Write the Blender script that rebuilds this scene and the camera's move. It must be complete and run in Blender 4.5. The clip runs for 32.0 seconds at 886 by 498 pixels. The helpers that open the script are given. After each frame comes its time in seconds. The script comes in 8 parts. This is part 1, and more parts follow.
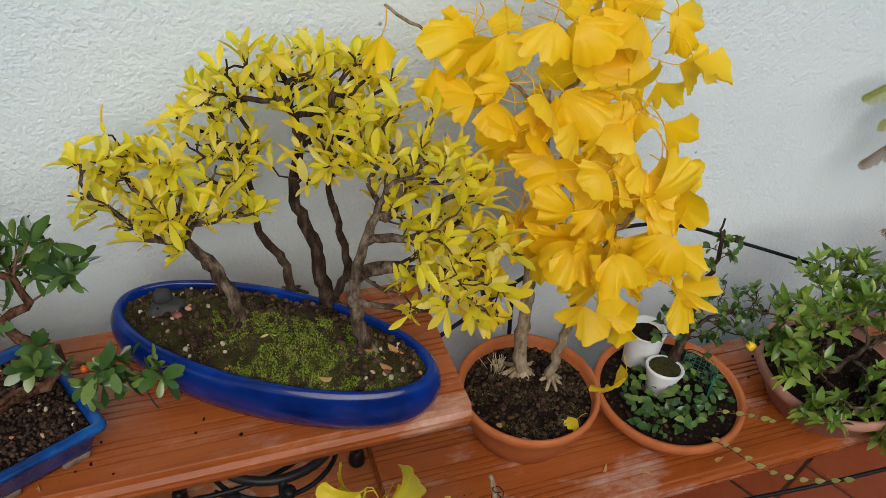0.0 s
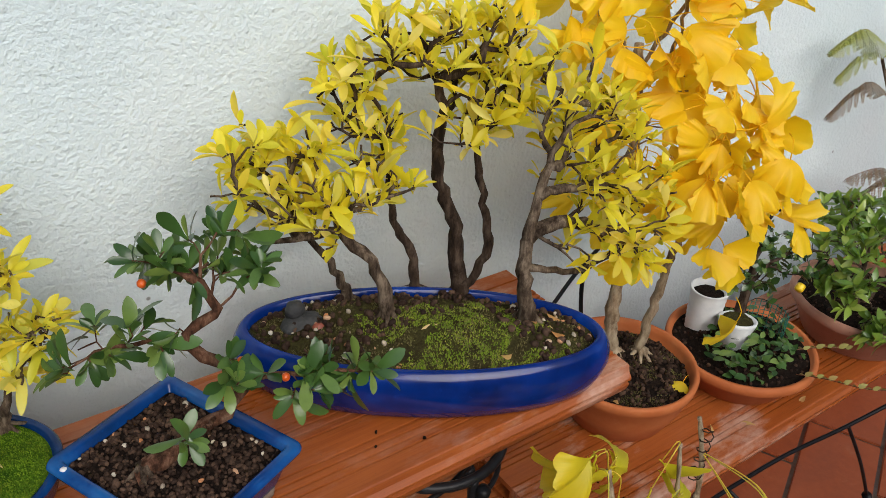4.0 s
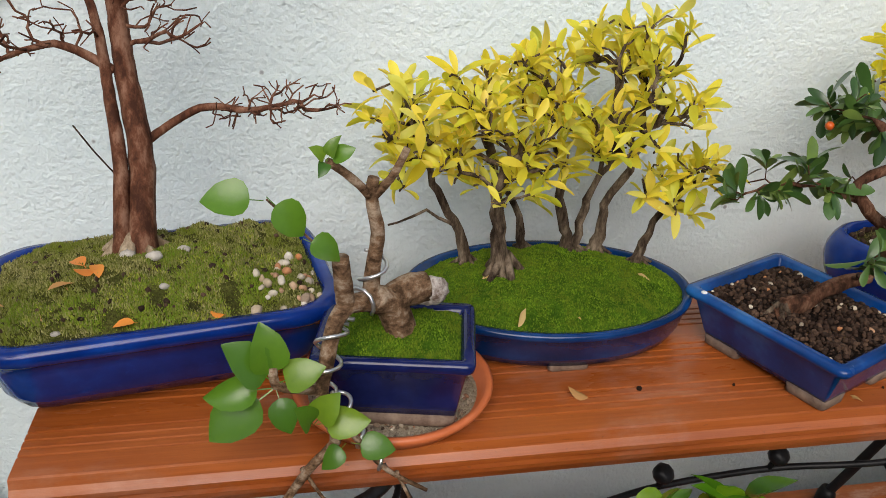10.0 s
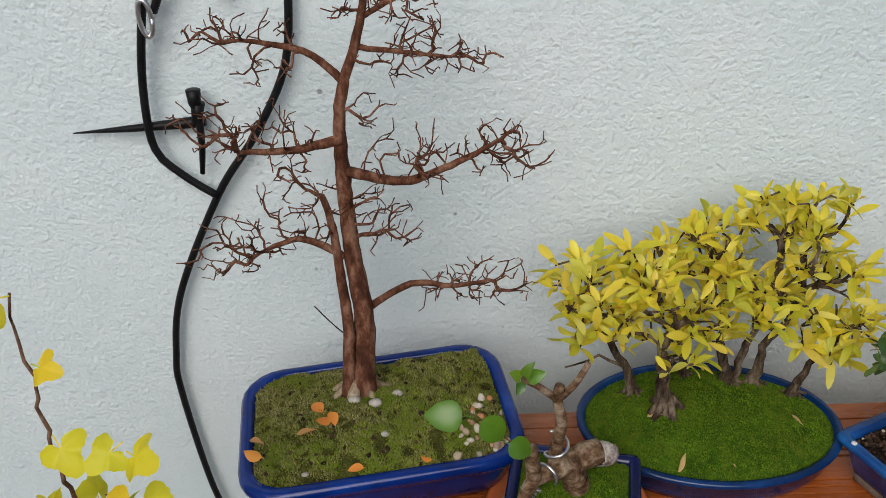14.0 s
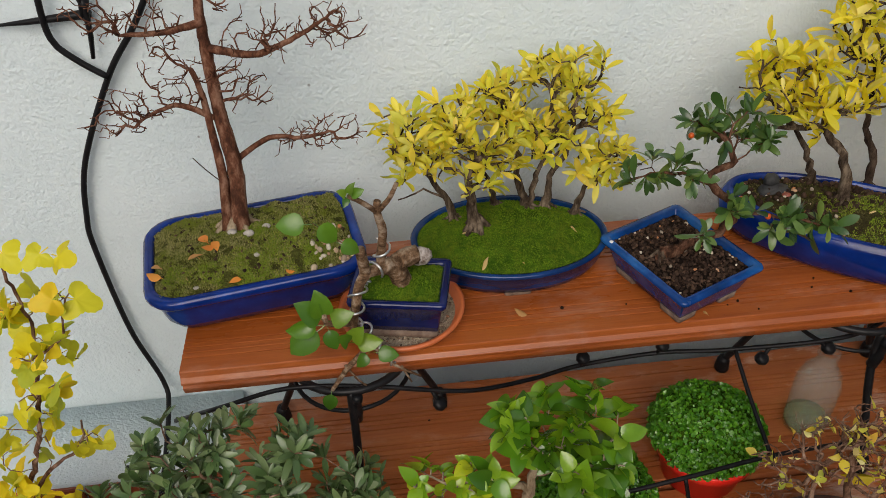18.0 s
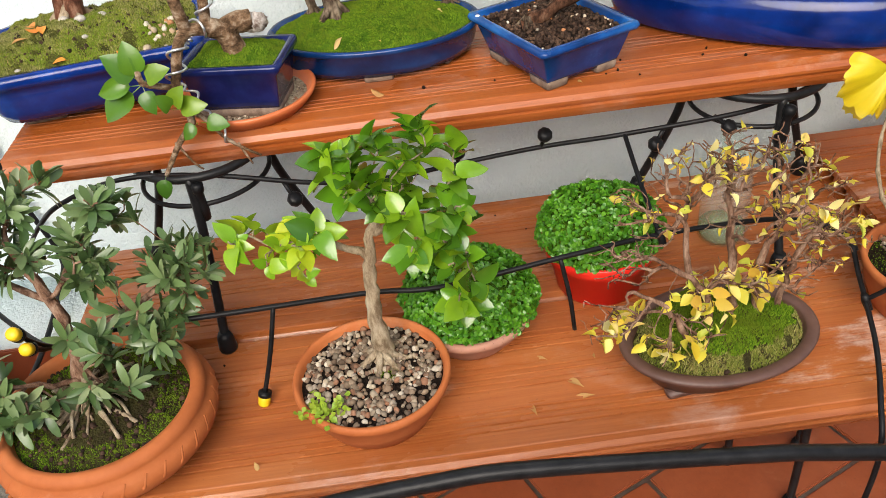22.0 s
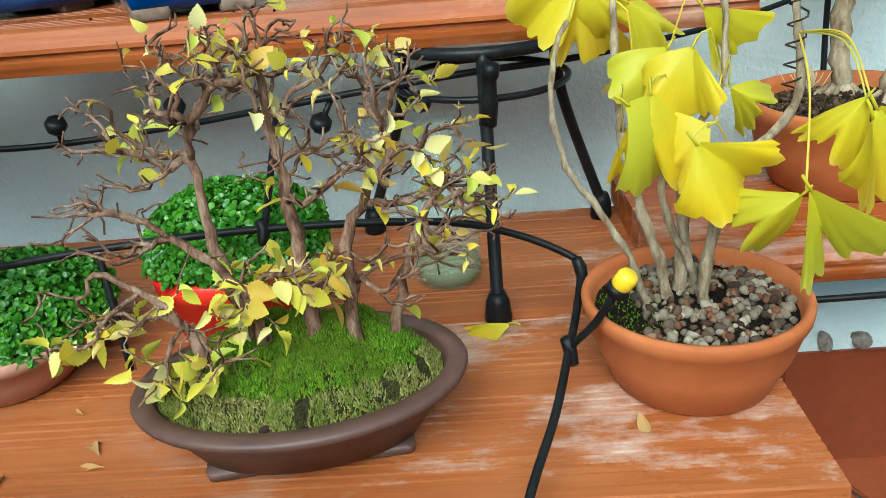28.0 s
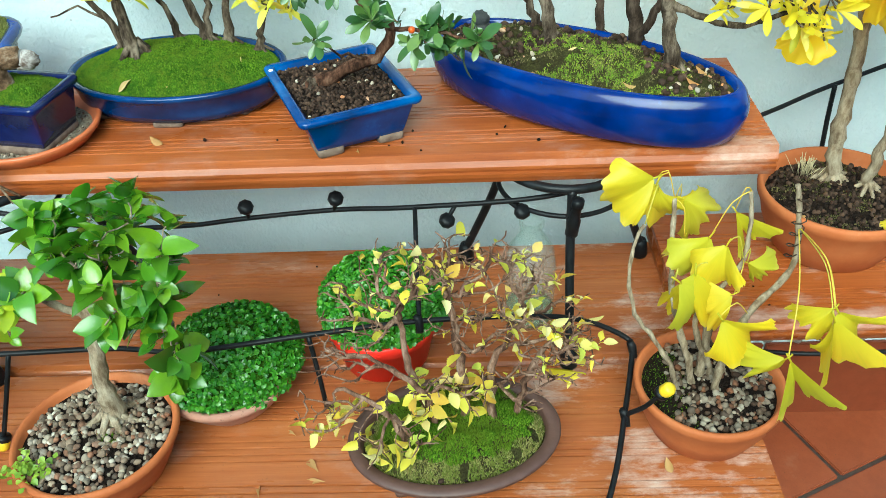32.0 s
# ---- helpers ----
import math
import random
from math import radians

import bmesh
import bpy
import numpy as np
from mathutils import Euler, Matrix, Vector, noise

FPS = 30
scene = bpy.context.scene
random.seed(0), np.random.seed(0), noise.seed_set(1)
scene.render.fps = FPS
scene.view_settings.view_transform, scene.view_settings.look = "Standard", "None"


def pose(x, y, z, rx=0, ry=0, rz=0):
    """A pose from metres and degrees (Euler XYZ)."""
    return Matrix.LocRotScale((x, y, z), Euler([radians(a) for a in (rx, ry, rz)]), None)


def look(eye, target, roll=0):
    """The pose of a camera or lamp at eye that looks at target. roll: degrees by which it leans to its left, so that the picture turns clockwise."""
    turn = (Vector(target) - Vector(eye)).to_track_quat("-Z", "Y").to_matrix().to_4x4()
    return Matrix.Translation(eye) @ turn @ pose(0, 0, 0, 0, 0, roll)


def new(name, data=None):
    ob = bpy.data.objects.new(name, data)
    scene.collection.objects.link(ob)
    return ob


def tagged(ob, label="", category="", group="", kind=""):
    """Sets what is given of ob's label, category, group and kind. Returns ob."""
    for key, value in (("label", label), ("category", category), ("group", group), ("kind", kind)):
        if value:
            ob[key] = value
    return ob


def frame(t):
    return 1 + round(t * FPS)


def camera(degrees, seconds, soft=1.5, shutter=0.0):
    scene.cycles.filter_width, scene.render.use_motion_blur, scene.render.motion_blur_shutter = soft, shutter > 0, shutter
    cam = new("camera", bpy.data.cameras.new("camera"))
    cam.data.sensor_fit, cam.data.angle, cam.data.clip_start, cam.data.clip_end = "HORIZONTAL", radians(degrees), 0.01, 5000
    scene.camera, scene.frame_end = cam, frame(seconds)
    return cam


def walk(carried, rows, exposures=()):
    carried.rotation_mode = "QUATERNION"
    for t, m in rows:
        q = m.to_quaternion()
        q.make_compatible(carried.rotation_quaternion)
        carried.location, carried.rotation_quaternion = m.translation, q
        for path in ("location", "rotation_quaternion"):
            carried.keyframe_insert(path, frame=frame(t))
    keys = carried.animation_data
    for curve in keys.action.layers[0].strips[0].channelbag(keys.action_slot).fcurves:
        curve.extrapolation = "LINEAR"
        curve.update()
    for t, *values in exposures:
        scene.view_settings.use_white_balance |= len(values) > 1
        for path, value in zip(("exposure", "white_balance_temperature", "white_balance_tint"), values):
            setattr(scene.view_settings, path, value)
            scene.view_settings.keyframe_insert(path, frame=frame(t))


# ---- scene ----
cam = camera(56.4, 32.0, 0.4)
METRES, EYE, TILT, LEAN, TURN = 3.5, 1.5, -39.4, -3.9, -18.5
ROWS = [
    (0.0, 0.0, 0.0, 0.0, 0.0, 0.0, -0.0),
    (0.5, -0.009, 0.0039, -0.0026, -3.0, -0.27, 1.46),
    (1.0, -0.016, 0.0105, -0.0035, -5.37, -0.69, 3.32),
    (1.5, -0.038, 0.01, -0.0072, -8.49, -0.57, 6.47),
    (2.0, -0.0626, 0.006, -0.0135, -11.05, 0.31, 8.29),
    (2.5, -0.0759, 0.0081, -0.0157, -13.31, 0.32, 9.69),
    (3.0, -0.0793, 0.0176, -0.0157, -12.9, 0.91, 9.61),
    (3.5, -0.0963, 0.0259, -0.0222, -13.21, 2.84, 10.14),
    (4.0, -0.1124, 0.0272, -0.0303, -12.24, 5.21, 10.65),
    (4.5, -0.1252, 0.0334, -0.0483, -11.73, 5.82, 9.82),
    (6.5, -0.1574, 0.0543, -0.095, -7.66, 16.18, 7.24),
    (7.0, -0.1656, 0.0541, -0.0983, -6.32, 17.08, 6.25),
    (7.5, -0.171, 0.0489, -0.0979, -4.09, 17.05, 5.24),
    (8.0, -0.1769, 0.0409, -0.0975, -3.25, 16.02, 4.85),
    (8.5, -0.1877, 0.0335, -0.0931, -1.78, 15.06, 3.45),
    (9.0, -0.1956, 0.0279, -0.0887, 1.71, 14.37, 0.61),
    (9.5, -0.1988, 0.0242, -0.092, 4.85, 13.77, -1.87),
    (10.0, -0.2046, 0.0239, -0.0946, 8.18, 12.97, -4.13),
    (10.5, -0.2117, 0.0228, -0.0957, 11.21, 12.12, -5.6),
    (11.0, -0.2188, 0.019, -0.0982, 13.44, 12.01, -6.5),
    (11.5, -0.2266, 0.009, -0.0951, 15.34, 12.01, -7.23),
    (12.0, -0.2254, 0.0016, -0.0845, 16.66, 10.97, -7.65),
    (12.5, -0.2206, -0.0033, -0.0707, 17.15, 9.57, -7.44),
    (13.0, -0.2163, -0.0096, -0.0563, 17.16, 8.26, -6.99),
    (13.5, -0.2133, -0.0186, -0.0425, 18.08, 6.81, -7.04),
    (14.0, -0.2084, -0.0279, -0.0328, 18.45, 6.39, -6.78),
    (14.5, -0.2036, -0.039, -0.0238, 18.53, 7.14, -7.05),
    (16.5, -0.1568, -0.0832, -0.0212, 19.0, 3.53, -6.9),
    (17.0, -0.151, -0.0854, -0.0285, 17.85, 2.18, -6.03),
    (17.5, -0.1536, -0.0881, -0.0394, 15.26, 0.89, -5.0),
    (18.0, -0.1561, -0.0909, -0.0574, 13.28, 0.21, -3.4),
    (18.5, -0.1518, -0.0869, -0.0698, 12.83, -1.05, -2.89),
    (19.0, -0.1455, -0.0881, -0.0872, 13.66, -2.02, -2.91),
    (19.5, -0.1396, -0.0867, -0.1089, 15.01, -1.85, -3.0),
    (20.0, -0.1353, -0.0811, -0.1262, 15.58, -1.32, -2.91),
    (20.5, -0.129, -0.0697, -0.1384, 15.62, 0.0, -2.41),
    (21.0, -0.1189, -0.0581, -0.1464, 15.36, 0.75, -1.66),
    (21.5, -0.1052, -0.0496, -0.1487, 15.49, 1.48, -1.28),
    (22.0, -0.0926, -0.0412, -0.1483, 15.88, 1.86, -1.15),
    (22.5, -0.082, -0.0299, -0.1477, 15.98, 2.03, -1.36),
    (23.0, -0.0732, -0.0215, -0.1426, 15.83, 1.79, -1.8),
    (23.5, -0.0713, -0.0147, -0.1411, 14.29, 2.52, -1.96),
    (24.0, -0.0653, -0.0117, -0.1449, 12.62, 3.08, -2.43),
    (24.5, -0.0454, -0.0024, -0.146, 12.75, 3.55, -2.62),
    (25.0, -0.0215, 0.0154, -0.1447, 12.96, 3.7, -2.73),
    (25.5, 0.0035, 0.0271, -0.144, 13.59, 4.22, -3.04),
    (26.0, 0.0181, 0.0389, -0.149, 14.96, 5.07, -3.8),
    (26.5, 0.0213, 0.0541, -0.1578, 16.86, 5.73, -4.71),
    (28.5, 0.0072, 0.1109, -0.1796, 20.13, 15.12, -6.15),
    (29.0, 0.0052, 0.1022, -0.1727, 20.25, 15.25, -7.37),
    (29.5, 0.0099, 0.0847, -0.1659, 20.6, 11.36, -8.34),
    (30.0, 0.0112, 0.0626, -0.153, 20.48, 7.96, -8.65),
    (30.5, 0.0131, 0.0449, -0.1458, 19.69, 5.38, -8.56),
    (31.0, 0.0123, 0.0302, -0.1328, 19.86, 2.41, -7.91),
    (31.5, 0.0071, 0.0175, -0.1234, 19.62, 0.97, -7.47),
    (32.0, -0.0022, -0.0011, -0.11, 18.79, 0.77, -7.23),
]
walk(cam, [(t, pose(0, 0, EYE, TILT, LEAN, TURN) @ pose(METRES * x, METRES * y, METRES * z, 90 + pitch, roll, yaw)) for t, x, y, z, yaw, pitch, roll in ROWS],
     exposures=[(0, -0.3, 6300, 10), (4, -0.02, 6300, 10), (9, 0.06, 6450, 11), (11, 0.06, 6500, 11), (12, -0.15, 6450, 11), (14, -0.34, 6350, 11), (17, -0.5, 6450, 11), (19, 0.08, 6900, 12), (21, 0.55, 6950, 12), (23, 1.02, 6300, 3), (26, 1.04, 5850, -13), (29, 0.88, 5300, -12), (32, 1.04, 5350, -18)])

# ---- world, sun, exposure ----
world = bpy.data.worlds.new("sky")
scene.world = world
world.use_nodes = True
wn = world.node_tree.nodes
sky = wn.new("ShaderNodeTexSky")
sky.sky_type, sky.sun_disc = "NISHITA", False
sky.sun_elevation, sky.sun_rotation = radians(40), radians(192)
sky.air_density, sky.dust_density, sky.ozone_density = 1.0, 3.0, 1.0
wn["Background"].inputs["Strength"].default_value = 0.115
world.node_tree.links.new(sky.outputs[0], wn["Background"].inputs["Color"])
sun_data = bpy.data.lights.new("sun", "SUN")
sun_data.energy, sun_data.angle, sun_data.color = 2.3, radians(48), (1.0, 0.96, 0.91)
sun = new("sun", sun_data)
sun.matrix_basis = look((-0.7, -2.9, 3.4), (0, 0.6, 0.4))


# ---- materials ----
class Mat:
    """A node material with a short way to write its graph."""

    def __init__(self, name, rough=0.6, metal=0.0, spec=0.5):
        self.m = bpy.data.materials.new(name)
        self.m.use_nodes = True
        self.n, self.l = self.m.node_tree.nodes, self.m.node_tree.links
        self.b = self.n["Principled BSDF"]
        self.b.inputs["Roughness"].default_value = rough
        self.b.inputs["Metallic"].default_value = metal
        self.b.inputs["Specular IOR Level"].default_value = spec
        self.co = self.n.new("ShaderNodeTexCoord").outputs["Object"]
        self.h = None

    def noise(self, scale, detail=4, rough=0.6, stretch=None):
        t = self.n.new("ShaderNodeTexNoise")
        t.inputs["Scale"].default_value, t.inputs["Detail"].default_value, t.inputs["Roughness"].default_value = scale, detail, rough
        co = self.co
        if stretch:
            mp = self.n.new("ShaderNodeMapping")
            mp.inputs["Scale"].default_value = stretch
            self.l.new(co, mp.inputs["Vector"])
            co = mp.outputs[0]
        self.l.new(co, t.inputs["Vector"])
        return t.outputs["Fac"]

    def voronoi(self, scale, feature="F1"):
        t = self.n.new("ShaderNodeTexVoronoi")
        t.feature = feature
        t.inputs["Scale"].default_value = scale
        self.l.new(self.co, t.inputs["Vector"])
        return t.outputs["Distance"]

    def ramp(self, fac, *stops):
        r = self.n.new("ShaderNodeValToRGB")
        while len(r.color_ramp.elements) < len(stops):
            r.color_ramp.elements.new(0.5)
        for e, (p, c) in zip(r.color_ramp.elements, stops):
            e.position, e.color = p, (*c, 1) if len(c) == 3 else c
        self.l.new(fac, r.inputs[0])
        return r.outputs["Color"]

    def mix(self, fac, a, b, mode="MIX"):
        x = self.n.new("ShaderNodeMix")
        x.data_type, x.blend_type = "RGBA", mode
        for slot, v in ((0, fac), (6, a), (7, b)):
            if isinstance(v, (float, int)):
                x.inputs[slot].default_value = v
            elif isinstance(v, tuple):
                x.inputs[slot].default_value = (*v, 1)
            else:
                self.l.new(v, x.inputs[slot])
        return x.outputs[2]

    def math(self, op, a, b=0.0):
        x = self.n.new("ShaderNodeMath")
        x.operation = op
        for slot, v in ((0, a), (1, b)):
            if isinstance(v, (float, int)):
                x.inputs[slot].default_value = v
            else:
                self.l.new(v, x.inputs[slot])
        return x.outputs[0]

    def rand(self):
        """One number a piece: each object, and each island of a joined mesh, has its own."""
        o = self.n.new("ShaderNodeObjectInfo").outputs["Random"]
        g = self.n.new("ShaderNodeNewGeometry").outputs["Random Per Island"]
        return self.math("FRACT", self.math("ADD", o, g))

    def color(self, c):
        if isinstance(c, tuple):
            self.b.inputs["Base Color"].default_value = (*c, 1)
        else:
            self.l.new(c, self.b.inputs["Base Color"])
        return self

    def rough(self, r):
        self.l.new(r, self.b.inputs["Roughness"])
        return self

    def bump(self, height, strength=0.5, distance=0.002):
        x = self.n.new("ShaderNodeBump")
        x.inputs["Strength"].default_value, x.inputs["Distance"].default_value = strength, distance
        self.l.new(height, x.inputs["Height"])
        if self.h:
            self.l.new(self.h, x.inputs["Normal"])
        self.h = x.outputs[0]
        self.l.new(self.h, self.b.inputs["Normal"])
        return self

    def translucent(self, amount, col):
        t = self.n.new("ShaderNodeBsdfTranslucent")
        x = self.n.new("ShaderNodeMixShader")
        x.inputs[0].default_value = amount
        if isinstance(col, tuple):
            t.inputs["Color"].default_value = (*col, 1)
        else:
            self.l.new(col, t.inputs["Color"])
        self.l.new(self.b.outputs[0], x.inputs[1])
        self.l.new(t.outputs[0], x.inputs[2])
        self.l.new(x.outputs[0], self.n["Material Output"].inputs["Surface"])
        return self


def m_stucco():
    k = Mat("white_stucco", 0.85, spec=0.2)
    c = k.ramp(k.noise(2.2, 5), (0.3, (0.6, 0.7, 0.715)), (0.55, (0.665, 0.755, 0.765)), (0.8, (0.72, 0.785, 0.785)))
    c = k.mix(k.ramp(k.noise(11, 6, 0.7), (0.62, (0, 0, 0)), (0.8, (0.7, 0.7, 0.7))), c, (0.6, 0.66, 0.675))
    c = k.mix(k.ramp(k.voronoi(9), (0.022, (0.75, 0.75, 0.75)), (0.034, (0, 0, 0))), c, (0.16, 0.15, 0.14))
    k.color(c)
    k.bump(k.noise(48, 4, 0.6), 0.5, 0.006)
    k.bump(k.noise(150, 3, 0.55), 0.9, 0.0034)
    return k.m


def m_slab(name, a, b, c, rough, lime_glare_from, least, most):
    """Extruded clay: long streaks along the plank, wet sheen, and pale patches of lime crust and painted sun glare
    that set in past a place along it.
    """
    k = Mat(name, rough, spec=0.45)
    fine, broad = k.noise(60, 6, 0.7, (0.12, 3.5, 3)), k.noise(6, 6, 0.65, (0.35, 1.6, 1.6))
    col = k.mix(0.45, k.ramp(broad, (0.3, a), (0.5, b), (0.72, c)), k.ramp(fine, (0.32, a), (0.68, c)))
    scar = k.ramp(k.noise(30, 5, 0.7, (0.15, 5, 2)), (0.66, (0, 0, 0)), (0.72, (1, 1, 1)))
    col = k.mix(k.math("MULTIPLY", scar, 0.5), col, tuple(0.45 * q for q in a))
    speck = k.ramp(k.noise(230, 2), (0.68, (0, 0, 0)), (0.73, (1, 1, 1)))
    col = k.mix(k.math("MULTIPLY", speck, 0.4), col, (0.12, 0.045, 0.02))
    # One mask holds lime stains and sunlit paleness painted into the clay colour.
    lime = k.ramp(k.noise(9, 7, 0.7, (0.6, 1.4, 1)), (0.52, (0, 0, 0)), (0.66, (1, 1, 1)))
    x = k.n.new("ShaderNodeSeparateXYZ")
    k.l.new(k.co, x.inputs[0])
    way = k.n.new("ShaderNodeMapRange")
    k.l.new(x.outputs[0], way.inputs[0])
    way.inputs[1].default_value, way.inputs[2].default_value = lime_glare_from - 0.12, lime_glare_from + 0.12
    way.inputs[3].default_value, way.inputs[4].default_value = least, most
    lime = k.math("MULTIPLY", lime, way.outputs[0])
    col = k.mix(lime, col, (0.66, 0.5, 0.4))
    k.color(col)
    k.rough(k.ramp(k.noise(7, 5, 0.6, (0.4, 1.5, 1)), (0.38, (rough - 0.14,) * 3), (0.66, (rough + 0.2,) * 3)))
    k.bump(fine, 0.22, 0.0016)
    k.bump(k.noise(170, 4), 0.12, 0.001)
    return k.m


def m_fan(name, stalk, radius, base, *cols, edge=(0.85, 0.75, 0.2), trans=0.35):
    """A ginkgo leaf: fine veins that spread from the stalk, another tone near the base and a paler rim."""
    k = Mat(name, 0.45, spec=0.4)
    x = k.n.new("ShaderNodeSeparateXYZ")
    k.l.new(k.co, x.inputs[0])
    y = k.math("SUBTRACT", x.outputs[1], stalk)
    w = k.n.new("ShaderNodeTexNoise")
    w.noise_dimensions = "1D"
    w.inputs["Scale"].default_value, w.inputs["Detail"].default_value = 16.0, 3.0
    k.l.new(k.math("ARCTAN2", x.outputs[0], y), w.inputs["W"])
    far = k.math("DIVIDE", k.math("POWER", k.math("ADD", k.math("MULTIPLY", x.outputs[0], x.outputs[0]), k.math("MULTIPLY", y, y)), 0.5), radius)
    c = k.ramp(k.rand(), *[(i / max(1, len(cols) - 1), q) for i, q in enumerate(cols)])
    c = k.mix(k.ramp(far, (0.1, (0.75, 0.75, 0.75)), (0.75, (0, 0, 0))), c, base)
    c = k.mix(k.ramp(far, (0.82, (0, 0, 0)), (1.0, (0.4, 0.4, 0.4))), c, edge)
    c = k.mix(k.ramp(w.outputs["Fac"], (0.4, (0.2, 0.2, 0.2)), (0.6, (0, 0, 0))), c, base)
    c = k.mix(k.ramp(k.noise(60, 5, 0.7), (0.66, (0, 0, 0)), (0.75, (0.4, 0.4, 0.4))), c, (0.5, 0.28, 0.03))
    k.color(c)
    k.bump(w.outputs["Fac"], 0.22, 0.0012)
    k.bump(k.noise(90, 4), 0.2, 0.002)
    k.translucent(trans, c)
    return k.m


def m_clay(name, a, b, c, rough=0.55, stretch=None, wet=0.0, lime=0.3):
    k = Mat(name, rough, spec=0.45)
    n1, n2 = k.noise(7, 6, 0.65, stretch), k.noise(60, 5, 0.7, stretch)
    col = k.ramp(n1, (0.3, a), (0.5, b), (0.72, c))
    col = k.mix(0.35, col, k.ramp(n2, (0.3, a), (0.7, c)))
    speck = k.ramp(k.noise(230, 2), (0.66, (0, 0, 0)), (0.72, (1, 1, 1)))
    col = k.mix(k.math("MULTIPLY", speck, 0.5), col, (0.12, 0.045, 0.02))
    stain = k.ramp(k.noise(13, 6, 0.7), (0.6, (0, 0, 0)), (0.7, (1, 1, 1)))
    col = k.mix(k.math("MULTIPLY", stain, lime), col, (0.46, 0.28, 0.18))
    k.color(col)
    k.rough(k.ramp(k.noise(4, 4), (0.35, (rough - wet,) * 3), (0.65, (rough + 0.15,) * 3)))
    k.bump(n2, 0.18, 0.002)
    return k.m


def m_pot_clay():
    k = Mat("terracotta_pot_clay", 0.7, spec=0.35)
    n1 = k.noise(9, 6, 0.65)
    col = k.ramp(n1, (0.3, (0.34, 0.088, 0.022)), (0.5, (0.44, 0.125, 0.034)), (0.72, (0.52, 0.18, 0.062)))
    lime = k.ramp(k.noise(14, 7, 0.7), (0.6, (0, 0, 0)), (0.75, (1, 1, 1)))
    col = k.mix(k.math("MULTIPLY", lime, 0.28), col, (0.6, 0.36, 0.24))
    k.color(col)
    k.bump(k.noise(160, 4), 0.2, 0.001)
    return k.m


def m_glaze(name, a, b, c, rough=0.12):
    k = Mat(name, rough, spec=0.36)
    n1 = k.noise(13, 5, 0.6)
    col = k.ramp(n1, (0.28, a), (0.52, b), (0.75, c))
    fleck = k.ramp(k.noise(90, 4, 0.7), (0.62, (0, 0, 0)), (0.74, (1, 1, 1)))
    col = k.mix(k.math("MULTIPLY", fleck, 0.35), col, c)
    k.color(col)
    k.rough(k.ramp(k.noise(22, 5), (0.4, (rough,) * 3), (0.75, (rough + 0.12,) * 3)))
    k.b.inputs["Coat Weight"].default_value, k.b.inputs["Coat Roughness"].default_value = 0.05, 0.05
    k.bump(n1, 0.12, 0.004)
    return k.m


def m_plain(name, a, b, rough=0.6, scale=40, bump=0.3, dist=0.002, metal=0.0, spec=0.5):
    k = Mat(name, rough, metal, spec)
    n = k.noise(scale, 5, 0.65)
    k.color(k.ramp(n, (0.32, a), (0.68, b)))
    k.bump(k.noise(scale * 3, 4), bump, dist)
    return k.m


def m_pieces(name, *cols, rough=0.7, scale=200, patch=None):
    """Colours that change from piece to piece, with grain on each and broad patches of another tone."""
    k = Mat(name, rough, spec=0.12)
    c = k.ramp(k.rand(), *[(i / max(1, len(cols) - 1), q) for i, q in enumerate(cols)])
    if patch:
        c = k.mix(k.ramp(k.noise(22, 6, 0.7), (0.42, (0, 0, 0)), (0.62, (0.8, 0.8, 0.8))), c, patch)
    k.color(k.mix(k.ramp(k.noise(scale, 4), (0.35, (0, 0, 0)), (0.7, (0.5, 0.5, 0.5))), c, (0.5, 0.45, 0.4), "MULTIPLY"))
    k.bump(k.noise(scale * 2, 3), 0.35, 0.001)
    return k.m


def m_leaf(name, *cols, rough=0.42, trans=0.3, spots=None, vein=0.15, wax=0.0):
    k = Mat(name, rough, spec=0.45)
    k.b.inputs["Coat Weight"].default_value, k.b.inputs["Coat Roughness"].default_value = wax, 0.22
    c = k.ramp(k.rand(), *[(i / max(1, len(cols) - 1), q) for i, q in enumerate(cols)])
    n = k.noise(70, 4, 0.6)
    c = k.mix(k.ramp(n, (0.35, (0, 0, 0)), (0.7, (vein * 2,) * 3)), c, cols[0])
    if spots:
        s = k.ramp(k.noise(120, 5, 0.7), (0.64, (0, 0, 0)), (0.72, (1, 1, 1)))
        c = k.mix(k.math("MULTIPLY", s, 0.4), c, spots)
    k.color(c)
    k.bump(n, 0.25, 0.002)
    k.translucent(trans, c)
    return k.m


def m_bark(name, a, b, c, stretch=(1, 1, 0.3), scale=90, relief=1.0):
    k = Mat(name, 0.85, spec=0.12)
    n = k.noise(scale, 6, 0.7, stretch)
    k.color(k.ramp(n, (0.38, a), (0.5, b), (0.64, c)))
    k.bump(n, relief, 0.004)
    return k.m


def m_moss(name, a, b, c):
    k = Mat(name, 0.95, spec=0.1)
    n1, n2 = k.noise(26, 5, 0.65), k.noise(420, 3, 0.6)
    col = k.ramp(n1, (0.3, a), (0.5, b), (0.7, c))
    col = k.mix(k.ramp(n2, (0.4, (0.65, 0.65, 0.65)), (0.62, (0, 0, 0))), col, a)
    k.color(col)
    k.bump(n2, 0.9, 0.004)
    k.bump(k.noise(120, 4), 0.7, 0.006)
    return k.m


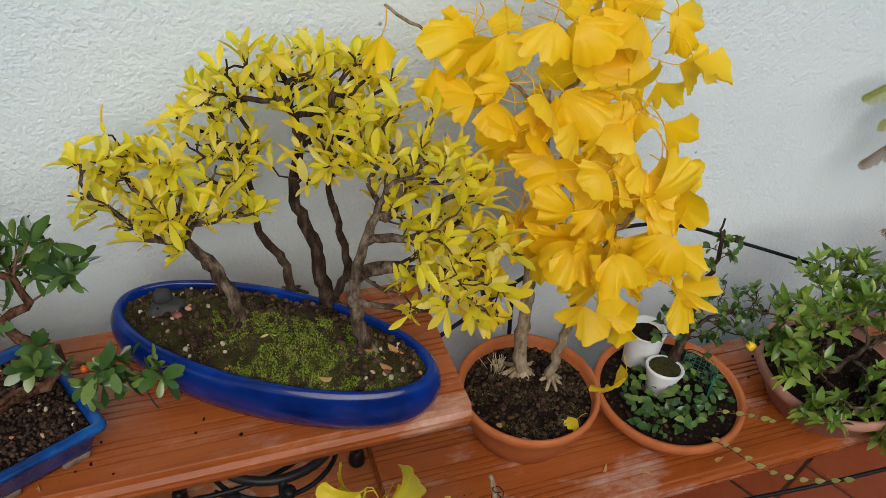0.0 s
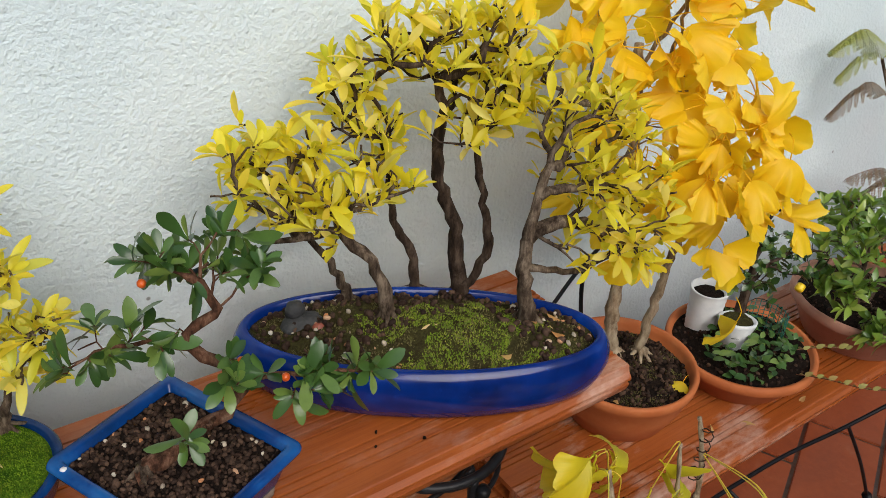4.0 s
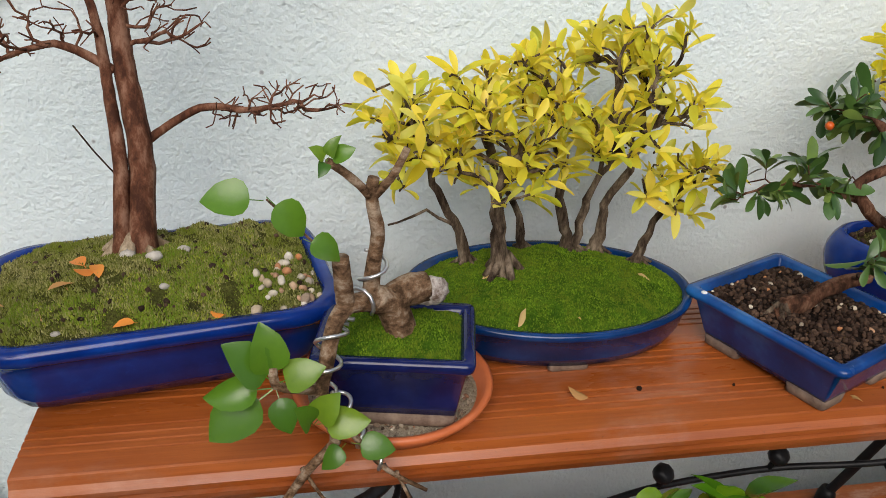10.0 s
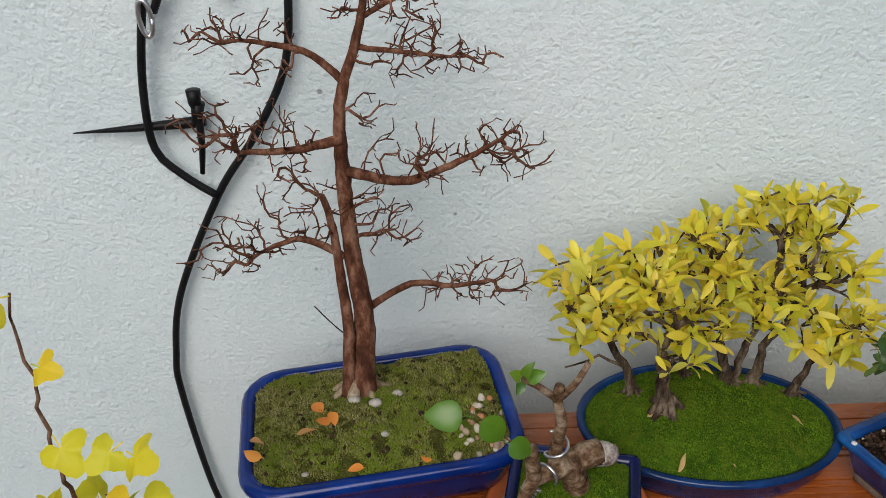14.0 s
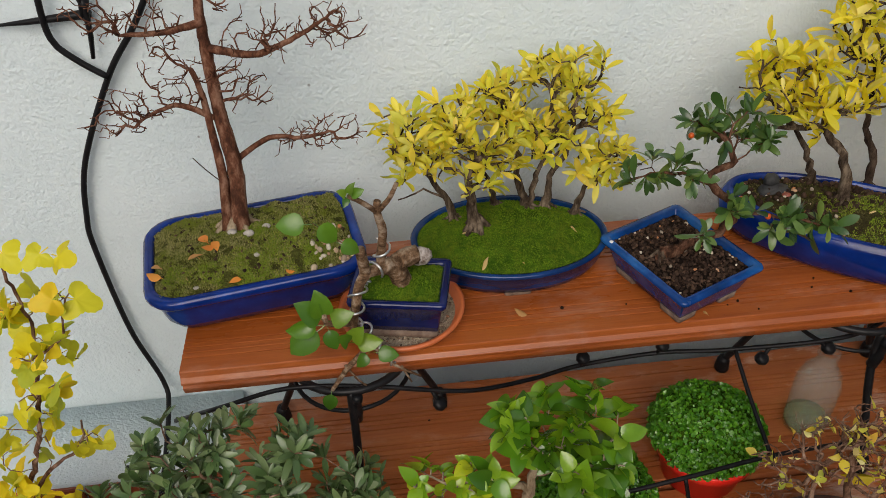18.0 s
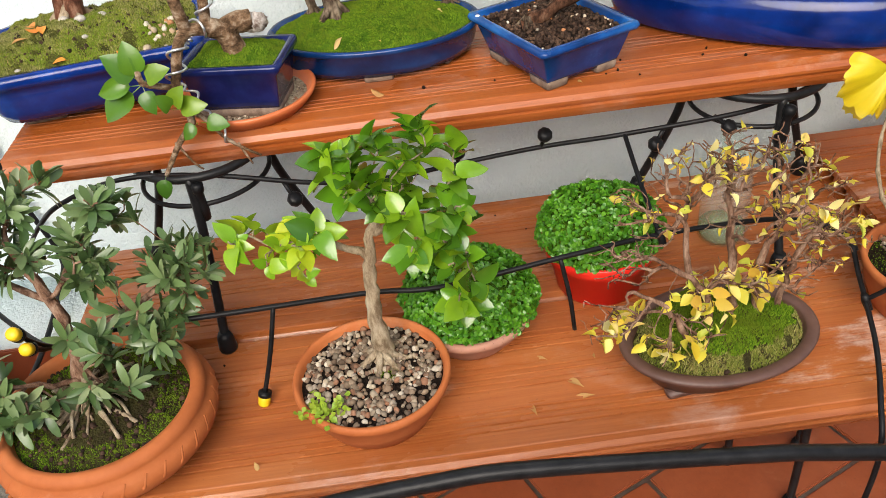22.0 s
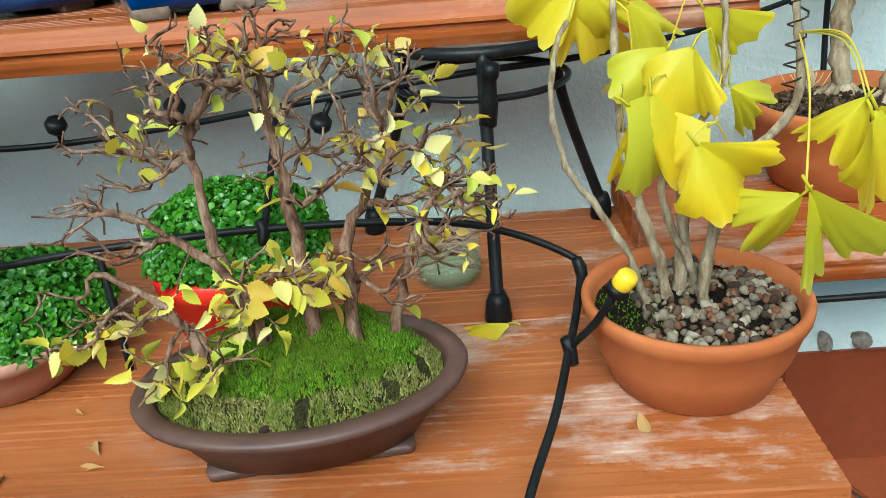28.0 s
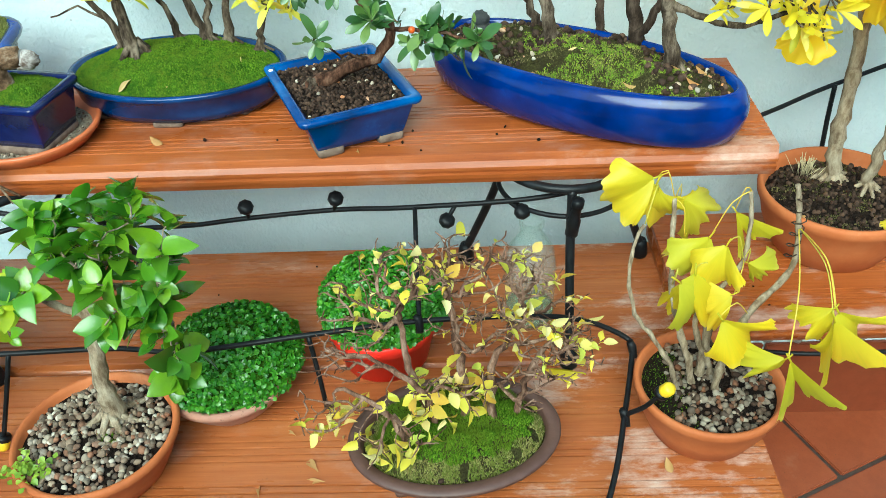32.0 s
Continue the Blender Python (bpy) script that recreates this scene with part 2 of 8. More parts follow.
def m_glass(name, tint, rough=0.04, clear=0.93):
    """Thin clear plastic: most light goes straight on, the rest glints."""
    k = Mat(name, rough, spec=0.6)
    k.color(k.ramp(k.noise(30, 4), (0.35, tuple(0.85 * q for q in tint)), (0.65, tint)))
    t, x = k.n.new("ShaderNodeBsdfTransparent"), k.n.new("ShaderNodeMixShader")
    t.inputs["Color"].default_value = (*tint, 1)
    x.inputs[0].default_value = clear
    k.l.new(k.b.outputs[0], x.inputs[1])
    k.l.new(t.outputs[0], x.inputs[2])
    k.l.new(x.outputs[0], k.n["Material Output"].inputs["Surface"])
    return k.m


STUCCO = m_stucco()
SLAB = m_slab("extruded_clay", (0.19, 0.038, 0.006), (0.335, 0.08, 0.013), (0.42, 0.12, 0.026), 0.36, 0.1, 0.14, 0.5)
# Lower planks: paler to the right, lime plus sun glare put into the colour.
SLAB_LIMED_SUNLIT = m_slab("limed_sunlit_clay", (0.23, 0.054, 0.012), (0.38, 0.105, 0.026), (0.47, 0.17, 0.055), 0.34, -0.06, 0.2, 0.9)
FLOOR_TILE = m_clay("floor_tile_clay", (0.2, 0.046, 0.016), (0.27, 0.064, 0.022), (0.33, 0.085, 0.03), 0.45, None, 0.15, 0.12)
SKIRT_TILE = m_clay("glazed_skirting_tile", (0.16, 0.034, 0.013), (0.21, 0.046, 0.017), (0.25, 0.062, 0.024), 0.36, None, 0.1, 0.1)
GROUT = m_plain("grey_grout", (0.16, 0.13, 0.1), (0.26, 0.22, 0.18), 0.9, 60)
MORTAR = m_plain("crumbling_mortar", (0.16, 0.13, 0.11), (0.38, 0.35, 0.31), 0.95, 90, 0.8, 0.006)
CONCRETE = m_plain("rough_concrete", (0.2, 0.19, 0.16), (0.5, 0.48, 0.41), 0.95, 150, 1.0, 0.005)
RENDER = m_plain("weathered_render", (0.36, 0.34, 0.3), (0.52, 0.5, 0.45), 0.95, 14, 0.6, 0.004)
POT = m_pot_clay()
POT_PALE = m_clay("pale_pinkish_clay", (0.36, 0.17, 0.11), (0.43, 0.21, 0.14), (0.5, 0.27, 0.19), 0.65)
SAUCER = m_plain("orange_plastic", (0.5, 0.12, 0.035), (0.57, 0.15, 0.05), 0.42, 30, 0.08)
BLUE = m_glaze("cobalt_blue_glaze", (0.001, 0.01, 0.085), (0.002, 0.022, 0.17), (0.006, 0.055, 0.31), 0.1)
BLUE_PALE = m_glaze("mottled_blue_glaze", (0.001, 0.018, 0.08), (0.003, 0.042, 0.19), (0.016, 0.12, 0.36), 0.16)
BLUE_DEEP = m_glaze("deep_blue_glaze", (0.001, 0.013, 0.05), (0.002, 0.024, 0.105), (0.008, 0.055, 0.2), 0.14)
NAVY = m_glaze("navy_glaze", (0.003, 0.005, 0.035), (0.005, 0.01, 0.07), (0.013, 0.024, 0.13), 0.09)
RAWFOOT = m_plain("unglazed_foot_clay", (0.1, 0.06, 0.04), (0.24, 0.17, 0.12), 0.85, 70)
REDPLASTIC = m_plain("red_plastic", (0.78, 0.02, 0.012), (0.85, 0.035, 0.02), 0.35, 20, 0.05)
BROWNPOT = m_plain("dark_brown_stoneware", (0.075, 0.035, 0.025), (0.12, 0.06, 0.045), 0.5, 30, 0.15)
WHITE = m_plain("white_plastic", (0.66, 0.68, 0.68), (0.78, 0.79, 0.78), 0.45, 40, 0.15)
BLACK = m_plain("black_painted_iron", (0.006, 0.006, 0.0065), (0.017, 0.017, 0.018), 0.38, 60, 0.3, 0.001, spec=0.2)
RUBBER = m_plain("black_rubber", (0.005, 0.005, 0.0055), (0.013, 0.013, 0.014), 0.42, 40, 0.12, 0.001, spec=0.18)
YELLOWCAP = m_plain("yellow_plastic", (0.8, 0.5, 0.01), (0.85, 0.6, 0.02), 0.4, 30, 0.1)
WIRE = m_plain("aluminium_wire", (0.5, 0.5, 0.5), (0.72, 0.72, 0.72), 0.3, 60, 0.1, metal=0.9)
TEAL = m_plain("teal_twine", (0.0, 0.28, 0.25), (0.02, 0.4, 0.36), 0.7, 100)
SOIL = m_plain("dark_potting_soil", (0.006, 0.004, 0.003), (0.026, 0.016, 0.011), 0.95, 160, 1.0, 0.006, spec=0.1)
GRAIN = m_pieces("grit", (0.015, 0.009, 0.006), (0.05, 0.028, 0.019), (0.025, 0.015, 0.01), (0.11, 0.065, 0.042), (0.035, 0.022, 0.015))
GRAVEL = m_pieces("river_gravel", (0.06, 0.038, 0.026), (0.3, 0.22, 0.15), (0.1, 0.075, 0.055), (0.52, 0.43, 0.31), (0.07, 0.045, 0.03), (0.34, 0.17, 0.1), (0.18, 0.13, 0.095), (0.6, 0.53, 0.42), (0.2, 0.13, 0.08))
GRAVEL_DARK = m_pieces("dark_grit", (0.035, 0.02, 0.013), (0.13, 0.09, 0.06), (0.27, 0.22, 0.16), (0.05, 0.03, 0.02), (0.19, 0.08, 0.04), (0.36, 0.31, 0.23), (0.07, 0.05, 0.035))
GRAVEL_PALE = m_pieces("pale_gravel", (0.5, 0.42, 0.3), (0.55, 0.22, 0.08), (0.3, 0.25, 0.19), (0.62, 0.56, 0.45), (0.42, 0.32, 0.2), (0.66, 0.62, 0.54))
SAND = m_plain("coarse_sand", (0.25, 0.19, 0.12), (0.5, 0.42, 0.3), 0.95, 260, 1.0, 0.004)
STONE = m_plain("grey_stone", (0.25, 0.23, 0.2), (0.5, 0.46, 0.4), 0.8, 60, 0.5, 0.003)
MOSS = m_moss("bright_moss", (0.02, 0.055, 0.003), (0.06, 0.13, 0.007), (0.13, 0.22, 0.014))
MOSS_DRY = m_moss("olive_moss", (0.025, 0.025, 0.008), (0.07, 0.075, 0.014), (0.15, 0.16, 0.035))
MOSS_DARK = m_moss("brown_moss", (0.022, 0.016, 0.008), (0.05, 0.045, 0.014), (0.09, 0.09, 0.025))
SHOOT = m_pieces("bright_moss_shoots", (0.026, 0.07, 0.003), (0.08, 0.17, 0.007), (0.19, 0.3, 0.016), (0.045, 0.11, 0.005), rough=0.9, patch=(0.11, 0.15, 0.01))
SHOOT_DRY = m_pieces("olive_moss_shoots", (0.06, 0.065, 0.012), (0.19, 0.19, 0.04), (0.4, 0.38, 0.16), (0.11, 0.12, 0.024), (0.28, 0.25, 0.11), rough=0.9, patch=(0.14, 0.18, 0.012))
SHOOT_DARK = m_pieces("brown_moss_shoots", (0.05, 0.04, 0.018), (0.13, 0.11, 0.04), (0.24, 0.2, 0.09), (0.08, 0.055, 0.03), rough=0.9, patch=(0.1, 0.1, 0.025))
SHOOT_STRAW = m_pieces("straw_moss_shoots", (0.07, 0.07, 0.012), (0.22, 0.21, 0.05), (0.42, 0.38, 0.15), (0.13, 0.16, 0.02), (0.28, 0.21, 0.08), (0.08, 0.12, 0.012), rough=0.9, patch=(0.1, 0.14, 0.012))
SHOOT_MIX = m_pieces("yellow_green_moss_shoots", (0.05, 0.08, 0.006), (0.16, 0.22, 0.018), (0.36, 0.38, 0.05), (0.1, 0.17, 0.01), (0.26, 0.24, 0.08), rough=0.9, patch=(0.13, 0.23, 0.012))
BARK = m_bark("grey_brown_bark", (0.022, 0.014, 0.009), (0.085, 0.06, 0.04), (0.22, 0.17, 0.12))
BARK_RED = m_bark("red_brown_bark", (0.05, 0.02, 0.012), (0.12, 0.048, 0.026), (0.25, 0.135, 0.088), (1, 1, 0.45), 70, 0.5)
BARK_BROWN = m_bark("dark_brown_bark", (0.03, 0.014, 0.008), (0.1, 0.045, 0.025), (0.21, 0.12, 0.075))
BARK_TWIG = m_bark("light_brown_twig_bark", (0.07, 0.035, 0.022), (0.2, 0.11, 0.07), (0.36, 0.24, 0.17))
BARK_PALE = m_bark("pale_bark", (0.16, 0.11, 0.065), (0.3, 0.23, 0.15), (0.44, 0.36, 0.25))
BARK_DARK = m_bark("dark_twig_bark", (0.014, 0.009, 0.006), (0.042, 0.027, 0.018), (0.1, 0.07, 0.05))
L_YELLOW = m_leaf("yellow_autumn_leaf", (0.86, 0.68, 0.02), (0.94, 0.82, 0.035), (0.8, 0.74, 0.035), (0.96, 0.84, 0.07), (0.6, 0.62, 0.035), (0.94, 0.75, 0.035), (0.95, 0.85, 0.28), (0.78, 0.73, 0.04), (0.92, 0.7, 0.08), trans=0.5, spots=(0.4, 0.22, 0.03))
L_CREAM = m_leaf("pale_yellow_autumn_leaf", (0.76, 0.62, 0.03), (0.92, 0.8, 0.08), (0.66, 0.65, 0.04), (0.95, 0.85, 0.2), (0.52, 0.57, 0.04), (0.92, 0.76, 0.06), (0.9, 0.7, 0.12), trans=0.42, spots=(0.5, 0.3, 0.08))
L_GINKGO = m_fan("golden_ginkgo_leaf", 0.042, 0.05, (0.9, 0.58, 0.005), (0.92, 0.6, 0.005), (0.96, 0.68, 0.012), (0.93, 0.73, 0.04), (0.95, 0.63, 0.008), edge=(0.95, 0.74, 0.08), trans=0.45)
L_GINKGO_LIME = m_fan("lime_yellow_ginkgo_leaf", 0.006, 0.045, (0.6, 0.54, 0.02), (0.86, 0.6, 0.008), (0.74, 0.6, 0.025), (0.88, 0.58, 0.008), (0.86, 0.68, 0.05), (0.52, 0.54, 0.035), (0.88, 0.62, 0.01), edge=(0.88, 0.74, 0.2), trans=0.38)
L_DARK = m_leaf("dark_green_leaf", (0.024, 0.062, 0.012), (0.05, 0.115, 0.022), (0.09, 0.175, 0.035), (0.18, 0.26, 0.05), rough=0.3, trans=0.15, wax=0.4)
L_GREY = m_leaf("grey_green_leaf", (0.055, 0.11, 0.03), (0.105, 0.18, 0.055), (0.19, 0.26, 0.1), (0.07, 0.135, 0.04), (0.26, 0.31, 0.15), rough=0.36, trans=0.14, wax=0.3)
L_FRESH = m_leaf("glossy_fresh_green_leaf", (0.06, 0.17, 0.01), (0.11, 0.28, 0.012), (0.05, 0.14, 0.01), (0.26, 0.44, 0.016), (0.12, 0.3, 0.014), rough=0.2, trans=0.26, wax=0.6)
L_FRESH_LIME = m_leaf("lime_tipped_green_leaf", (0.16, 0.36, 0.014), (0.32, 0.5, 0.018), (0.12, 0.3, 0.014), (0.62, 0.66, 0.03), (0.22, 0.42, 0.016), rough=0.22, trans=0.3, wax=0.6)
L_AZALEA = m_leaf("mid_green_leaf", (0.09, 0.18, 0.025), (0.17, 0.29, 0.035), (0.28, 0.4, 0.05), (0.13, 0.23, 0.03), (0.38, 0.46, 0.08), rough=0.3, trans=0.25, wax=0.5)
L_BABY = m_leaf("tiny_bright_green_leaf", (0.04, 0.16, 0.008), (0.08, 0.26, 0.012), (0.14, 0.36, 0.022), (0.05, 0.2, 0.01), rough=0.35, trans=0.2, wax=0.3)
L_CURRANT = m_leaf("yellow_green_lobed_leaf", (0.74, 0.7, 0.03), (0.92, 0.78, 0.025), (0.5, 0.6, 0.04), (0.92, 0.74, 0.02), (0.9, 0.62, 0.02), (0.42, 0.54, 0.05), rough=0.5, trans=0.42)
L_BROWNY = m_leaf("turning_birch_leaf", (0.84, 0.7, 0.07), (0.6, 0.66, 0.09), (0.9, 0.66, 0.05), (0.5, 0.6, 0.08), (0.72, 0.42, 0.06), (0.9, 0.85, 0.42), (0.88, 0.72, 0.08), rough=0.45, trans=0.38, spots=(0.36, 0.16, 0.03))
L_FERN = m_leaf("bronze_green_leaflet", (0.26, 0.32, 0.06), (0.4, 0.42, 0.09), (0.34, 0.3, 0.07), (0.3, 0.4, 0.08), rough=0.6)
L_FERN_DRY = m_leaf("bronze_purple_leaflet", (0.16, 0.1, 0.06), (0.2, 0.12, 0.08), (0.26, 0.17, 0.06), (0.12, 0.09, 0.06), rough=0.6)
L_ORANGE = m_leaf("fallen_orange_leaf", (0.72, 0.24, 0.03), (0.8, 0.36, 0.06), (0.66, 0.18, 0.03), rough=0.6, trans=0.15)
L_DEAD = m_leaf("fallen_dry_leaf", (0.45, 0.26, 0.08), (0.55, 0.4, 0.16), (0.4, 0.18, 0.05), (0.6, 0.46, 0.2), rough=0.7, trans=0.15)
BERRY = m_plain("orange_berry", (0.55, 0.08, 0.01), (0.65, 0.13, 0.015), 0.3, 60, 0.05)
GLASS = m_glass("clear_bottle_plastic", (0.93, 0.97, 0.95), clear=0.94)
WATER = m_glass("murky_water", (0.72, 0.76, 0.5), clear=0.8)
PURPLE = m_plain("dark_slate", (0.012, 0.013, 0.014), (0.05, 0.05, 0.05), 0.7, 60, 0.6, 0.003)
FIGRED = m_plain("figurine_red_clay", (0.2, 0.05, 0.03), (0.3, 0.085, 0.05), 0.5, 60)

# ---- mesh tools ----
WORLD = {}
TAU = 2 * math.pi


class Bag:
    """Vertices and faces that are gathered into one mesh."""

    def __init__(self):
        self.v, self.f = [], []

    def add(self, vs, fs):
        k = len(self.v)
        self.v += [tuple(p) for p in vs]
        self.f += [tuple(i + k for i in q) for q in fs]
        return self

    def mesh(self, name="mesh", smooth=True):
        me = bpy.data.meshes.new(name)
        me.from_pydata(self.v, [], self.f)
        if smooth:
            me.polygons.foreach_set("use_smooth", [True] * len(me.polygons))
        me.update()
        return me


def thing(name, at, label, category, group="", kind=""):
    ob = new(name)
    ob.empty_display_size = 0.02
    ob.matrix_basis = Matrix.Translation(at)
    WORLD[ob] = ob.matrix_basis.copy()
    return tagged(ob, label, category, group, kind)


def part(name, data, material, parent=None, label="", kind="", at=None):
    """Links a mesh, given in world places, as one object under a thing or a part."""
    me = data.mesh(name) if isinstance(data, Bag) else data
    if not me.materials:
        me.materials.append(material)
    ob = new(name, me)
    m = at if at is not None else Matrix()
    if parent is not None:
        ob.parent = parent
        ob.matrix_parent_inverse = WORLD[parent].inverted()
    ob.matrix_basis = m
    WORLD[ob] = m.copy()
    return tagged(ob, label, kind=kind)


def tube(pts, radii, n=8, caps=True):
    pts = [Vector(p) for p in pts]
    if not isinstance(radii, (int, float)):
        radii = list(radii)
    else:
        radii = [radii] * len(pts)
    vs, fs = [], []
    t = (pts[1] - pts[0]).normalized()
    u = t.cross(Vector((0.3, 0.2, 1))) if abs(t.z) < 0.9 else t.cross(Vector((1, 0.2, 0)))
    u.normalize()
    for i, p in enumerate(pts):
        a, b = pts[max(0, i - 1)], pts[min(len(pts) - 1, i + 1)]
        t = (b - a).normalized() if (b - a).length > 1e-9 else t
        u = u - t * u.dot(t)
        u.normalize()
        w = t.cross(u)
        vs += [p + (u * math.cos(TAU * k / n) + w * math.sin(TAU * k / n)) * radii[i] for k in range(n)]
    for i in range(len(pts) - 1):
        for k in range(n):
            fs.append((i * n + k, i * n + (k + 1) % n, (i + 1) * n + (k + 1) % n, (i + 1) * n + k))
    if caps:
        fs.append(tuple(reversed(range(n))))
        fs.append(tuple(range((len(pts) - 1) * n, len(pts) * n)))
    return vs, fs


def smooth_path(pts, step=0.012):
    """A Catmull-Rom line through the points."""
    pts = [Vector(p) for p in pts]
    out = []
    for i in range(len(pts) - 1):
        p0, p1, p2, p3 = pts[max(0, i - 1)], pts[i], pts[i + 1], pts[min(len(pts) - 1, i + 2)]
        k = max(2, int((p2 - p1).length / step))
        for j in range(k):
            t = j / k
            out.append(0.5 * ((2 * p1) + (p2 - p0) * t + (2 * p0 - 5 * p1 + 4 * p2 - p3) * t * t + (3 * p1 - p0 - 3 * p2 + p3) * t ** 3))
    out.append(pts[-1])
    return out


def cord(pts, r, n=8, step=0.012):
    return Bag().add(*tube(smooth_path(pts, step), r, n))


def outline(kind, a, b, n=56, corner=0.012):
    """A closed outline of half sizes a and b: an ellipse, or a rectangle with round corners."""
    if kind == "ellipse":
        return [(a * math.cos(TAU * i / n), b * math.sin(TAU * i / n)) for i in range(n)]
    c, out = min(corner, a * 0.95, b * 0.95), []
    for q, (sx, sy) in enumerate(((1, 1), (-1, 1), (-1, -1), (1, -1))):
        for j in range(6):
            g = math.pi / 2 * (q + j / 5)
            out.append((sx * (a - c) + c * math.cos(g), sy * (b - c) + c * math.sin(g)))
        nx, ny = ((-1, 1), (-1, -1), (1, -1), (1, 1))[q]
        x0, y0 = out[-1]
        x1, y1 = (nx * (a - c) + c * math.cos(math.pi / 2 * (q + 1)), ny * (b - c) + c * math.sin(math.pi / 2 * (q + 1)))
        for j in range(1, 5):
            out.append((x0 + (x1 - x0) * j / 5, y0 + (y1 - y0) * j / 5))
    return out


def loft(kind, a, b, profile, corner=0.012, n=56, wave=None):
    """Rings of one outline: the profile gives how far each is pushed out and its height. Closed at both ends."""
    vs, fs = [], []
    for off, z in profile:
        ring = outline(kind, max(a + off, 0.001), max(b + off, 0.001), n, max(corner + off * 0.5, 0.002))
        vs += [(x, y, z + (wave(x, y) if wave else 0)) for x, y in ring]
    m = len(vs) // len(profile)
    for i in range(len(profile) - 1):
        for k in range(m):
            fs.append((i * m + k, i * m + (k + 1) % m, (i + 1) * m + (k + 1) % m, (i + 1) * m + k))
    fs.append(tuple(reversed(range(m))))
    fs.append(tuple(range((len(profile) - 1) * m, len(profile) * m)))
    return vs, fs


def placed(vf, at, turn=0.0, tilt=(0, 0)):
    m = pose(*at, tilt[0], tilt[1], turn)
    return [m @ Vector(p) for p in vf[0]], vf[1]


def box(x0, x1, y0, y1, z0, z1):
    v = [(x, y, z) for x in (x0, x1) for y in (y0, y1) for z in (z0, z1)]
    return v, [(0, 1, 3, 2), (4, 6, 7, 5), (0, 4, 5, 1), (2, 3, 7, 6), (0, 2, 6, 4), (1, 5, 7, 3)]


def bevel_box(x0, x1, y0, y1, z0, z1, r=0.003):
    bm = bmesh.new()
    vs, fs = box(x0, x1, y0, y1, z0, z1)
    vv = [bm.verts.new(p) for p in vs]
    for f in fs:
        bm.faces.new([vv[i] for i in f])
    bmesh.ops.recalc_face_normals(bm, faces=bm.faces)
    bmesh.ops.bevel(bm, geom=bm.edges[:], offset=r, segments=2, affect="EDGES")
    me = bpy.data.meshes.new("box")
    bm.to_mesh(me)
    bm.free()
    return me


def ball(c, r, squash=(1, 1, 1), nu=10, nv=6, jitter=0.0, rng=random):
    vs, fs = [], []
    for i in range(nv + 1):
        th = math.pi * i / nv
        for k in range(nu):
            ph = TAU * k / nu
            q = 1 + (rng.random() - 0.5) * jitter
            vs.append((c[0] + r * squash[0] * q * math.sin(th) * math.cos(ph), c[1] + r * squash[1] * q * math.sin(th) * math.sin(ph), c[2] + r * squash[2] * q * math.cos(th)))
    for i in range(nv):
        for k in range(nu):
            fs.append((i * nu + k, (i + 1) * nu + k, (i + 1) * nu + (k + 1) % nu, i * nu + (k + 1) % nu))
    return vs, fs


STONE_FORM = []


def pebble(c, r, rng):
    """A small uneven stone with blunt corners."""
    if not STONE_FORM:
        bm = bmesh.new()
        bmesh.ops.create_icosphere(bm, subdivisions=2, radius=1)
        bm.verts.index_update()
        STONE_FORM.extend(([v.co.copy() for v in bm.verts], [tuple(v.index for v in f.verts) for f in bm.faces]))
        bm.free()
    e = [rng.uniform(0.62, 1.15) * r for _ in range(3)]
    m = Euler((rng.uniform(0, 6), rng.uniform(0, 6), rng.uniform(0, 6))).to_matrix()
    cuts = [(Vector([rng.uniform(-1, 1) for _ in range(3)]).normalized(), rng.uniform(0.55, 0.85)) for _ in range(5)]
    vs = []
    for p in STONE_FORM[0]:
        q = p.copy()
        for n, d in cuts:
            over = q.dot(n) - d
            if over > 0:
                q -= n * over * 0.85
        vs.append(Vector(c) + m @ Vector((q.x * e[0], q.y * e[1], q.z * e[2])))
    return vs, STONE_FORM[1]


def inside(kind, a, b, rng):
    while True:
        x, y = rng.uniform(-a, a), rng.uniform(-b, b)
        if kind != "ellipse" or (x / a) ** 2 + (y / b) ** 2 < 1:
            return x, y


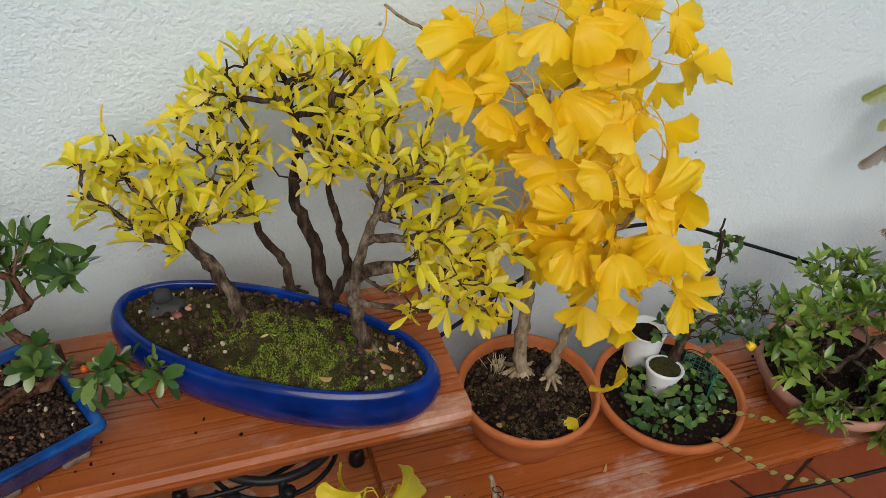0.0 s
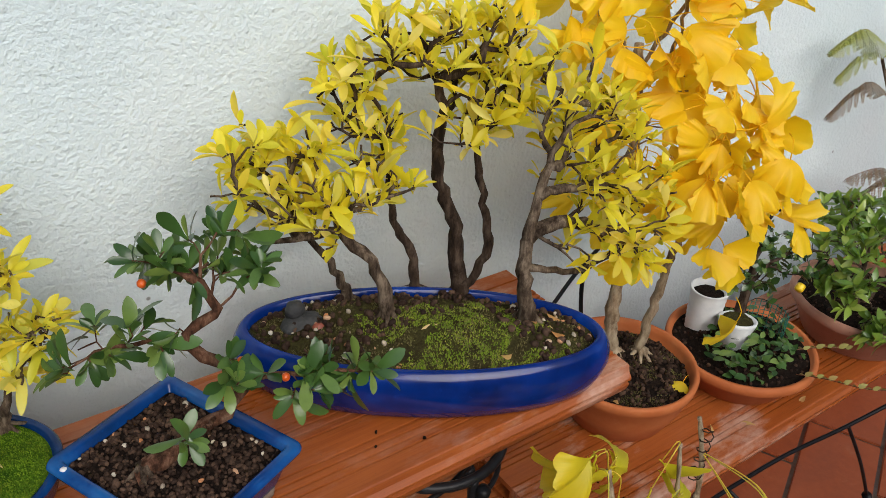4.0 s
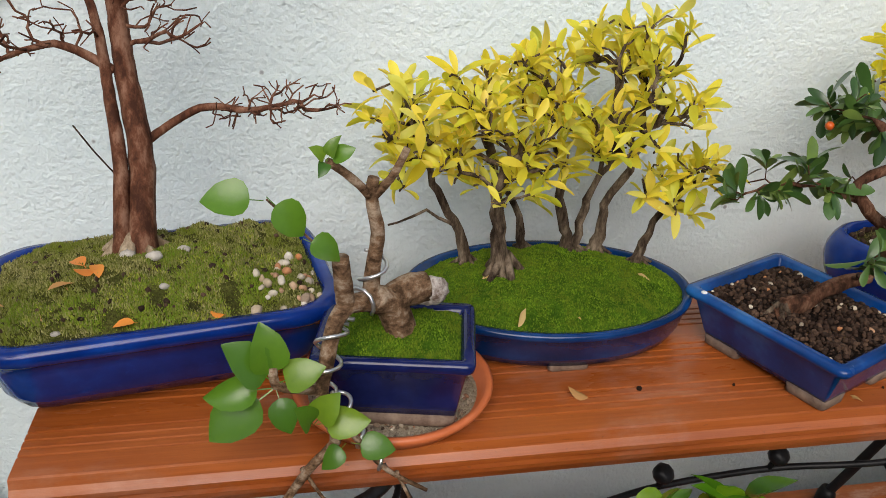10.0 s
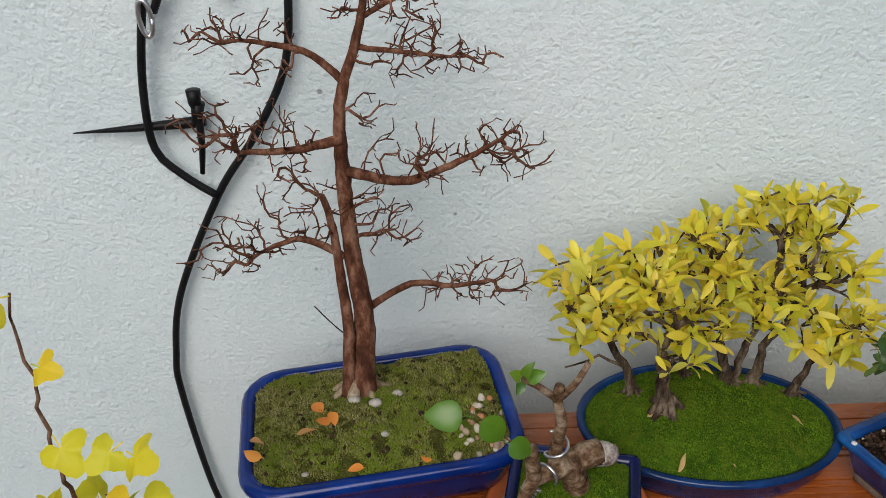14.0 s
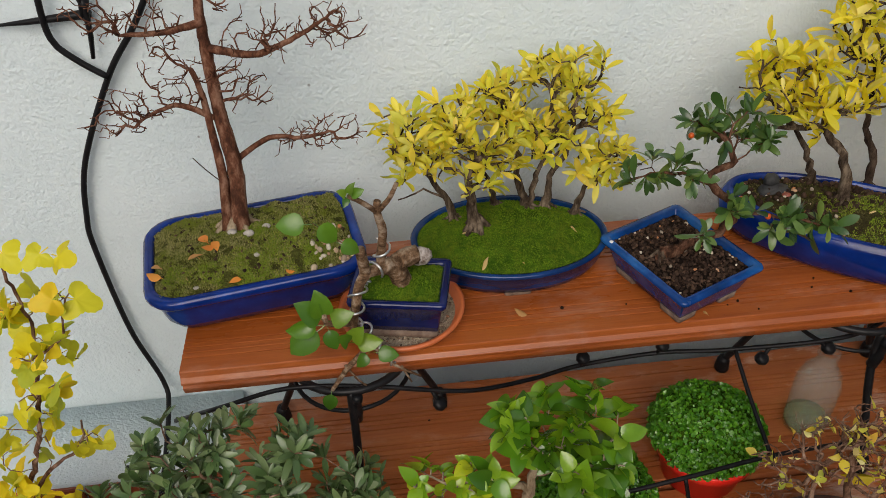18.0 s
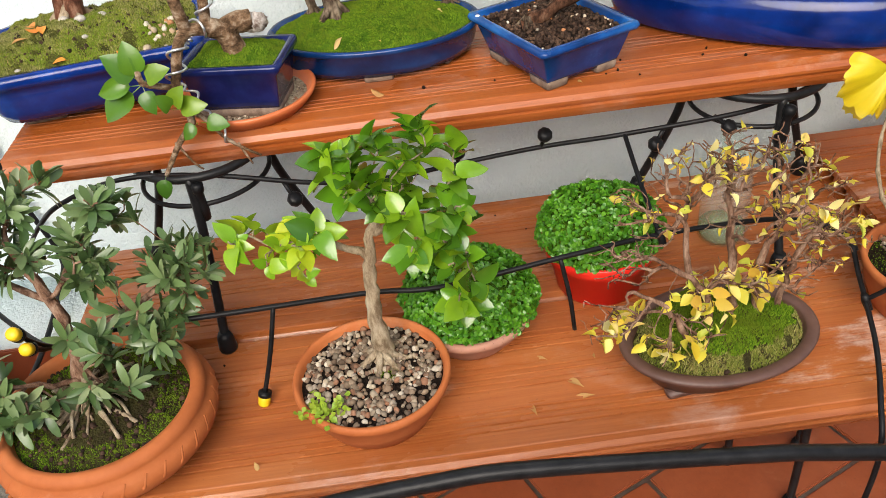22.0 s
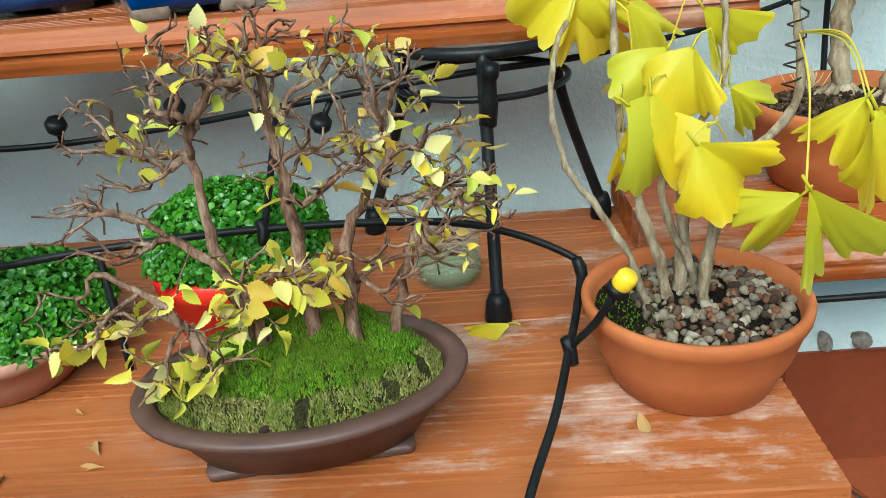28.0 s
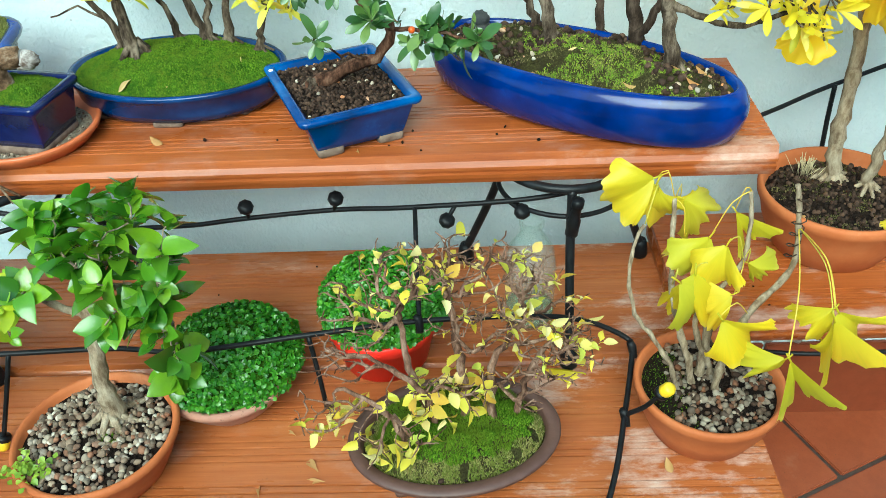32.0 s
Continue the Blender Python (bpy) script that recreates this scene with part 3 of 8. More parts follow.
class Ground:
    """The soil or moss that fills a pot: a mound with an uneven top."""

    def __init__(self, kind, a, b, at, turn, rise, rough=0.003, seed=1, corner=0.012, power=2.4):
        self.power = power
        self.kind, self.a, self.b, self.at, self.turn, self.rise, self.rough_, self.seed, self.corner = kind, a, b, Vector(at), turn, rise, rough, seed, corner

    def up(self, x, y):
        s = max(abs(x) / self.a, abs(y) / self.b) if self.kind != "ellipse" else math.hypot(x / self.a, y / self.b)
        s = min(1, s)
        nz = noise.noise(Vector((x * 28 + self.seed * 7, y * 28, 0))) * 1.1 + noise.noise(Vector((x * 75, y * 75 + self.seed, 3))) * 0.7
        return self.rise * (1 - s ** self.power) + nz * self.rough_ * min(1, (1 - s) * 8 + 0.15)

    def bag(self, n=56, rings=18):
        vs, fs = [], []
        for i in range(rings):
            s = 1 - i / rings
            for x, y in outline(self.kind, self.a * s, self.b * s, n, self.corner * s):
                vs.append((x, y, self.up(x, y)))
        m = len(vs) // rings
        for i in range(rings - 1):
            for k in range(m):
                fs.append((i * m + k, i * m + (k + 1) % m, (i + 1) * m + (k + 1) % m, (i + 1) * m + k))
        fs.append(tuple(range((rings - 1) * m, rings * m)))
        return Bag().add(*placed((vs, fs), self.at, self.turn))

    def spot(self, x, y, up=0.0):
        p = pose(*self.at, 0, 0, self.turn) @ Vector((x, y, self.up(x, y) + up))
        return p

    def local(self, wx, wy):
        p = pose(*self.at, 0, 0, self.turn).inverted() @ Vector((wx, wy, 0))
        return p.x, p.y

    def height(self, wx, wy):
        return self.at.z + self.up(*self.local(wx, wy))

    def tufts(self, count, h, seed, where=None):
        """Short moss shoots, too many to count."""
        rng, bag = random.Random(seed), Bag()
        for _ in range(count):
            x, y = inside(self.kind, self.a * 0.98, self.b * 0.98, rng)
            p = self.spot(x, y, -0.0008)
            if where and not where(p):
                continue
            r, hh = rng.uniform(0.0006, 0.0014), h * rng.uniform(0.3, 0.9)
            q = rng.uniform(0, 6)
            tip = p + Vector((rng.uniform(-1, 1) * hh * 0.5, rng.uniform(-1, 1) * hh * 0.5, hh))
            bag.add([p + Vector((r * math.cos(q + k * 2.1), r * math.sin(q + k * 2.1), 0)) for k in range(3)] + [tip], [(0, 1, 3), (1, 2, 3), (2, 0, 3)])
        return bag

    def stones(self, count, r0, r1, seed, where=None):
        rng, bag = random.Random(seed), Bag()
        for _ in range(count):
            x, y = inside(self.kind, self.a * 0.96, self.b * 0.96, rng)
            r = rng.uniform(r0, r1)
            p = self.spot(x, y, r * 0.35)
            if where and not where(p):
                continue
            bag.add(*pebble(p, r, rng))
        return bag


# ---- leaves ----
LEAF_FORMS = {
    "spoon": ((0, 0.1), (0.2, 0.3), (0.42, 0.7), (0.62, 0.98), (0.8, 0.95), (0.93, 0.6), (1, 0.12)),
    "oval": ((0, 0.1), (0.13, 0.6), (0.3, 0.95), (0.5, 1.0), (0.7, 0.82), (0.88, 0.42), (1, 0.04)),
    "round": ((0, 0.12), (0.1, 0.62), (0.26, 0.92), (0.48, 1.0), (0.7, 0.9), (0.88, 0.62), (1, 0.14)),
    "serrate": ((0, 0.1), (0.08, 0.42), (0.13, 0.6), (0.17, 0.55), (0.26, 0.92), (0.3, 0.82), (0.4, 1.05), (0.44, 0.9), (0.54, 0.98), (0.58, 0.82), (0.68, 0.82), (0.72, 0.66), (0.82, 0.54), (0.86, 0.4), (1, 0.03)),
    "heart": ((0, 0.12), (0.05, 0.5), (0.16, 0.88), (0.34, 1.0), (0.54, 0.96), (0.72, 0.76), (0.87, 0.44), (0.96, 0.16), (1, 0.03)),
    "strap": ((0, 0.15), (0.15, 0.55), (0.35, 0.9), (0.6, 1.0), (0.8, 0.85), (0.94, 0.5), (1, 0.1)),
}


def blade(length, width, fold=0.25, curl=0.25, form="spoon", stalk=0.0, tooth=0.0, twist=0.0):
    """A leaf with a midrib: it starts at the origin and runs along y."""
    vs, fs = [], []
    rows = LEAF_FORMS[form]
    for i, (t, q) in enumerate(rows):
        w = width / 2 * q
        y, z = stalk + length * t, -curl * length * t * t
        if tooth and 0 < i < len(rows) - 1:
            w *= 1 + (tooth if i % 2 else -tooth)
        c, n = math.cos(twist * t), math.sin(twist * t)
        for sx in (-1, 0, 1):
            x, up = sx * w, abs(sx) * fold * w
            vs.append((x * c - up * n, y - 0.1 * up, z + x * n + up * c))
    for i in range(len(rows) - 1):
        fs += [(3 * i, 3 * i + 1, 3 * i + 4, 3 * i + 3), (3 * i + 1, 3 * i + 2, 3 * i + 5, 3 * i + 4)]
    if stalk:
        k, r = len(vs), 0.0005
        vs += [(-r, 0, 0), (r, 0, 0), (r, stalk, 0), (-r, stalk, 0)]
        fs.append((k, k + 1, k + 2, k + 3))
    return vs, fs


def fan(radius, spread, notch, curl, stalk, seed, fold=0.2):
    """A ginkgo leaf: a notched fan with a frilled rim and soft pleats, on a long bowed stalk that starts at the origin."""
    rng = random.Random(seed)
    vs, fs, na, nr = [], [], 36, 7
    ph, lean = rng.uniform(0, 6), rng.uniform(-0.3, 0.3)
    w1, w2, off = rng.uniform(0.06, 0.14), rng.uniform(3.2, 5.5), rng.uniform(-0.25, 0.25)
    side = rng.uniform(0.2, 0.55)
    for j in range(na + 1):
        u = j / na * 2 - 1
        g = radians(spread) * (u + lean * (1 - u * u))
        cut = 1 - notch * math.exp(-((u - off) / 0.1) ** 2) - 0.2 * abs(u) ** 3 - 0.5 * notch * math.exp(-((u + off * 0.6 - 0.5) / 0.07) ** 2)
        edge = cut * (1 + w1 * math.sin(w2 * u + ph) + 0.045 * math.sin(17 * u + 2 * ph) + rng.uniform(-0.035, 0.035))
        for i in range(nr + 1):
            s = 0.05 + 0.95 * i / nr
            rr = radius * s * (1 + (edge - 1) * s * s)
            frill = s ** 3 * (0.05 * math.sin(7.3 * u + ph) * math.cos(2.1 * u + 3 * ph) + 0.02 * math.sin(23 * u + 3 * ph))
            z = radius * (-curl * s * s + 0.13 * s * s * math.sin(w2 * u + 2 * ph) + frill + fold * abs(u - off) * s - side * s * s * max(0, abs(u) - 0.55))
            vs.append((rr * math.sin(g), stalk + rr * math.cos(g) * (1 - 0.25 * abs(curl) * s), z))
    for j in range(na):
        for i in range(nr):
            k = j * (nr + 1) + i
            fs.append((k, k + nr + 1, k + nr + 2, k + 1))
    sv, sf = tube(smooth_path([(0, 0, 0), (0, stalk * 0.5, 0.22 * stalk), (0, stalk + radius * 0.06, 0)], 0.008), 0.0008, 5)
    k = len(vs)
    return vs + sv, fs + [tuple(i + k for i in q) for q in sf]


def lobed(radius, stalk, seed):
    """A three-lobed leaf with blunt teeth like a currant's, pleated along its veins."""
    rng = random.Random(seed)
    vs, fs, na, nr = [(0, stalk, 0)], [], 37, 4
    ph = rng.uniform(0, 6)
    for i in range(na):
        g = radians(-160 + 320 * i / (na - 1))
        lob = 0.6 + 0.4 * math.cos(g * 1.55) ** 2 - 0.1 * (abs(g) > 2.2) + 0.035 * (i % 2) + rng.uniform(-0.02, 0.02)
        for k in range(1, nr + 1):
            q = k / nr
            rr = radius * lob * q
            vs.append((rr * math.sin(g), stalk + rr * math.cos(g) + 0.2 * radius * q, radius * q * (0.16 * abs(math.sin(g * 1.55)) - 0.3 * q * lob + 0.06 * q * math.sin(5 * g + ph))))
    for i in range(na - 1):
        a, b = 1 + i * nr, 1 + (i + 1) * nr
        fs.append((0, b, a))
        fs += [(a + k, b + k, b + k + 1, a + k + 1) for k in range(nr - 1)]
    k, r = len(vs), 0.0006
    vs += [(-r, 0, 0), (r, 0, 0), (r, stalk, 0), (-r, stalk, 0)]
    fs.append((k, k + 1, k + 2, k + 3))
    return vs, fs


def variants(name, shapes, material):
    out = []
    for s in shapes:
        me = Bag().add(*s).mesh(name)
        me.materials.append(material)
        out.append((me, np.array(s[0]), s[1]))
    return out


def aim(p, d, n, size):
    """A pose at p whose y runs along d and whose z leans to n."""
    y = Vector(d).normalized()
    x = y.cross(Vector(n))
    if x.length < 1e-4:
        x = y.cross(Vector((0.3, 0.9, 0.2)))
    x.normalize()
    z = x.cross(y)
    m = Matrix((x, y, z)).transposed().to_4x4()
    return Matrix.Translation(p) @ m @ Matrix.Scale(size, 4)


def leafage(owner, kinds, poses, name="leaf", most=300):
    """Leaves as objects of their own that share a few meshes; those past the limit are joined."""
    rng, rest = random.Random(len(poses)), Bag()
    for i, m in enumerate(poses):
        me, vs, fs = kinds[rng.randrange(len(kinds))]
        if i < most:
            part(name, me, None, owner, at=m)
        else:
            a = np.array(m)
            rest.add(vs @ a[:3, :3].T + a[:3, 3], fs)
    if rest.v:
        part("foliage", rest, kinds[0][0].materials[0], owner, kind="stuff")


def tip_leaves(tips, rng, per=(4, 7), size=(0.8, 1.2), up=0.6, spread=0.9, droop=0.0):
    """Tufts of leaves round the twig ends."""
    out = []
    for p, d in tips:
        k = rng.randint(*per)
        ph = rng.uniform(0, TAU)
        d = (d + Vector((0, 0, up))).normalized()
        u = d.orthogonal().normalized()
        w = d.cross(u)
        for i in range(k):
            g = ph + i * 2.4
            s = spread * rng.uniform(0.55, 1.25)
            e = d + (u * math.cos(g) + w * math.sin(g)) * s + Vector((0, 0, -droop))
            out.append(aim(p - d * rng.uniform(0, 0.012), e, d + Vector((0, 0, 0.35)) + Vector([rng.uniform(-0.4, 0.4) for _ in range(3)]), rng.uniform(*size)))
    return out


# ---- trees ----
def grow(limbs, pads, tips, rng, step=0.011, wobble=0.3, r_tip=0.0007, power=2.3, low=0.0, balance=0.4, spurs=0.12, sides=8, jit=0.3, rugged=1.0):
    """A trunk with limbs (each a line and its radii at both ends), and twigs that reach into the pads."""
    pos, par, given = [], [], []
    for line, r0, r1 in limbs:
        pts = smooth_path(line, step)
        base = -1
        if pos:
            base = min(range(len(pos)), key=lambda i: (pos[i] - pts[0]).length)
        for i, p in enumerate(pts):
            t = i / max(1, len(pts) - 1)
            j = Vector([rng.uniform(-1, 1) for _ in range(3)]) * step * 0.26 * rugged if 0 < i else Vector()
            pos.append(p + j)
            par.append(base)
            foot = 1 + 0.45 * math.exp(-((p - pts[0]).length / 0.016)) if line is limbs[0][0] else 1
            given.append((r0 + (r1 - r0) * t) * foot)
            base = len(pos) - 1
    z0 = min(p.z for p in pos)
    goal = []
    total = sum(w for *_, w in pads)
    for c, ra, rb, rc, w in pads:
        for _ in range(max(1, round(tips * w / total))):
            while True:
                q = Vector([rng.uniform(-1, 1) for _ in range(3)])
                if q.length < 1:
                    break
            goal.append(Vector(c) + Vector((q.x * ra, q.y * rb, q.z * rc)))
    arr = np.array([tuple(p) for p in pos])
    goal.sort(key=lambda g: float(np.min(np.linalg.norm(arr - np.array(g), axis=1))))
    run = []
    for i, q in enumerate(par):
        run.append(0.0 if q < 0 else run[q] + (pos[i] - pos[q]).length)
    for i in range(len(run)):
        run[i] *= 0.5
    ends = []
    arr = [tuple(p) for p in pos]
    for g in goal:
        a = np.array(arr)
        d = np.linalg.norm(a - np.array(g), axis=1)
        d = d + np.where(a[:, 2] < z0 + low, 1.0, 0.0) + 0.4 * np.maximum(0, a[:, 2] - g.z) + balance * np.array(run)
        i = int(np.argmin(d))
        s, e = pos[i], g
        gap = (e - s).length
        k = max(2, int(gap / step))
        q = par[i]
        way = (s - pos[q]).normalized() if q >= 0 else (e - s).normalized()
        ctrl = s + (way * 0.5 + (e - s).normalized() * 0.2) * gap + Vector([rng.uniform(-1, 1) for _ in range(3)]) * gap * wobble * 0.4
        base, last = i, s
        for j in range(1, k + 1):
            t = j / k
            p = s * (1 - t) ** 2 + ctrl * 2 * t * (1 - t) + e * t * t + Vector([rng.uniform(-1, 1) for _ in range(3)]) * step * jit
            pos.append(p)
            par.append(base)
            given.append(0)
            arr.append(tuple(p))
            run.append(run[base] + (p - last).length)
            base = len(pos) - 1
            if j == k:
                ends.append((p, (p - last).normalized()))
            last = p
    twigs = [i for i in range(len(pos)) if given[i] == 0]
    for i in rng.sample(twigs, min(len(twigs), int(len(twigs) * spurs))):
        t = (pos[i] - pos[par[i]]).normalized()
        d = (Vector((rng.uniform(-1, 1), rng.uniform(-1, 1), rng.uniform(-0.5, 0.9))) + t * 0.8).normalized()
        base = i
        for j in range(2):
            pos.append(pos[base] + (d + Vector([rng.uniform(-0.35, 0.35) for _ in range(3)])) * rng.uniform(0.003, 0.008))
            par.append(base)
            given.append(0)
            base = len(pos) - 1
    n = len(pos)
    acc = [0.0] * n
    kids = [[] for _ in range(n)]
    for i in range(n - 1, -1, -1):
        if not acc[i]:
            acc[i] = r_tip ** power
        if par[i] >= 0:
            acc[par[i]] += acc[i]
            kids[par[i]].append(i)
    rad = [(acc[i] ** (1 / power) if not given[i] else max(given[i], min(acc[i] ** (1 / power), given[i] * 1.12))) * (1 + rugged * rng.uniform(-0.12, 0.1) if given[i] else rng.uniform(0.86, 1.18)) for i in range(n)]
    bag = Bag()
    todo = [(-1, i) for i in range(n) if par[i] < 0]
    while todo:
        start, i = todo.pop()
        line, rr = ([pos[start]], [min(rad[start] * 0.8, rad[i] * 1.25)]) if start >= 0 else ([], [])
        while True:
            line.append(pos[i])
            rr.append(rad[i])
            if not kids[i]:
                break
            best = max(kids[i], key=lambda k: rad[k])
            todo += [(i, k) for k in kids[i] if k != best]
            i = best
        if len(line) > 1:
            bag.add(*tube(line, rr, sides if max(rr) > 0.002 else 4))
    return bag, ends


def flare(base, r, rng, count=7, length=0.03, drop=0.006):
    """Surface roots round a trunk's foot."""
    bag = Bag()
    for i in range(count):
        g = TAU * i / count + rng.uniform(-0.3, 0.3)
        l = length * rng.uniform(0.6, 1.2)
        d = Vector((math.cos(g), math.sin(g), 0))
        b = Vector(base)
        line = [b + Vector((0, 0, r * 1.5)) + d * r * 0.3, b + d * (r + l * 0.35) + Vector((0, 0, r * 0.3)), b + d * (r + l) - Vector((0, 0, drop))]
        bag.add(*tube(smooth_path(line, 0.006), [r * (0.42 - 0.3 * i / 12) if i < 12 else r * 0.12 for i in range(80)], 6))
    return bag

# ---- the setting ----
LOW, UP, RIGHT, WALL, LEDGE = 0.40, 0.683, 0.44, 1.0, 0.80
wall_bag = Bag()
for i in range(60):
    for j in range(26):
        x0, x1, z0, z1 = -3 + i * 0.1, -2.9 + i * 0.1, -0.02 + j * 0.1, 0.08 + j * 0.1
        q = lambda x, z: WALL + 0.004 * noise.noise(Vector((x * 2.3, z * 2.3, 1))) + 0.0015 * noise.noise(Vector((x * 9, z * 9, 5)))
        wall_bag.add([(x0, q(x0, z0), z0), (x1, q(x1, z0), z0), (x1, q(x1, z1), z1), (x0, q(x0, z1), z1)], [(0, 1, 2, 3)])
wall_bag.add(*box(-3, 3, WALL + 0.012, WALL + 0.2, -0.02, 2.58))
wall_north = tagged(part("wall_north", wall_bag, STUCCO), "white rough stucco garden wall with grey weathering", "wall", kind="structure")
# Unseen wall, added only to block low sky light and deepen contrast.
wall_south = tagged(part("wall_south", Bag().add(*box(-4.5, 4.5, -2.7, -2.5, -0.006, 1.9)), RENDER), "plain rendered wall out of view, added to hold back low sky light", "wall", kind="structure")
ground = tagged(part("ground", Bag().add(*box(-30, 30, -30, WALL + 0.2, -0.2, -0.006)), GROUT), "grey grout bed under the terracotta floor tiles", "floor", kind="structure")
ledge = tagged(part("ledge", Bag().add(*box(-3, 3, LEDGE + 0.008, WALL - 0.004, -0.006, 0.188)).add(*box(-3, -0.97, LEDGE + 0.008, WALL - 0.004, 0.188, 0.233)), STUCCO), "low white-painted ledge at the foot of the wall", "ledge", kind="structure")
mortar = Bag()
rng = random.Random(3)
for i in range(58):
    x = 0.1 + i * 0.05
    mortar.add(*pebble((x + rng.uniform(-0.02, 0.02), LEDGE + 0.01, 0.186), rng.uniform(0.012, 0.024), rng))
part("mortar", mortar, MORTAR, ledge, "crumbling mortar along the edge", kind="stuff")
skirt_mesh = bevel_box(-0.138, 0.138, -0.008, 0.0, 0, 0.178, 0.002)
skirt_mesh.materials.append(SKIRT_TILE)
skirt_tall = bevel_box(-0.138, 0.138, -0.008, 0.0, 0, 0.228, 0.002)
skirt_tall.materials.append(SKIRT_TILE)
for i in range(16):
    part("tile", skirt_tall if i < 4 else skirt_mesh, None, ledge, at=pose(-1.95 + i * 0.281, LEDGE + 0.006, -0.002))


def slab(name, x0, x1, y0, y1, top, material, label):
    """A hollow extruded clay plank with a grooved top, a stepped front and open cells at its ends."""
    th, d = 0.04, y1 - y0
    front = [(0.005, -0.009), (0.0, -0.015), (0.0, -0.019), (0.005, -0.0205), (0.005, -0.0245), (0.001, -0.026), (0.002, -0.031)]
    grooves = [0.034, 0.044, 0.054, 0.064, 0.1, 0.11, 0.12, 0.13, 0.165, 0.175, 0.185, 0.195, 0.225]
    tops = [(0.007, -0.001), (0.009, 0)]
    for g in grooves:
        if g < d - 0.02:
            tops += [(g - 0.0015, 0), (g - 0.0006, -0.003), (g + 0.0006, -0.003), (g + 0.0015, 0)]
    tops += [(d - 0.009, 0), (d - 0.007, -0.001)]
    back = [(d - q[0], q[1]) for q in front]
    ring = list(reversed(front)) + tops + back + [(d - 0.006, -th), (0.006, -th)]
    bag = Bag()
    n = len(ring)
    xs = (x0, x1)
    bag.add([(x, y0 + p[0], top + p[1]) for x in xs for p in ring], [(i, (i + 1) % n, n + (i + 1) % n, n + i) for i in range(n)])
    cells = 6
    w = (d - 0.016) / cells
    ys = [(0.008 + k * w + 0.004, 0.008 + (k + 1) * w - 0.004) for k in range(cells)]
    za, zb = -0.009, -0.031
    for a, b in ys:
        c = [(a, za), (b, za), (b, zb), (a, zb)]
        bag.add([(x, y0 + p[0], top + p[1]) for x in xs for p in c], [(i, 4 + i, 4 + (i + 1) % 4, (i + 1) % 4) for i in range(4)])
    caps = [[front[0]] + tops + [back[0]], list(reversed(front)) + [(ys[0][0], za), (ys[0][0], zb)], back + [(ys[-1][1], zb), (ys[-1][1], za)], [front[-1], back[-1], (d - 0.006, -th), (0.006, -th)]]
    caps += [[(ys[k][1], za), (ys[k + 1][0], za), (ys[k + 1][0], zb), (ys[k][1], zb)] for k in range(cells - 1)]
    for x in xs:
        for c in caps:
            bag.add([(x, y0 + p[0], top + p[1]) for p in c], [tuple(range(len(c)))])
    bm = bmesh.new()
    me = bag.mesh(name, False)
    bm.from_mesh(me)
    bmesh.ops.recalc_face_normals(bm, faces=bm.faces)
    bm.to_mesh(me)
    bm.free()
    ob = part(name, me, material)
    return tagged(ob, label, "shelf", "clay shelf planks")


slab("shelf_plank", -0.942, 0.306, 0.617, 0.877, UP, SLAB, "orange hollow clay plank with grooved top, resting on two iron stands")
slab("shelf_plank", -0.952, 0.279, 0.293, 0.551, LOW, SLAB_LIMED_SUNLIT, "grooved clay plank, front half of the lower shelf, water-stained")
slab("shelf_plank", -0.945, 0.277, 0.556, 0.816, LOW, SLAB_LIMED_SUNLIT, "grooved clay plank, rear half of the lower shelf")
slab("shelf_plank", 0.215, 1.22, 0.575, 0.833, RIGHT, SLAB, "grooved clay plank with open hollow end, beside the lower shelf")
slab("shelf_plank", 1.225, 2.45, 0.56, 0.82, RIGHT, SLAB, "grooved clay plank farther along the wall")


# ---- iron stands and supports ----
def stand(cx, cy, top, foot, r_top, r_foot, label, turn=-90, rod=0.0062):
    """A round three-legged plant stand of black iron."""
    st = thing("plant_stand", (cx, cy, foot), label, "plant stand", "iron plant stands")
    for name, z, rr in (("ring", top, r_top),):
        pts = [(cx + rr * math.cos(TAU * i / 40), cy + rr * math.sin(TAU * i / 40), z - rod) for i in range(41)]
        part(name, Bag().add(*tube(pts, rod, 8, False)), BLACK, st)
    z2 = foot + (top - foot) * 0.8
    rr = r_top * 0.97
    part("lower_ring", Bag().add(*tube([(cx + rr * math.cos(TAU * i / 40), cy + rr * math.sin(TAU * i / 40), z2) for i in range(41)], rod * 0.55, 8, False)), BLACK, st)
    for k in range(3):
        g = radians(turn + 120 * k)
        c, s = math.cos(g), math.sin(g)
        line = [(cx + r_top * c, cy + r_top * s, top - rod), (cx + (r_top * 1.12) * c, cy + r_top * 1.12 * s, top - (top - foot) * 0.35), (cx + r_foot * c, cy + r_foot * s, foot + 0.02)]
        leg = part("leg", cord(line, rod, 8), BLACK, st)
        part("rubber_foot", Bag().add(*placed(loft("ellipse", 0.011, 0.011, [(0.001, 0), (0.002, 0.004), (0, 0.022), (-0.003, 0.03)], n=16), (cx + r_foot * c, cy + r_foot * s, foot))), RUBBER, leg)
    return st


stand(-0.714, 0.69, UP - 0.04, LOW, 0.09, 0.155, "black iron ring stand with three legs under the upper plank")
stand(0.06, 0.70, UP - 0.04, LOW, 0.09, 0.155, "black iron ring stand with three rubber feet under the upper plank")
stand(-0.72, 0.50, LOW - 0.04, 0.0, 0.12, 0.16, "black iron stand carrying the lower clay planks", 90)
stand(0.09, 0.50, LOW - 0.04, 0.0, 0.06, 0.07, "black iron stand on the tiled floor under the planks", -90)
stand(1.95, 0.69, RIGHT - 0.04, 0.0, 0.1, 0.13, "black iron stand under the farther plank", 90)

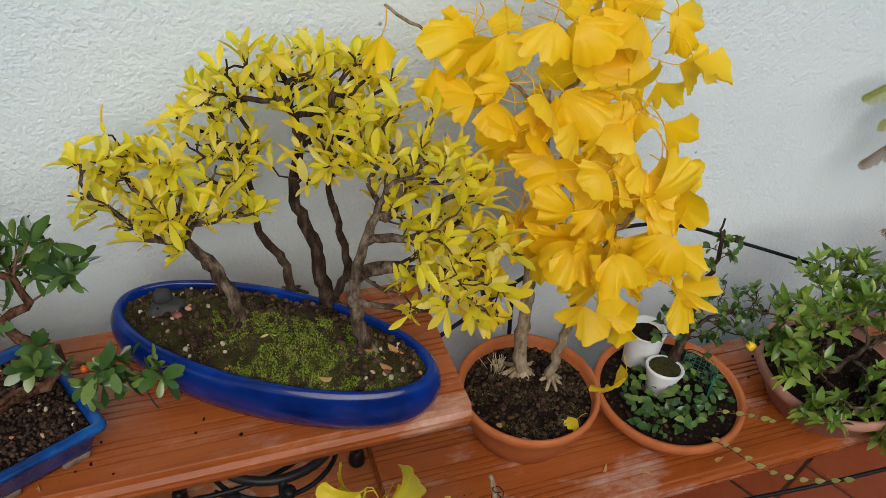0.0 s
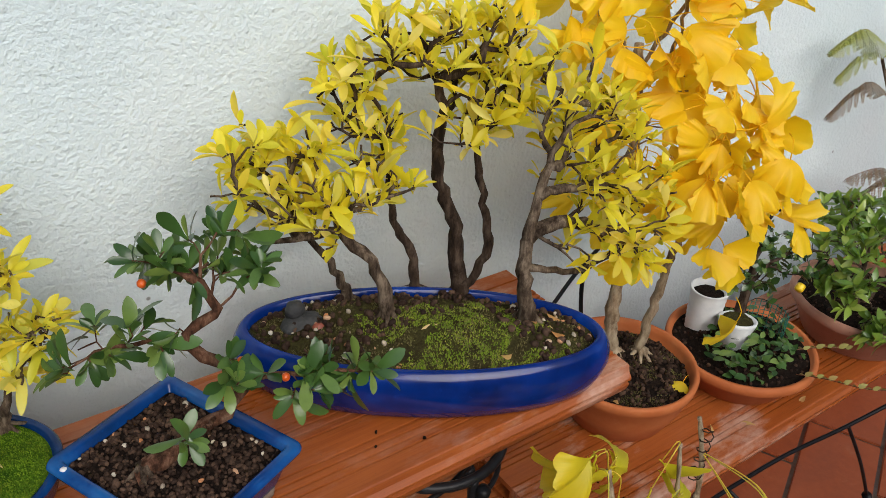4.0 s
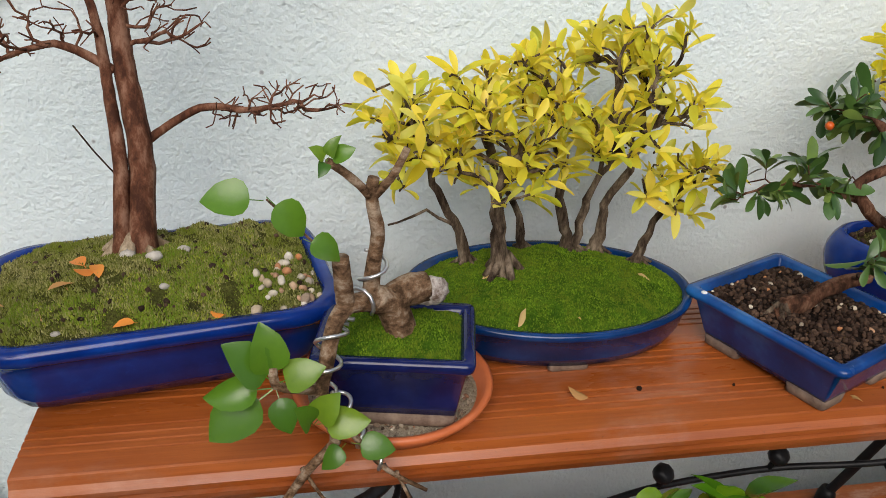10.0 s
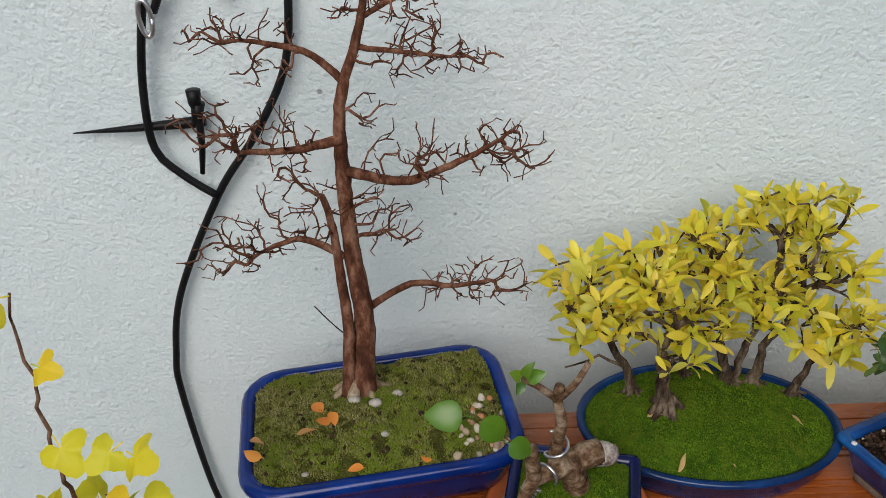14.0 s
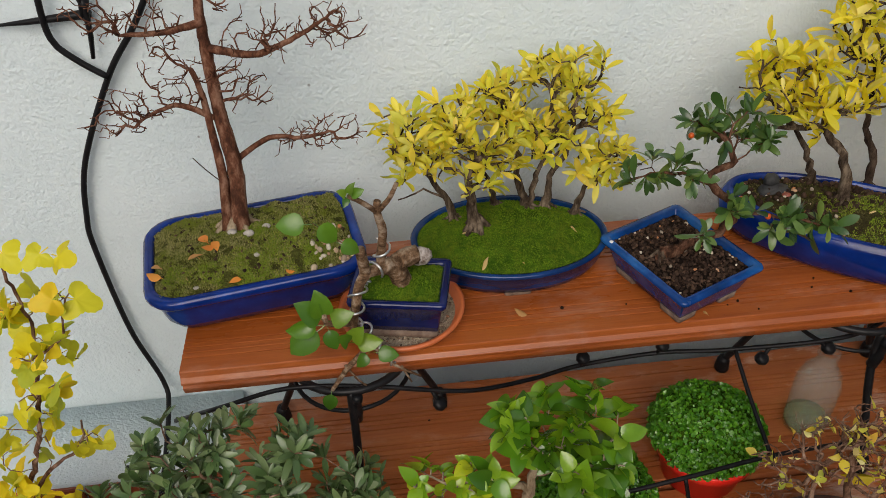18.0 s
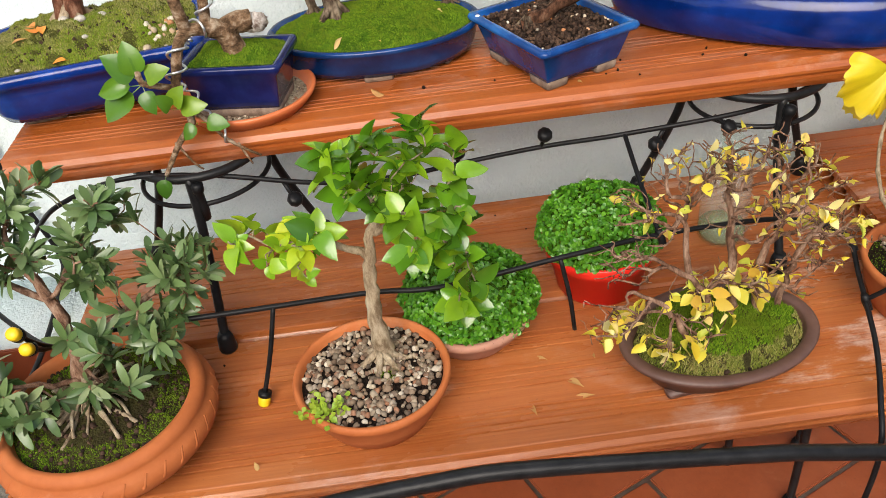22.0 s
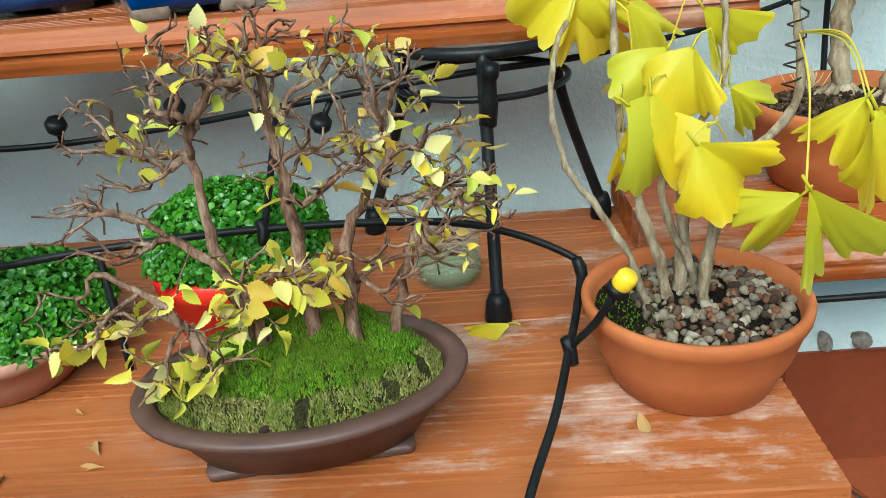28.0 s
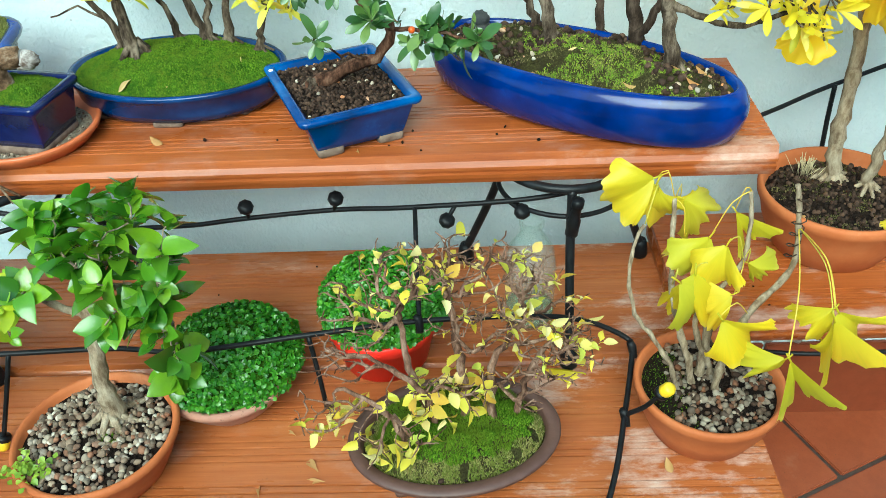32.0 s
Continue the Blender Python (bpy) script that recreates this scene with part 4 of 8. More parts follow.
hoop = thing("iron_hoop", (-0.3, 0.2, 0.0), "thick black iron hoop standing in front of the shelves", "hoop")
part("bar", cord([(-0.86, 0.17, 0.0), (-0.84, 0.17, 0.26), (-0.72, 0.19, 0.42), (-0.594, 0.2, 0.466), (-0.44, 0.2, 0.486), (-0.343, 0.2, 0.485), (-0.124, 0.2, 0.46), (-0.053, 0.2, 0.449), (0.089, 0.2, 0.413), (0.25, 0.2, 0.33), (0.36, 0.2, 0.2), (0.42, 0.2, 0.0)], 0.009, 10, 0.02), BLACK, hoop)
twine = Bag()
for k in range(3):
    twine.add(*tube([(0.06 + 0.006 * k + 0.011 * math.cos(TAU * i / 12), 0.2 + 0.011 * math.sin(TAU * i / 12), 0.422 - 0.002 * k + 0.004 * math.cos(TAU * i / 12)) for i in range(13)], 0.0012, 5))
twine.add(*tube(smooth_path([(0.065, 0.19, 0.43), (0.08, 0.185, 0.445), (0.085, 0.19, 0.46)], 0.004), 0.0011, 5))
part("twine", twine, TEAL, hoop, "teal twine knotted round the bar")
rail = thing("iron_rail", (0.9, 0.4, 0.0), "slanting black iron rod leaning over the tiled floor", "rail")
part("bar", cord([(0.62, 0.33, 0.0), (0.74, 0.345, 0.36), (0.80, 0.35, 0.65)], 0.009, 10, 0.03), BLACK, rail)

# ---- floor tiles ----
tile_mesh = bevel_box(-0.162, 0.162, -0.079, 0.079, -0.012, 0.0, 0.0025)
tile_mesh.materials.append(FLOOR_TILE)
tile_floor = tagged(part("floor", Bag().add(*box(-2.6, 2.8, -1.5, LEDGE, -0.03, -0.0055)), GROUT), "floor of reddish terracotta tiles laid on the slant", "floor", kind="structure")
turn_m = pose(0.561, 0.652, 0, 0, 0, 25)
rng = random.Random(5)
for i in range(-13, 9):
    for j in range(-20, 14):
        p = turn_m @ Vector((i * 0.332 + (0.166 if j % 2 else 0) + 0.166, j * 0.166 + 0.083, 0))
        if -2.4 < p.x < 2.6 and -1.3 < p.y < LEDGE - 0.09:
            part("tile", tile_mesh, None, tile_floor, at=Matrix.Translation((p.x, p.y, rng.uniform(-0.001, 0.001))) @ pose(0, 0, 0, 0, 0, 25 + rng.uniform(-0.3, 0.3)))
        elif -2.4 < p.x < 2.6 and LEDGE - 0.09 <= p.y < LEDGE + 0.1:
            part("tile", tile_mesh, None, tile_floor, at=Matrix.Translation((p.x, p.y, -0.001)) @ pose(0, 0, 0, 0, 0, 25))

block = thing("concrete_block", (-1.4, 0.55, 0), "rough grey concrete block beside the shelves", "block")
lump = Bag()
edge = [(-1.62, 0.0), (-1.62, 0.245), (-1.614, 0.25), (-1.178, 0.25), (-1.17, 0.243), (-1.1, 0.15), (-0.99, 0.0)]
ring = [edge[0]]
for a, b in zip(edge, edge[1:]):
    k = max(1, int(math.hypot(b[0] - a[0], b[1] - a[1]) / 0.012))
    ring += [(a[0] + (b[0] - a[0]) * i / k, a[1] + (b[1] - a[1]) * i / k) for i in range(1, k + 1)]
rows = [0.30 + 0.4 * i / 34 for i in range(35)]
m = len(ring)
rough = lambda x, y, z: 0.0045 * noise.noise(Vector((x * 40, y * 40, z * 40))) + 0.004 * noise.noise(Vector((x * 110, y * 110, z * 110)))
lump.add([(x + rough(x, y, z + 5) * (x > -1.18), y, max(0, z + rough(x, y, z) * (1.0 if x > -1.18 else 0.35))) for y in rows for x, z in ring], [(r * m + i, r * m + i + 1, (r + 1) * m + i + 1, (r + 1) * m + i) for r in range(34) for i in range(m - 1)] + [tuple(range(m)), tuple(range(34 * m, 35 * m))])
part("body", lump, CONCRETE, block)


# ---- pots ----
def foot_ring(kind, a, b, at, turn, h, corner, material, owner, gap=0.35):
    """Short feet at the corners of a pot."""
    for sx in (-1, 1):
        for sy in (-1, 1):
            fx, fy = a * gap, b * gap
            part("foot", Bag().add(*placed(loft("rect", fx, fy, [(-0.002, 0), (0, 0.002), (0.001, h)], 0.005), pose(*at, 0, 0, turn) @ Vector((sx * (a - fx), sy * (b - fy), 0)), turn)), material, owner)


def round_pot(name, at, profile, material, label, group="", rim=None, n=64):
    pot = thing(name, at, label, "flower pot", group)
    part("body", Bag().add(*placed(loft("ellipse", 0, 0, profile, n=n), at)), material, pot)
    return pot


def fallen(at, size, rng, material_kind, flat=True):
    m = Matrix.Translation(at) @ Euler((rng.uniform(-0.25, 0.25), rng.uniform(-0.25, 0.25), rng.uniform(0, 6))).to_matrix().to_4x4() @ Matrix.Scale(size, 4)
    return m


DEAD = variants("fallen_leaf", [blade(0.028, 0.011, 0.5, 0.25), blade(0.022, 0.012, -0.5, -0.3, "oval"), blade(0.03, 0.009, 0.7, 0.4, twist=0.8)], L_DEAD)


def dead_leaf(x, y, z, size=1.0, turn=0.0, label="small dry leaf fallen on the clay shelf"):
    ob = part("fallen_leaf", DEAD[int(abs(x * 1000)) % 3][0], None, at=Matrix.Translation((x, y, z + 0.002)) @ pose(0, 0, 0, 4, -5, turn) @ Matrix.Scale(size, 4))
    return tagged(ob, label, "fallen leaf", "fallen leaves")


# large rounded rectangular pot with the bare tree
BIG_AT, BIG_TURN = (-0.839, 0.789, UP), 9.7
big_pot = thing("bonsai_pot", BIG_AT, "large cobalt-blue glazed rectangular bonsai pot with rounded corners", "bonsai pot", "blue bonsai pots")
big_prof = [(-0.04, 0.012), (-0.022, 0.014), (-0.013, 0.03), (-0.008, 0.055), (-0.007, 0.066), (0.001, 0.07), (0.004, 0.075), (0.004, 0.081), (0.0, 0.086), (-0.008, 0.086), (-0.011, 0.082), (-0.013, 0.06), (-0.03, 0.05)]
part("body", Bag().add(*placed(loft("rect", 0.1523, 0.0995, big_prof, 0.045), BIG_AT, BIG_TURN)), BLUE, big_pot)
foot_ring("rect", 0.108, 0.056, BIG_AT, BIG_TURN, 0.014, 0.01, RAWFOOT, big_pot, 0.25)
big_ground = Ground("rect", 0.1425, 0.0895, (BIG_AT[0], BIG_AT[1], UP + 0.078), BIG_TURN, 0.034, 0.0085, 4, 0.04)
part("moss", big_ground.bag(), MOSS_DRY, big_pot, "olive moss with bare dark patches")
part("moss_carpet", big_ground.tufts(36000, 0.0052, 7), SHOOT_DRY, big_pot, kind="stuff")
lush = lambda p: noise.noise(Vector((p.x * 22, p.y * 22, 9))) + 0.9 - 14 * math.hypot(p.x + 0.79, p.y - 0.755) > 0.15 or noise.noise(Vector((p.x * 16, p.y * 16, 4))) > 0.28
part("green_moss", big_ground.tufts(30000, 0.0056, 27, lush), SHOOT_MIX, big_pot, "patches of fresh yellow-green moss", kind="stuff")
part("gravel", big_ground.stones(420, 0.0025, 0.0052, 9, lambda p: p.x > -0.755 and p.y < 0.8 and p.x - 0.7 * p.y > -1.285), GRAVEL_PALE, big_pot, kind="stuff")
part("grit", big_ground.stones(150, 0.0015, 0.0035, 19), GRAIN, big_pot, kind="stuff")

# shallow round pot
RD_AT = (-0.459, 0.799, UP)
round_blue = thing("bonsai_pot", RD_AT, "shallow oval deep-blue glazed bonsai tray filled with green moss", "bonsai pot", "blue bonsai pots")
part("body", Bag().add(*placed(loft("ellipse", 0.148, 0.1, [(-0.02, 0.007), (-0.012, 0.008), (-0.006, 0.02), (-0.001, 0.042), (0.002, 0.0435), (0.0025, 0.048), (0.0, 0.0505), (-0.006, 0.0495), (-0.009, 0.042), (-0.03, 0.036)], n=80), RD_AT, -4.4)), BLUE_DEEP, round_blue)
for k in range(6):
    g = TAU * (k + 0.5) / 6
    part("foot", Bag().add(*placed(loft("rect", 0.02, 0.012, [(-0.002, 0), (0, 0.002), (0, 0.011)], 0.004), (RD_AT[0] + 0.112 * math.cos(g), RD_AT[1] + 0.075 * math.sin(g), UP), math.degrees(g) + 90)), RAWFOOT, round_blue)
rd_ground = Ground("ellipse", 0.1405, 0.0925, (RD_AT[0], RD_AT[1], UP + 0.045), -4.4, 0.026, 0.004, 6)
part("moss", rd_ground.bag(), MOSS, round_blue, "bright velvety green moss mound")
part("moss_carpet", rd_ground.tufts(32000, 0.0032, 8), SHOOT, round_blue, kind="stuff")

# long oval pot
OV_AT, OV_TURN = (0.0764, 0.741, UP), -32.4
oval_pot = thing("bonsai_pot", OV_AT, "long oval bright cobalt-blue bonsai pot with inward-rolled rim", "bonsai pot", "blue bonsai pots")
part("body", Bag().add(*placed(loft("ellipse", 0.2184, 0.0921, [(-0.04, 0.003), (-0.018, 0.003), (-0.011, 0.008), (-0.004, 0.024), (0.0, 0.04), (-0.001, 0.053), (-0.006, 0.065), (-0.011, 0.071), (-0.015, 0.0725), (-0.019, 0.07), (-0.02, 0.06), (-0.03, 0.05)], n=96), OV_AT, OV_TURN)), BLUE, oval_pot)
part("foot", Bag().add(*placed(loft("ellipse", 0.165, 0.06, [(0, 0), (0.002, 0.002), (0.002, 0.005)], n=60), OV_AT, OV_TURN)), RAWFOOT, oval_pot)
ov_ground = Ground("ellipse", 0.2, 0.0725, (OV_AT[0], OV_AT[1], UP + 0.061), OV_TURN, 0.024, 0.008, 9)
part("soil", ov_ground.bag(), MOSS_DARK, oval_pot, "dark earth and brown moss")
ov_green = lambda p: 0.02 + 0.05 * noise.noise(Vector((p.x * 40, p.y * 40, 8))) < p.x < 0.2 and p.y < 0.79 - 0.35 * p.x and noise.noise(Vector((p.x * 30, p.y * 30, 2))) > -0.25
part("moss", ov_ground.tufts(22000, 0.0038, 3, ov_green), SHOOT_MIX, oval_pot, "green moss cushion", kind="stuff")
part("brown_moss", ov_ground.tufts(9000, 0.0035, 5, lambda p: noise.noise(Vector((p.x * 36, p.y * 36, 6))) > -0.1), SHOOT_DARK, oval_pot, kind="stuff")
part("grit", ov_ground.stones(620, 0.0015, 0.0055, 12, lambda p: not (0.0 < p.x < 0.15 and p.y < 0.74)), GRAIN, oval_pot, kind="stuff")
part("gravel", ov_ground.stones(130, 0.0015, 0.0045, 52, lambda p: p.x > 0.17 or p.x < 0.02), GRAVEL_PALE, oval_pot, "pale pebbles and leaf scraps", kind="stuff")

# rectangular pot set askew
RC_AT, RC_TURN = (-0.2251, 0.7063, UP), 24.2
rect_pot = thing("bonsai_pot", RC_AT, "mottled blue glazed rectangular bonsai pot with flared lip, set askew", "bonsai pot", "blue bonsai pots")
RCA, RCB = 0.0735, 0.0872
part("body", Bag().add(*placed(loft("rect", RCA, RCB, [(-0.03, 0.008), (-0.019, 0.009), (-0.016, 0.018), (-0.006, 0.051), (-0.0045, 0.054), (0.003, 0.056), (0.004, 0.06), (0.002, 0.0635), (-0.006, 0.0645), (-0.009, 0.0625), (-0.011, 0.05), (-0.03, 0.042)], 0.008), RC_AT, RC_TURN)), BLUE_PALE, rect_pot)
foot_ring("rect", RCA - 0.018, RCB - 0.018, RC_AT, RC_TURN, 0.012, 0.005, RAWFOOT, rect_pot, 0.3)
rc_ground = Ground("rect", RCA - 0.0105, RCB - 0.0105, (RC_AT[0], RC_AT[1], UP + 0.055), RC_TURN, 0.007, 0.002, 11, 0.006)
part("soil", rc_ground.bag(), SOIL, rect_pot)
part("grit", rc_ground.stones(1500, 0.0012, 0.0034, 13), GRAIN, rect_pot, "coarse dark soil grains", kind="stuff")
part("gravel", rc_ground.stones(26, 0.0018, 0.0038, 14), GRAVEL_PALE, rect_pot, kind="stuff")

# saucer and small square pot
SQ_AT, SQ_TURN = (-0.6308, 0.6796, UP), -11.2
SA_AT = (-0.632, 0.695, UP)
saucer = thing("saucer", SA_AT, "orange terracotta-coloured saucer filled with coarse sand", "saucer")
part("body", Bag().add(*placed(loft("ellipse", 0.088, 0.088, [(-0.02, 0), (-0.012, 0.001), (0.0, 0.014), (0.003, 0.02), (0.0, 0.0225), (-0.005, 0.0205), (-0.012, 0.008), (-0.03, 0.007)], n=64), SA_AT)), SAUCER, saucer)
sq_sand = Ground("ellipse", 0.078, 0.078, (SA_AT[0], SA_AT[1], UP + 0.009), 0, 0.004, 0.002, 13)
part("sand", sq_sand.bag(40, 10), SAND, saucer)
part("grit", sq_sand.stones(500, 0.001, 0.0028, 15), GRAVEL, saucer, kind="stuff")
SQB = (SQ_AT[0], SQ_AT[1], UP + 0.011)
square_pot = thing("bonsai_pot", SQB, "small square navy glazed bonsai pot with lime-stained foot", "bonsai pot", "blue bonsai pots")
part("body", Bag().add(*placed(loft("rect", 0.0649, 0.0481, [(-0.022, 0.006), (-0.012, 0.008), (-0.01, 0.02), (-0.004, 0.055), (0.002, 0.061), (0.003, 0.066), (0.001, 0.07), (-0.006, 0.07), (-0.009, 0.066), (-0.011, 0.055), (-0.03, 0.05)], 0.006), SQB, SQ_TURN)), NAVY, square_pot)
part("foot", Bag().add(*placed(loft("rect", 0.052, 0.04, [(0, 0), (0.001, 0.001), (0.0015, 0.009)], 0.006), SQB, SQ_TURN)), RAWFOOT, square_pot, "whitish lime crust")
sq_ground = Ground("rect", 0.056, 0.0395, (SQB[0], SQB[1], SQB[2] + 0.064), SQ_TURN, 0.018, 0.004, 15, 0.006)
part("moss", sq_ground.bag(), MOSS, square_pot, "bright green moss")
part("moss_carpet", sq_ground.tufts(8000, 0.0035, 16), SHOOT, square_pot, kind="stuff")

# lower shelf pots
ST_AT = (-0.5103, 0.391, LOW)
stone_pot = round_pot("flower_pot", ST_AT, [(0.064, 0.0), (0.069, 0.003), (0.083, 0.03), (0.0915, 0.052), (0.0945, 0.055), (0.096, 0.061), (0.094, 0.066), (0.09, 0.066), (0.087, 0.061), (0.083, 0.04), (0.04, 0.035)], POT, "round terracotta pot mulched with river gravel", "terracotta pots")
st_ground = Ground("ellipse", 0.087, 0.087, (ST_AT[0], ST_AT[1], LOW + 0.054), 0, 0.008, 0.002, 17)
part("soil", st_ground.bag(), SOIL, stone_pot)
part("gravel", st_ground.stones(900, 0.002, 0.0055, 18), GRAVEL, stone_pot, "mixed brown and beige pebbles", kind="stuff")
part("moss", st_ground.tufts(9000, 0.007, 118, lambda p: math.hypot(p.x + 0.492, p.y - 0.385) < 0.014), SHOOT, stone_pot, "tuft of green moss at the trunk's foot", kind="stuff")

OL_AT = (-0.8284, 0.3844, LOW)
olive_pot = thing("flower_pot", OL_AT, "wide terracotta pot with heavy leaf-moulded rim, limewashed wear", "flower pot", "terracotta pots")
part("body", Bag().add(*placed(loft("ellipse", 0.0, 0.0, [(0.085, 0), (0.09, 0.003), (0.108, 0.022), (0.117, 0.032), (0.123, 0.036), (0.129, 0.044), (0.1305, 0.055), (0.127, 0.065), (0.12, 0.07), (0.121, 0.074), (0.119, 0.08), (0.113, 0.085), (0.106, 0.084), (0.103, 0.077), (0.1, 0.06), (0.05, 0.05)], n=72), OL_AT)), POT, olive_pot)
moulds = Bag()
for i in range(34):
    g = TAU * i / 34
    c, s = math.cos(g), math.sin(g)
    c2, s2 = math.cos(g + 0.12), math.sin(g + 0.12)
    moulds.add(*tube([(OL_AT[0] + 0.123 * c, OL_AT[1] + 0.123 * s, LOW + 0.039), (OL_AT[0] + 0.1295 * math.cos(g + 0.06), OL_AT[1] + 0.1295 * math.sin(g + 0.06), LOW + 0.052), (OL_AT[0] + 0.126 * c2, OL_AT[1] + 0.126 * s2, LOW + 0.066)], [0.0012, 0.0026, 0.0012], 8))
part("leaf_moulding", moulds, POT, olive_pot, "band of raised slanting leaves")
ol_ground = Ground("ellipse", 0.104, 0.104, (OL_AT[0], OL_AT[1], LOW + 0.068), 0, 0.016, 0.005, 19)
part("soil", ol_ground.bag(), MOSS_DARK, olive_pot, "dark earth with moss")
part("moss", ol_ground.tufts(11000, 0.0045, 20, lambda p: (p.x - OL_AT[0]) ** 2 + (p.y - OL_AT[1]) ** 2 > 0.0045), SHOOT, olive_pot, "green moss round the edge", kind="stuff")
part("grit", ol_ground.stones(400, 0.0015, 0.004, 21), GRAIN, olive_pot, kind="stuff")

BW_AT = (-0.381, 0.5, LOW)
bowl = round_pot("flower_pot", BW_AT, [(0.048, 0.0), (0.053, 0.002), (0.07, 0.024), (0.0785, 0.041), (0.0835, 0.043), (0.085, 0.049), (0.0835, 0.054), (0.078, 0.0545), (0.074, 0.05), (0.07, 0.036), (0.03, 0.034)], POT_PALE, "pale pinkish clay bowl of tiny-leaved green creeper", "creeper pots")
RP_AT = (-0.187, 0.576, LOW)
round_pot("flower_pot", RP_AT, [(0.055, 0.0), (0.059, 0.002), (0.07, 0.055), (0.075, 0.057), (0.077, 0.075), (0.074, 0.077), (0.07, 0.073), (0.066, 0.06), (0.02, 0.058)], REDPLASTIC, "bright red plastic pot of tiny-leaved green creeper", "creeper pots")

BR_AT, BR_TURN = (-0.0907, 0.3814, LOW), 8
brown_pot = thing("bonsai_pot", BR_AT, "unglazed dark brown oval bonsai tray with broad rim", "bonsai pot")
part("body", Bag().add(*placed(loft("ellipse", 0.1208, 0.0855, [(-0.05, 0.009), (-0.036, 0.01), (-0.016, 0.042), (-0.004, 0.054), (0.001, 0.0575), (0.002, 0.061), (0.0, 0.064), (-0.012, 0.0645), (-0.0145, 0.061), (-0.018, 0.045), (-0.04, 0.04)], n=72), BR_AT, BR_TURN)), BROWNPOT, brown_pot)
foot_ring("rect", 0.075, 0.035, BR_AT, BR_TURN, 0.009, 0.005, BROWNPOT, brown_pot, 0.25)
br_ground = Ground("ellipse", 0.1055, 0.07, (BR_AT[0], BR_AT[1], LOW + 0.052), BR_TURN, 0.04, 0.01, 23, power=4.5)
part("soil", br_ground.bag(), MOSS_DARK, brown_pot, "dark earth mound")
br_top = lambda p: p.z > LOW + 0.076 + 0.006 * noise.noise(Vector((p.x * 50, p.y * 50, 3)))
part("moss", br_ground.tufts(26000, 0.0068, 24, br_top), SHOOT, brown_pot, "cushions of bright green moss", kind="stuff")
part("dry_moss", br_ground.tufts(26000, 0.0065, 26, lambda p: not br_top(p) and noise.noise(Vector((p.x * 45, p.y * 45, 7))) > -0.3), SHOOT_STRAW, brown_pot, "straw-coloured moss on the flanks", kind="stuff")
part("grit", br_ground.stones(90, 0.0015, 0.0045, 25, lambda p: p.z < LOW + 0.066), GRAIN, brown_pot, kind="stuff")

G2_AT = (0.2108, 0.4417, LOW)
gk2_pot = round_pot("flower_pot", G2_AT, [(0.058, 0.0), (0.063, 0.003), (0.078, 0.038), (0.084, 0.062), (0.087, 0.065), (0.088, 0.073), (0.086, 0.077), (0.0815, 0.076), (0.0785, 0.069), (0.075, 0.05), (0.03, 0.045)], POT, "terracotta pot of a young ginkgo with grit mulch", "terracotta pots")
g2_ground = Ground("ellipse", 0.0785, 0.0785, (G2_AT[0], G2_AT[1], LOW + 0.062), 0, 0.01, 0.003, 27)
part("soil", g2_ground.bag(), SOIL, gk2_pot)
part("moss", g2_ground.tufts(1800, 0.004, 28, lambda p: p.x < 0.185), SHOOT, gk2_pot, "green moss", kind="stuff")
part("gravel", g2_ground.stones(620, 0.0018, 0.0056, 29, lambda p: p.x > 0.165), GRAVEL_DARK, gk2_pot, "grey and brown grit", kind="stuff")

# right-hand plank pots
G1_AT = (0.461, 0.7491, RIGHT)
gk1_pot = round_pot("flower_pot", G1_AT, [(0.075, 0.0), (0.08, 0.003), (0.099, 0.045), (0.107, 0.076), (0.111, 0.08), (0.1125, 0.091), (0.11, 0.096), (0.105, 0.095), (0.102, 0.086), (0.098, 0.06), (0.04, 0.055)], POT, "large round terracotta pot of the golden ginkgo", "terracotta pots")
g1_ground = Ground("ellipse", 0.102, 0.102, (G1_AT[0], G1_AT[1], RIGHT + 0.074), 0, 0.014, 0.005, 31)
part("soil", g1_ground.bag(), SOIL, gk1_pot)
part("grit", g1_ground.stones(800, 0.0015, 0.0045, 32), GRAIN, gk1_pot, kind="stuff")
part("moss", g1_ground.tufts(7000, 0.004, 33, lambda p: noise.noise(Vector((p.x * 40, p.y * 40, 4))) > 0.0), SHOOT_DARK, gk1_pot, "brownish moss", kind="stuff")

SB_AT = (0.695, 0.706, RIGHT)
shallow_pot = round_pot("flower_pot", SB_AT, [(0.08, 0.0), (0.085, 0.003), (0.112, 0.043), (0.119, 0.048), (0.123, 0.054), (0.1225, 0.064), (0.118, 0.067), (0.113, 0.065), (0.11, 0.053), (0.05, 0.048)], POT, "broad shallow terracotta pot of small-leaved cotoneaster", "terracotta pots")
sb_ground = Ground("ellipse", 0.111, 0.111, (SB_AT[0], SB_AT[1], RIGHT + 0.056), 0, 0.014, 0.004, 35)
part("soil", sb_ground.bag(), SOIL, shallow_pot)
part("grit", sb_ground.stones(400, 0.0015, 0.004, 36), GRAIN, shallow_pot, kind="stuff")

